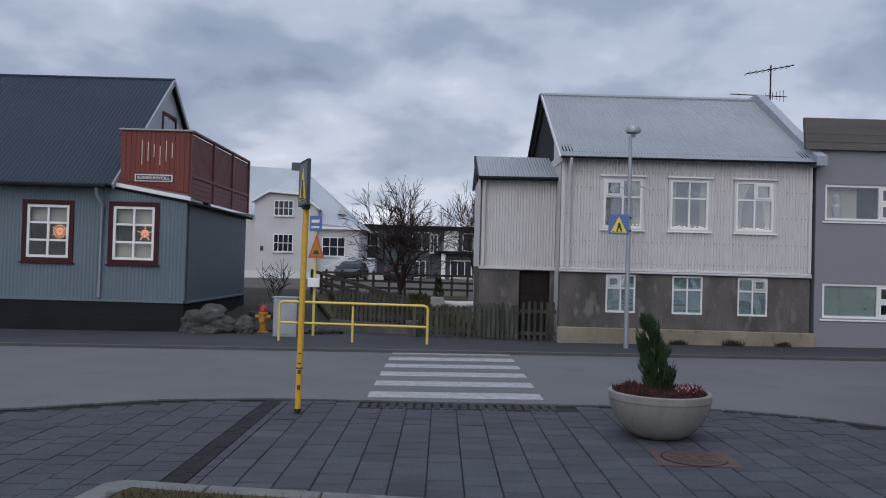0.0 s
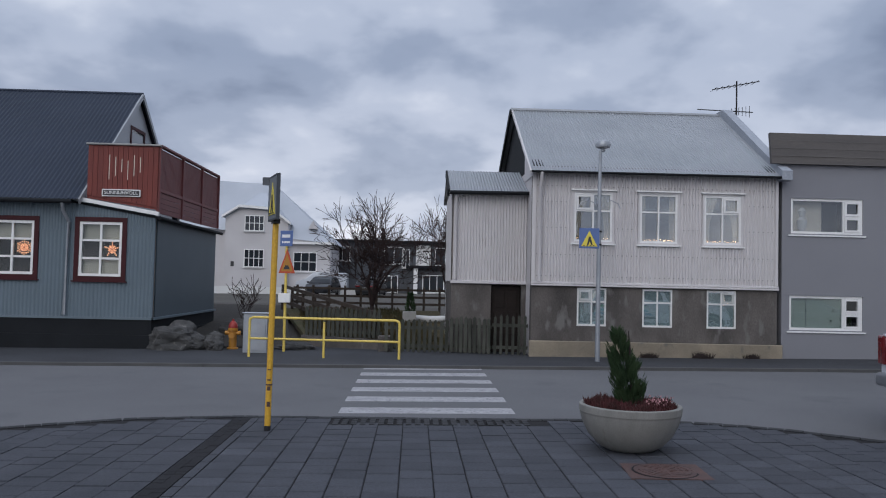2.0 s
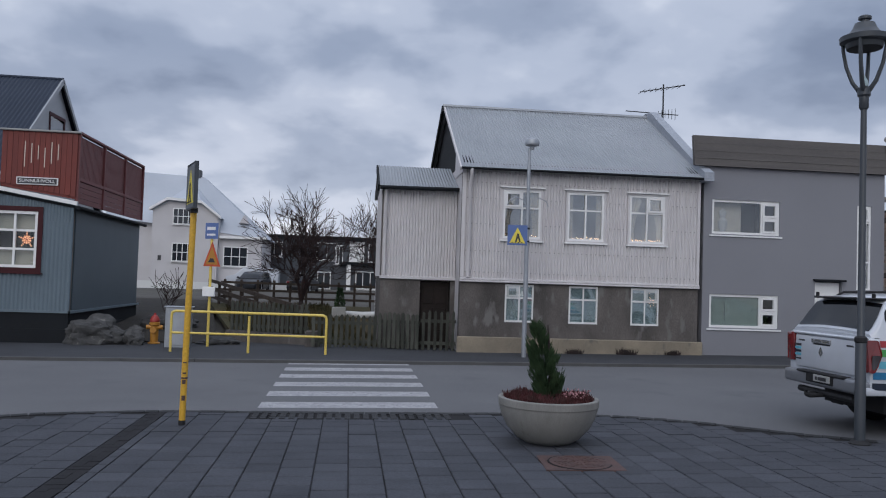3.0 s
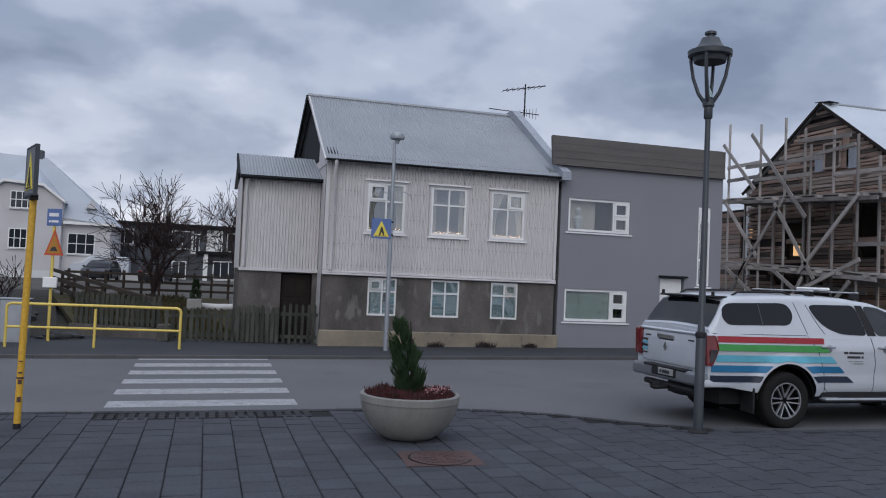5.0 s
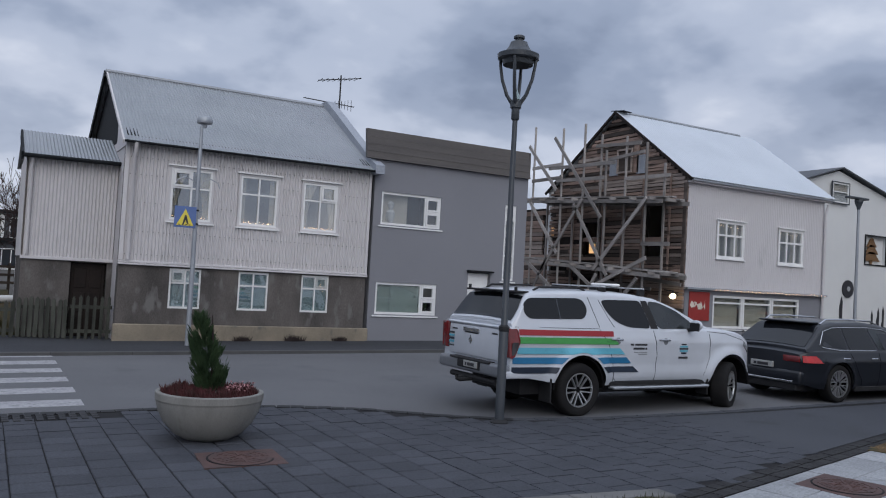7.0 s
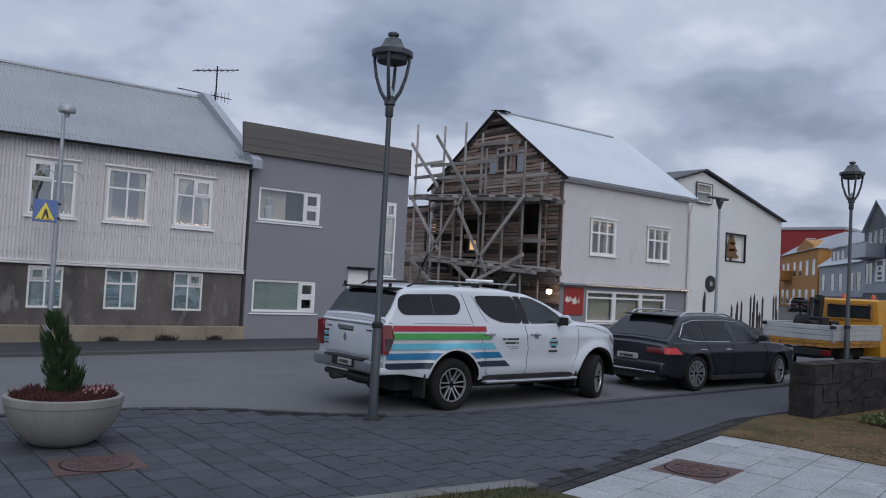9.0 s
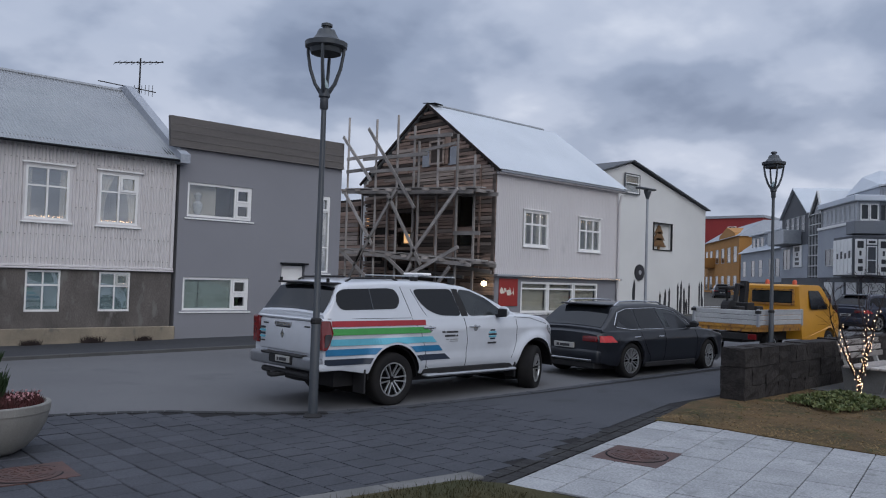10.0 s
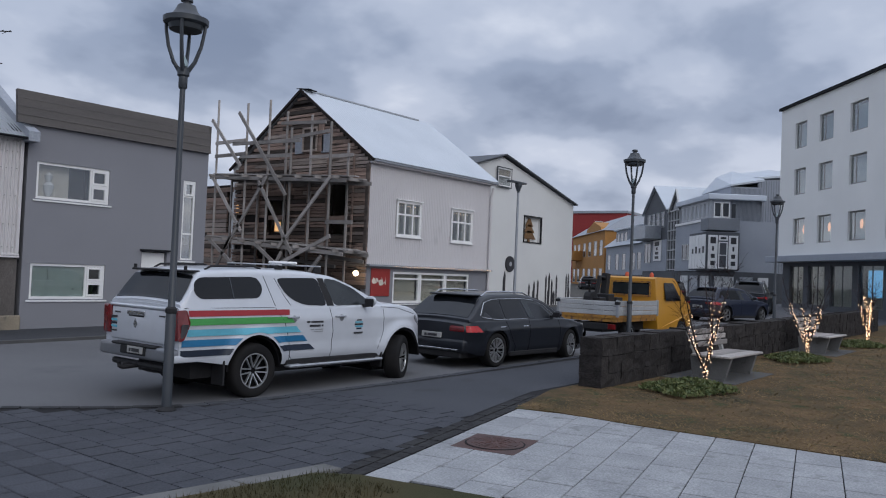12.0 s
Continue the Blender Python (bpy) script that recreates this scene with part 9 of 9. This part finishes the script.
# glazed stair tower with its own small gable
tw = row_thing("stair_tower", 0.9, 10.1, "glazed white-framed stair tower between two houses")
part("wall", box(bm_new(), 0.1, 5, 0, 3.5, -0.3, 8.0), "far_glass", tw, "dark reflecting glass")
part("gable", prism(bm_new(), [(0, 8.0), (3.5, 8.0), (1.2, 10.0)], 0.1, 5), "far_glass", tw, "", Matrix(((0, 1, 0, 0), (1, 0, 0, 0), (0, 0, 1, 0), (0, 0, 0, 1))))
for k in range(5):
    part("mullion", box(bm_new(), -0.02, 0.1, k * 0.86, 0.09 + k * 0.86, 0, 8.1), "alu", tw, "pale mullion")
for k in range(9):
    part("transom", box(bm_new(), -0.01, 0.1, 0, 3.5, 0.9 + k * 0.9, 0.99 + k * 0.9), "alu", tw)
part("bargeboard", beam(bm_new(), (0, 0, 8.0), (0, 1.2, 10.05), 0.14, 0.2), "alu", tw)
part("bargeboard", beam(bm_new(), (0, 3.5, 8.0), (0, 1.2, 10.05), 0.14, 0.2), "alu", tw)
part("roof", hexa(bm_new(), [(0, -0.1, 7.95), (5, -0.1, 7.95), (5, 1.2, 10.0), (0, 1.2, 10.0), (0, -0.1, 8.1), (5, -0.1, 8.1), (5, 1.2, 10.15), (0, 1.2, 10.15)]), "tin_snow", tw)
# dark gabled house
ga = row_thing("gabled_building", 0.9, 13.7, "dark grey gabled building with a pale metal roof")
part("wall", box(bm_new(), 0, 9, 0, 8.6, -0.3, 8.5), "slate_dark", ga, "dark rendered wall")
part("lower_wall", box(bm_new(), -0.06, 0, 0, 8.6, 2.6, 5.6), "slate_grey", ga)
part("gable", prism(bm_new(), [(0, 8.5), (8.6, 8.5), (4.3, 11.0)], 0, 9), "slate_dark", ga, "", Matrix(((0, 1, 0, 0), (1, 0, 0, 0), (0, 0, 1, 0), (0, 0, 0, 1))))
part("roof", slant_roof(bm_new(), -0.25, 9.2, -0.2, 8.8, 11.0, 8.35), "tin_snow", ga, "pale metal roof")
for k in range(4):
    street_face(ga, 1.1 + k * 1.65, 6.8, 1.1, 1.5, 1, 2)
street_face(ga, 5.4, 3.4, 2.3, 2.0, 2, 1, -0.08)
part("sign_board", bevelled(-0.16, -0.08, 1.5, 4.2, 3.6, 5.6, 0.01), "white_paint", ga, "white shop panel with dark marks")
for k, (w, h) in enumerate(((1.5, 0.4), (0.5, 0.28), (1.1, 0.26), (1.2, 0.26))):
    part("panel_mark", bevelled(-0.175, -0.16, 2.85 - w / 2, 2.85 + w / 2, 5.05 - k * 0.42, 5.05 - k * 0.42 + h, 0.02), "ink", ga)
part("balcony", bevelled(-1.6, 0.0, 2.0, 7.6, 5.7, 7.0, 0.04), "galvanised", ga, "pale grey boxed balcony")
# long low house with dormers
ro = row_thing("row_house", 0.9, 22.4, "slate-grey terraced house with dormers in a pale roof")
part("wall", box(bm_new(), 0, 7, 0, 18.2, -0.3, 5.7), "slate_grey", ro, "slate-grey rendered wall")
part("plinth", box(bm_new(), -0.06, 0, 0, 18.2, -0.3, 2.2), "slate_dark", ro)
part("roof", hexa(bm_new(), [(-0.35, -0.1, 5.6), (7, -0.1, 5.6), (7, 18.4, 5.6), (-0.35, 18.4, 5.6), (3.0, -0.1, 8.3), (4, -0.1, 8.3), (4, 17.2, 8.3), (3.0, 17.2, 8.3)]), "tin_snow", ro, "pale metal roof")
for v in (8.3, 1.2):
    part("dormer", bevelled(0.4, 3, v, v + 6.2, 5.7, 7.5, 0.04), "slate_grey", ro)
    part("dormer_roof", bevelled(0.1, 3.2, v - 0.2, v + 6.4, 7.5, 7.7, 0.03), "tin_snow", ro)
    for k in range(3):
        street_face(ro, v + 0.5 + k * 1.9, 6.1, 1.4, 1.1, 1, 1, 0.38)
for v in (15.4, 11.0, 7.6, 3.2, 0.6):
    street_face(ro, v, 2.75, 1.6, 1.9, 1, 2)
# ochre corner house and the red block far behind
oc = row_thing("ochre_building", 0.9, 41.6, "ochre-yellow rendered corner building with a grey roof")
part("wall", box(bm_new(), 0, 8, 0, 24, -0.3, 7.9), "ochre", oc, "ochre rendered wall")
part("gable", prism(bm_new(), [(2.0, 7.9), (12.5, 7.9), (12.0, 8.5), (7.2, 9.4), (2.5, 8.5)], -0.1, 8), "ochre", oc, "", Matrix(((0, 1, 0, 0), (1, 0, 0, 0), (0, 0, 1, 0), (0, 0, 0, 1))))
part("roof", hexa(bm_new(), [(-0.3, -0.3, 7.9), (8, -0.3, 7.9), (8, 24, 7.9), (-0.3, 24, 7.9), (3, 0.5, 10.0), (5, 0.5, 10.0), (5, 24, 10.0), (3, 24, 10.0)]), "slate_grey", oc)
part("balcony", bevelled(-1.4, 0, 15.5, 21.5, 4.2, 5.6, 0.05), "ochre", oc)
for v in (1.2, 5.0, 9.0, 13.0, 17.5, 21.0):
    for z in (1.0, 4.7):
        street_face(oc, v, z, 1.9, 2.0, 1, 2)
rb = thing("red_building", (118.0, 66.3, 0.4), "red-clad flat-roofed building in the distance", "building", rz=-84.0)
part("wall", box(bm_new(), 0, 9.4, 0, 8, -0.3, 12.2), "brick_red", rb)
part("roof", box(bm_new(), -0.2, 9.6, -0.2, 8, 12.2, 12.6), "galvanised", rb)
for k in range(2):
    far_window(rb, 4.0 + k * 2.4, 0, 9.6, 1.3 + 0.6 * k, 1.3, 2, 1)

# flood light on a mast before the hall
t = thing("mast_lamp", (29.7, 19.2, gz(29.7)), "slim mast with a flat lamp head before the white hall", "street lamp")
part("post", tube(bm_new(), [(0, 0, -0.05), (0, 0, 5.6)], [0.07, 0.05], 10), "galvanised", t, smooth=True)
part("head", bevelled(-0.75, 0.5, -0.12, 0.12, 5.6, 5.68, 0.02), "lamp_grey", t)
part("bracket", lathe(bm_new(), [(0.05, 5.2), (0.16, 5.5), (0.16, 5.6)], 10), "lamp_grey", t)

# ---- paving stones ----
def tile_mesh(name, w, l, h, mat, lip=0.006):
    bm = bevelled(0, w, 0, l, -h, 0, lip)
    me = bpy.data.meshes.new(name)
    bm.to_mesh(me)
    bm.free()
    me.materials.append(M[mat])
    return me


rnd = random.Random(17)
PW, PL = 0.325, 0.33
tile = tile_mesh("paving_slab", PW - 0.011, PL - 0.018, 0.03, "paver", 0.007)
rest = bm_new()
count = 0
for i in range(-36, 34):
    for j in range(0, 32):
        x, y = -2.04 + i * PW, 3.0 + (j - 0.5 * (i % 2)) * PL
        if i < 0:
            x -= 0.33
        top = min(edge_y(x), edge_y(x + PW)) - 0.03
        if y + 0.15 > top or x > 9.1 or (x > 5.0 and y < 5.1 + 0.2 * (x - 5.0)) or (-3.0 < x < 5.9 and y + PL < kerb_y(x) - 0.1):
            continue
        if y + PL > 10.4 and -1.35 < x < 1.6:
            if y > 10.3:
                continue
        cut = min(PL, top - y)
        z = gz(x) + rnd.uniform(-0.003, 0.003)
        if -2.1 < x < 4.2 and 6.2 < y < 9.4 and cut == PL and count < 300:
            ob = new("paving_slab", tile)
            ob.parent = square
            ob.matrix_basis = pose(x, y, z, rnd.uniform(-0.25, 0.25), -math.degrees(SLOPE) + rnd.uniform(-0.3, 0.3), 0)
            count += 1
        else:
            slab(rest, [(x, y), (x + PW - 0.011, y), (x + PW - 0.011, y + cut - 0.018), (x, y + cut - 0.018)], -0.03, rnd.uniform(-0.003, 0.003))
part("paving_rest", rest, "paver", square, "farther dark paving slabs")["kind"] = "stuff"

# dark border stones along the pale slabs
bm = bm_new()
for i in range(34):
    p = LP + LU * (i * 0.17 - 1.3) - LV * 0.3
    q = [p, p + LU * 0.16, p + LU * 0.16 + LV * 0.13, p + LV * 0.13]
    for s in (0, 0.15):
        slab(bm, [tuple(v + LV * s) for v in q], -0.04, 0.004 + rnd.uniform(-0.004, 0.004))
part("border_stones", bm, "cobble_border", square, "rows of small dark border stones")["kind"] = "stuff"

SWD, SLN = 0.435, 0.62
slab_me = tile_mesh("granite_slab", SLN - 0.022, SWD - 0.01, 0.04, "granite_slab", 0.004)
for j in range(15):
    for i in range(7):
        off = 0.31 if j % 2 else 0.0
        u, v = i * SLN - off, j * SWD
        p = LP + LU * (u + SLN) + LV * (v + SWD)
        if u < -0.01 or (j % 2 and i == 0):
            continue
        if (p - Vector((7.8, 4.95))).length < 0.01:
            continue
        ob = new("granite_slab", slab_me)
        ob.parent = terrace
        ob.matrix_basis = pose(p.x, p.y, gz(p.x) + 0.004 + rnd.uniform(-0.002, 0.002), 0, -math.degrees(SLOPE), math.degrees(LA))
for j in range(1, 15, 2):
    p = LP + LU * 0.31 + LV * ((j + 1) * SWD)
    part("half_slab", slab(bm_new(), [tuple(p), tuple(p - LU * 0.296), tuple(p - LU * 0.296 - LV * (SWD - 0.012)), tuple(p - LV * (SWD - 0.012))], -0.03, 0.004), "granite_slab", terrace)
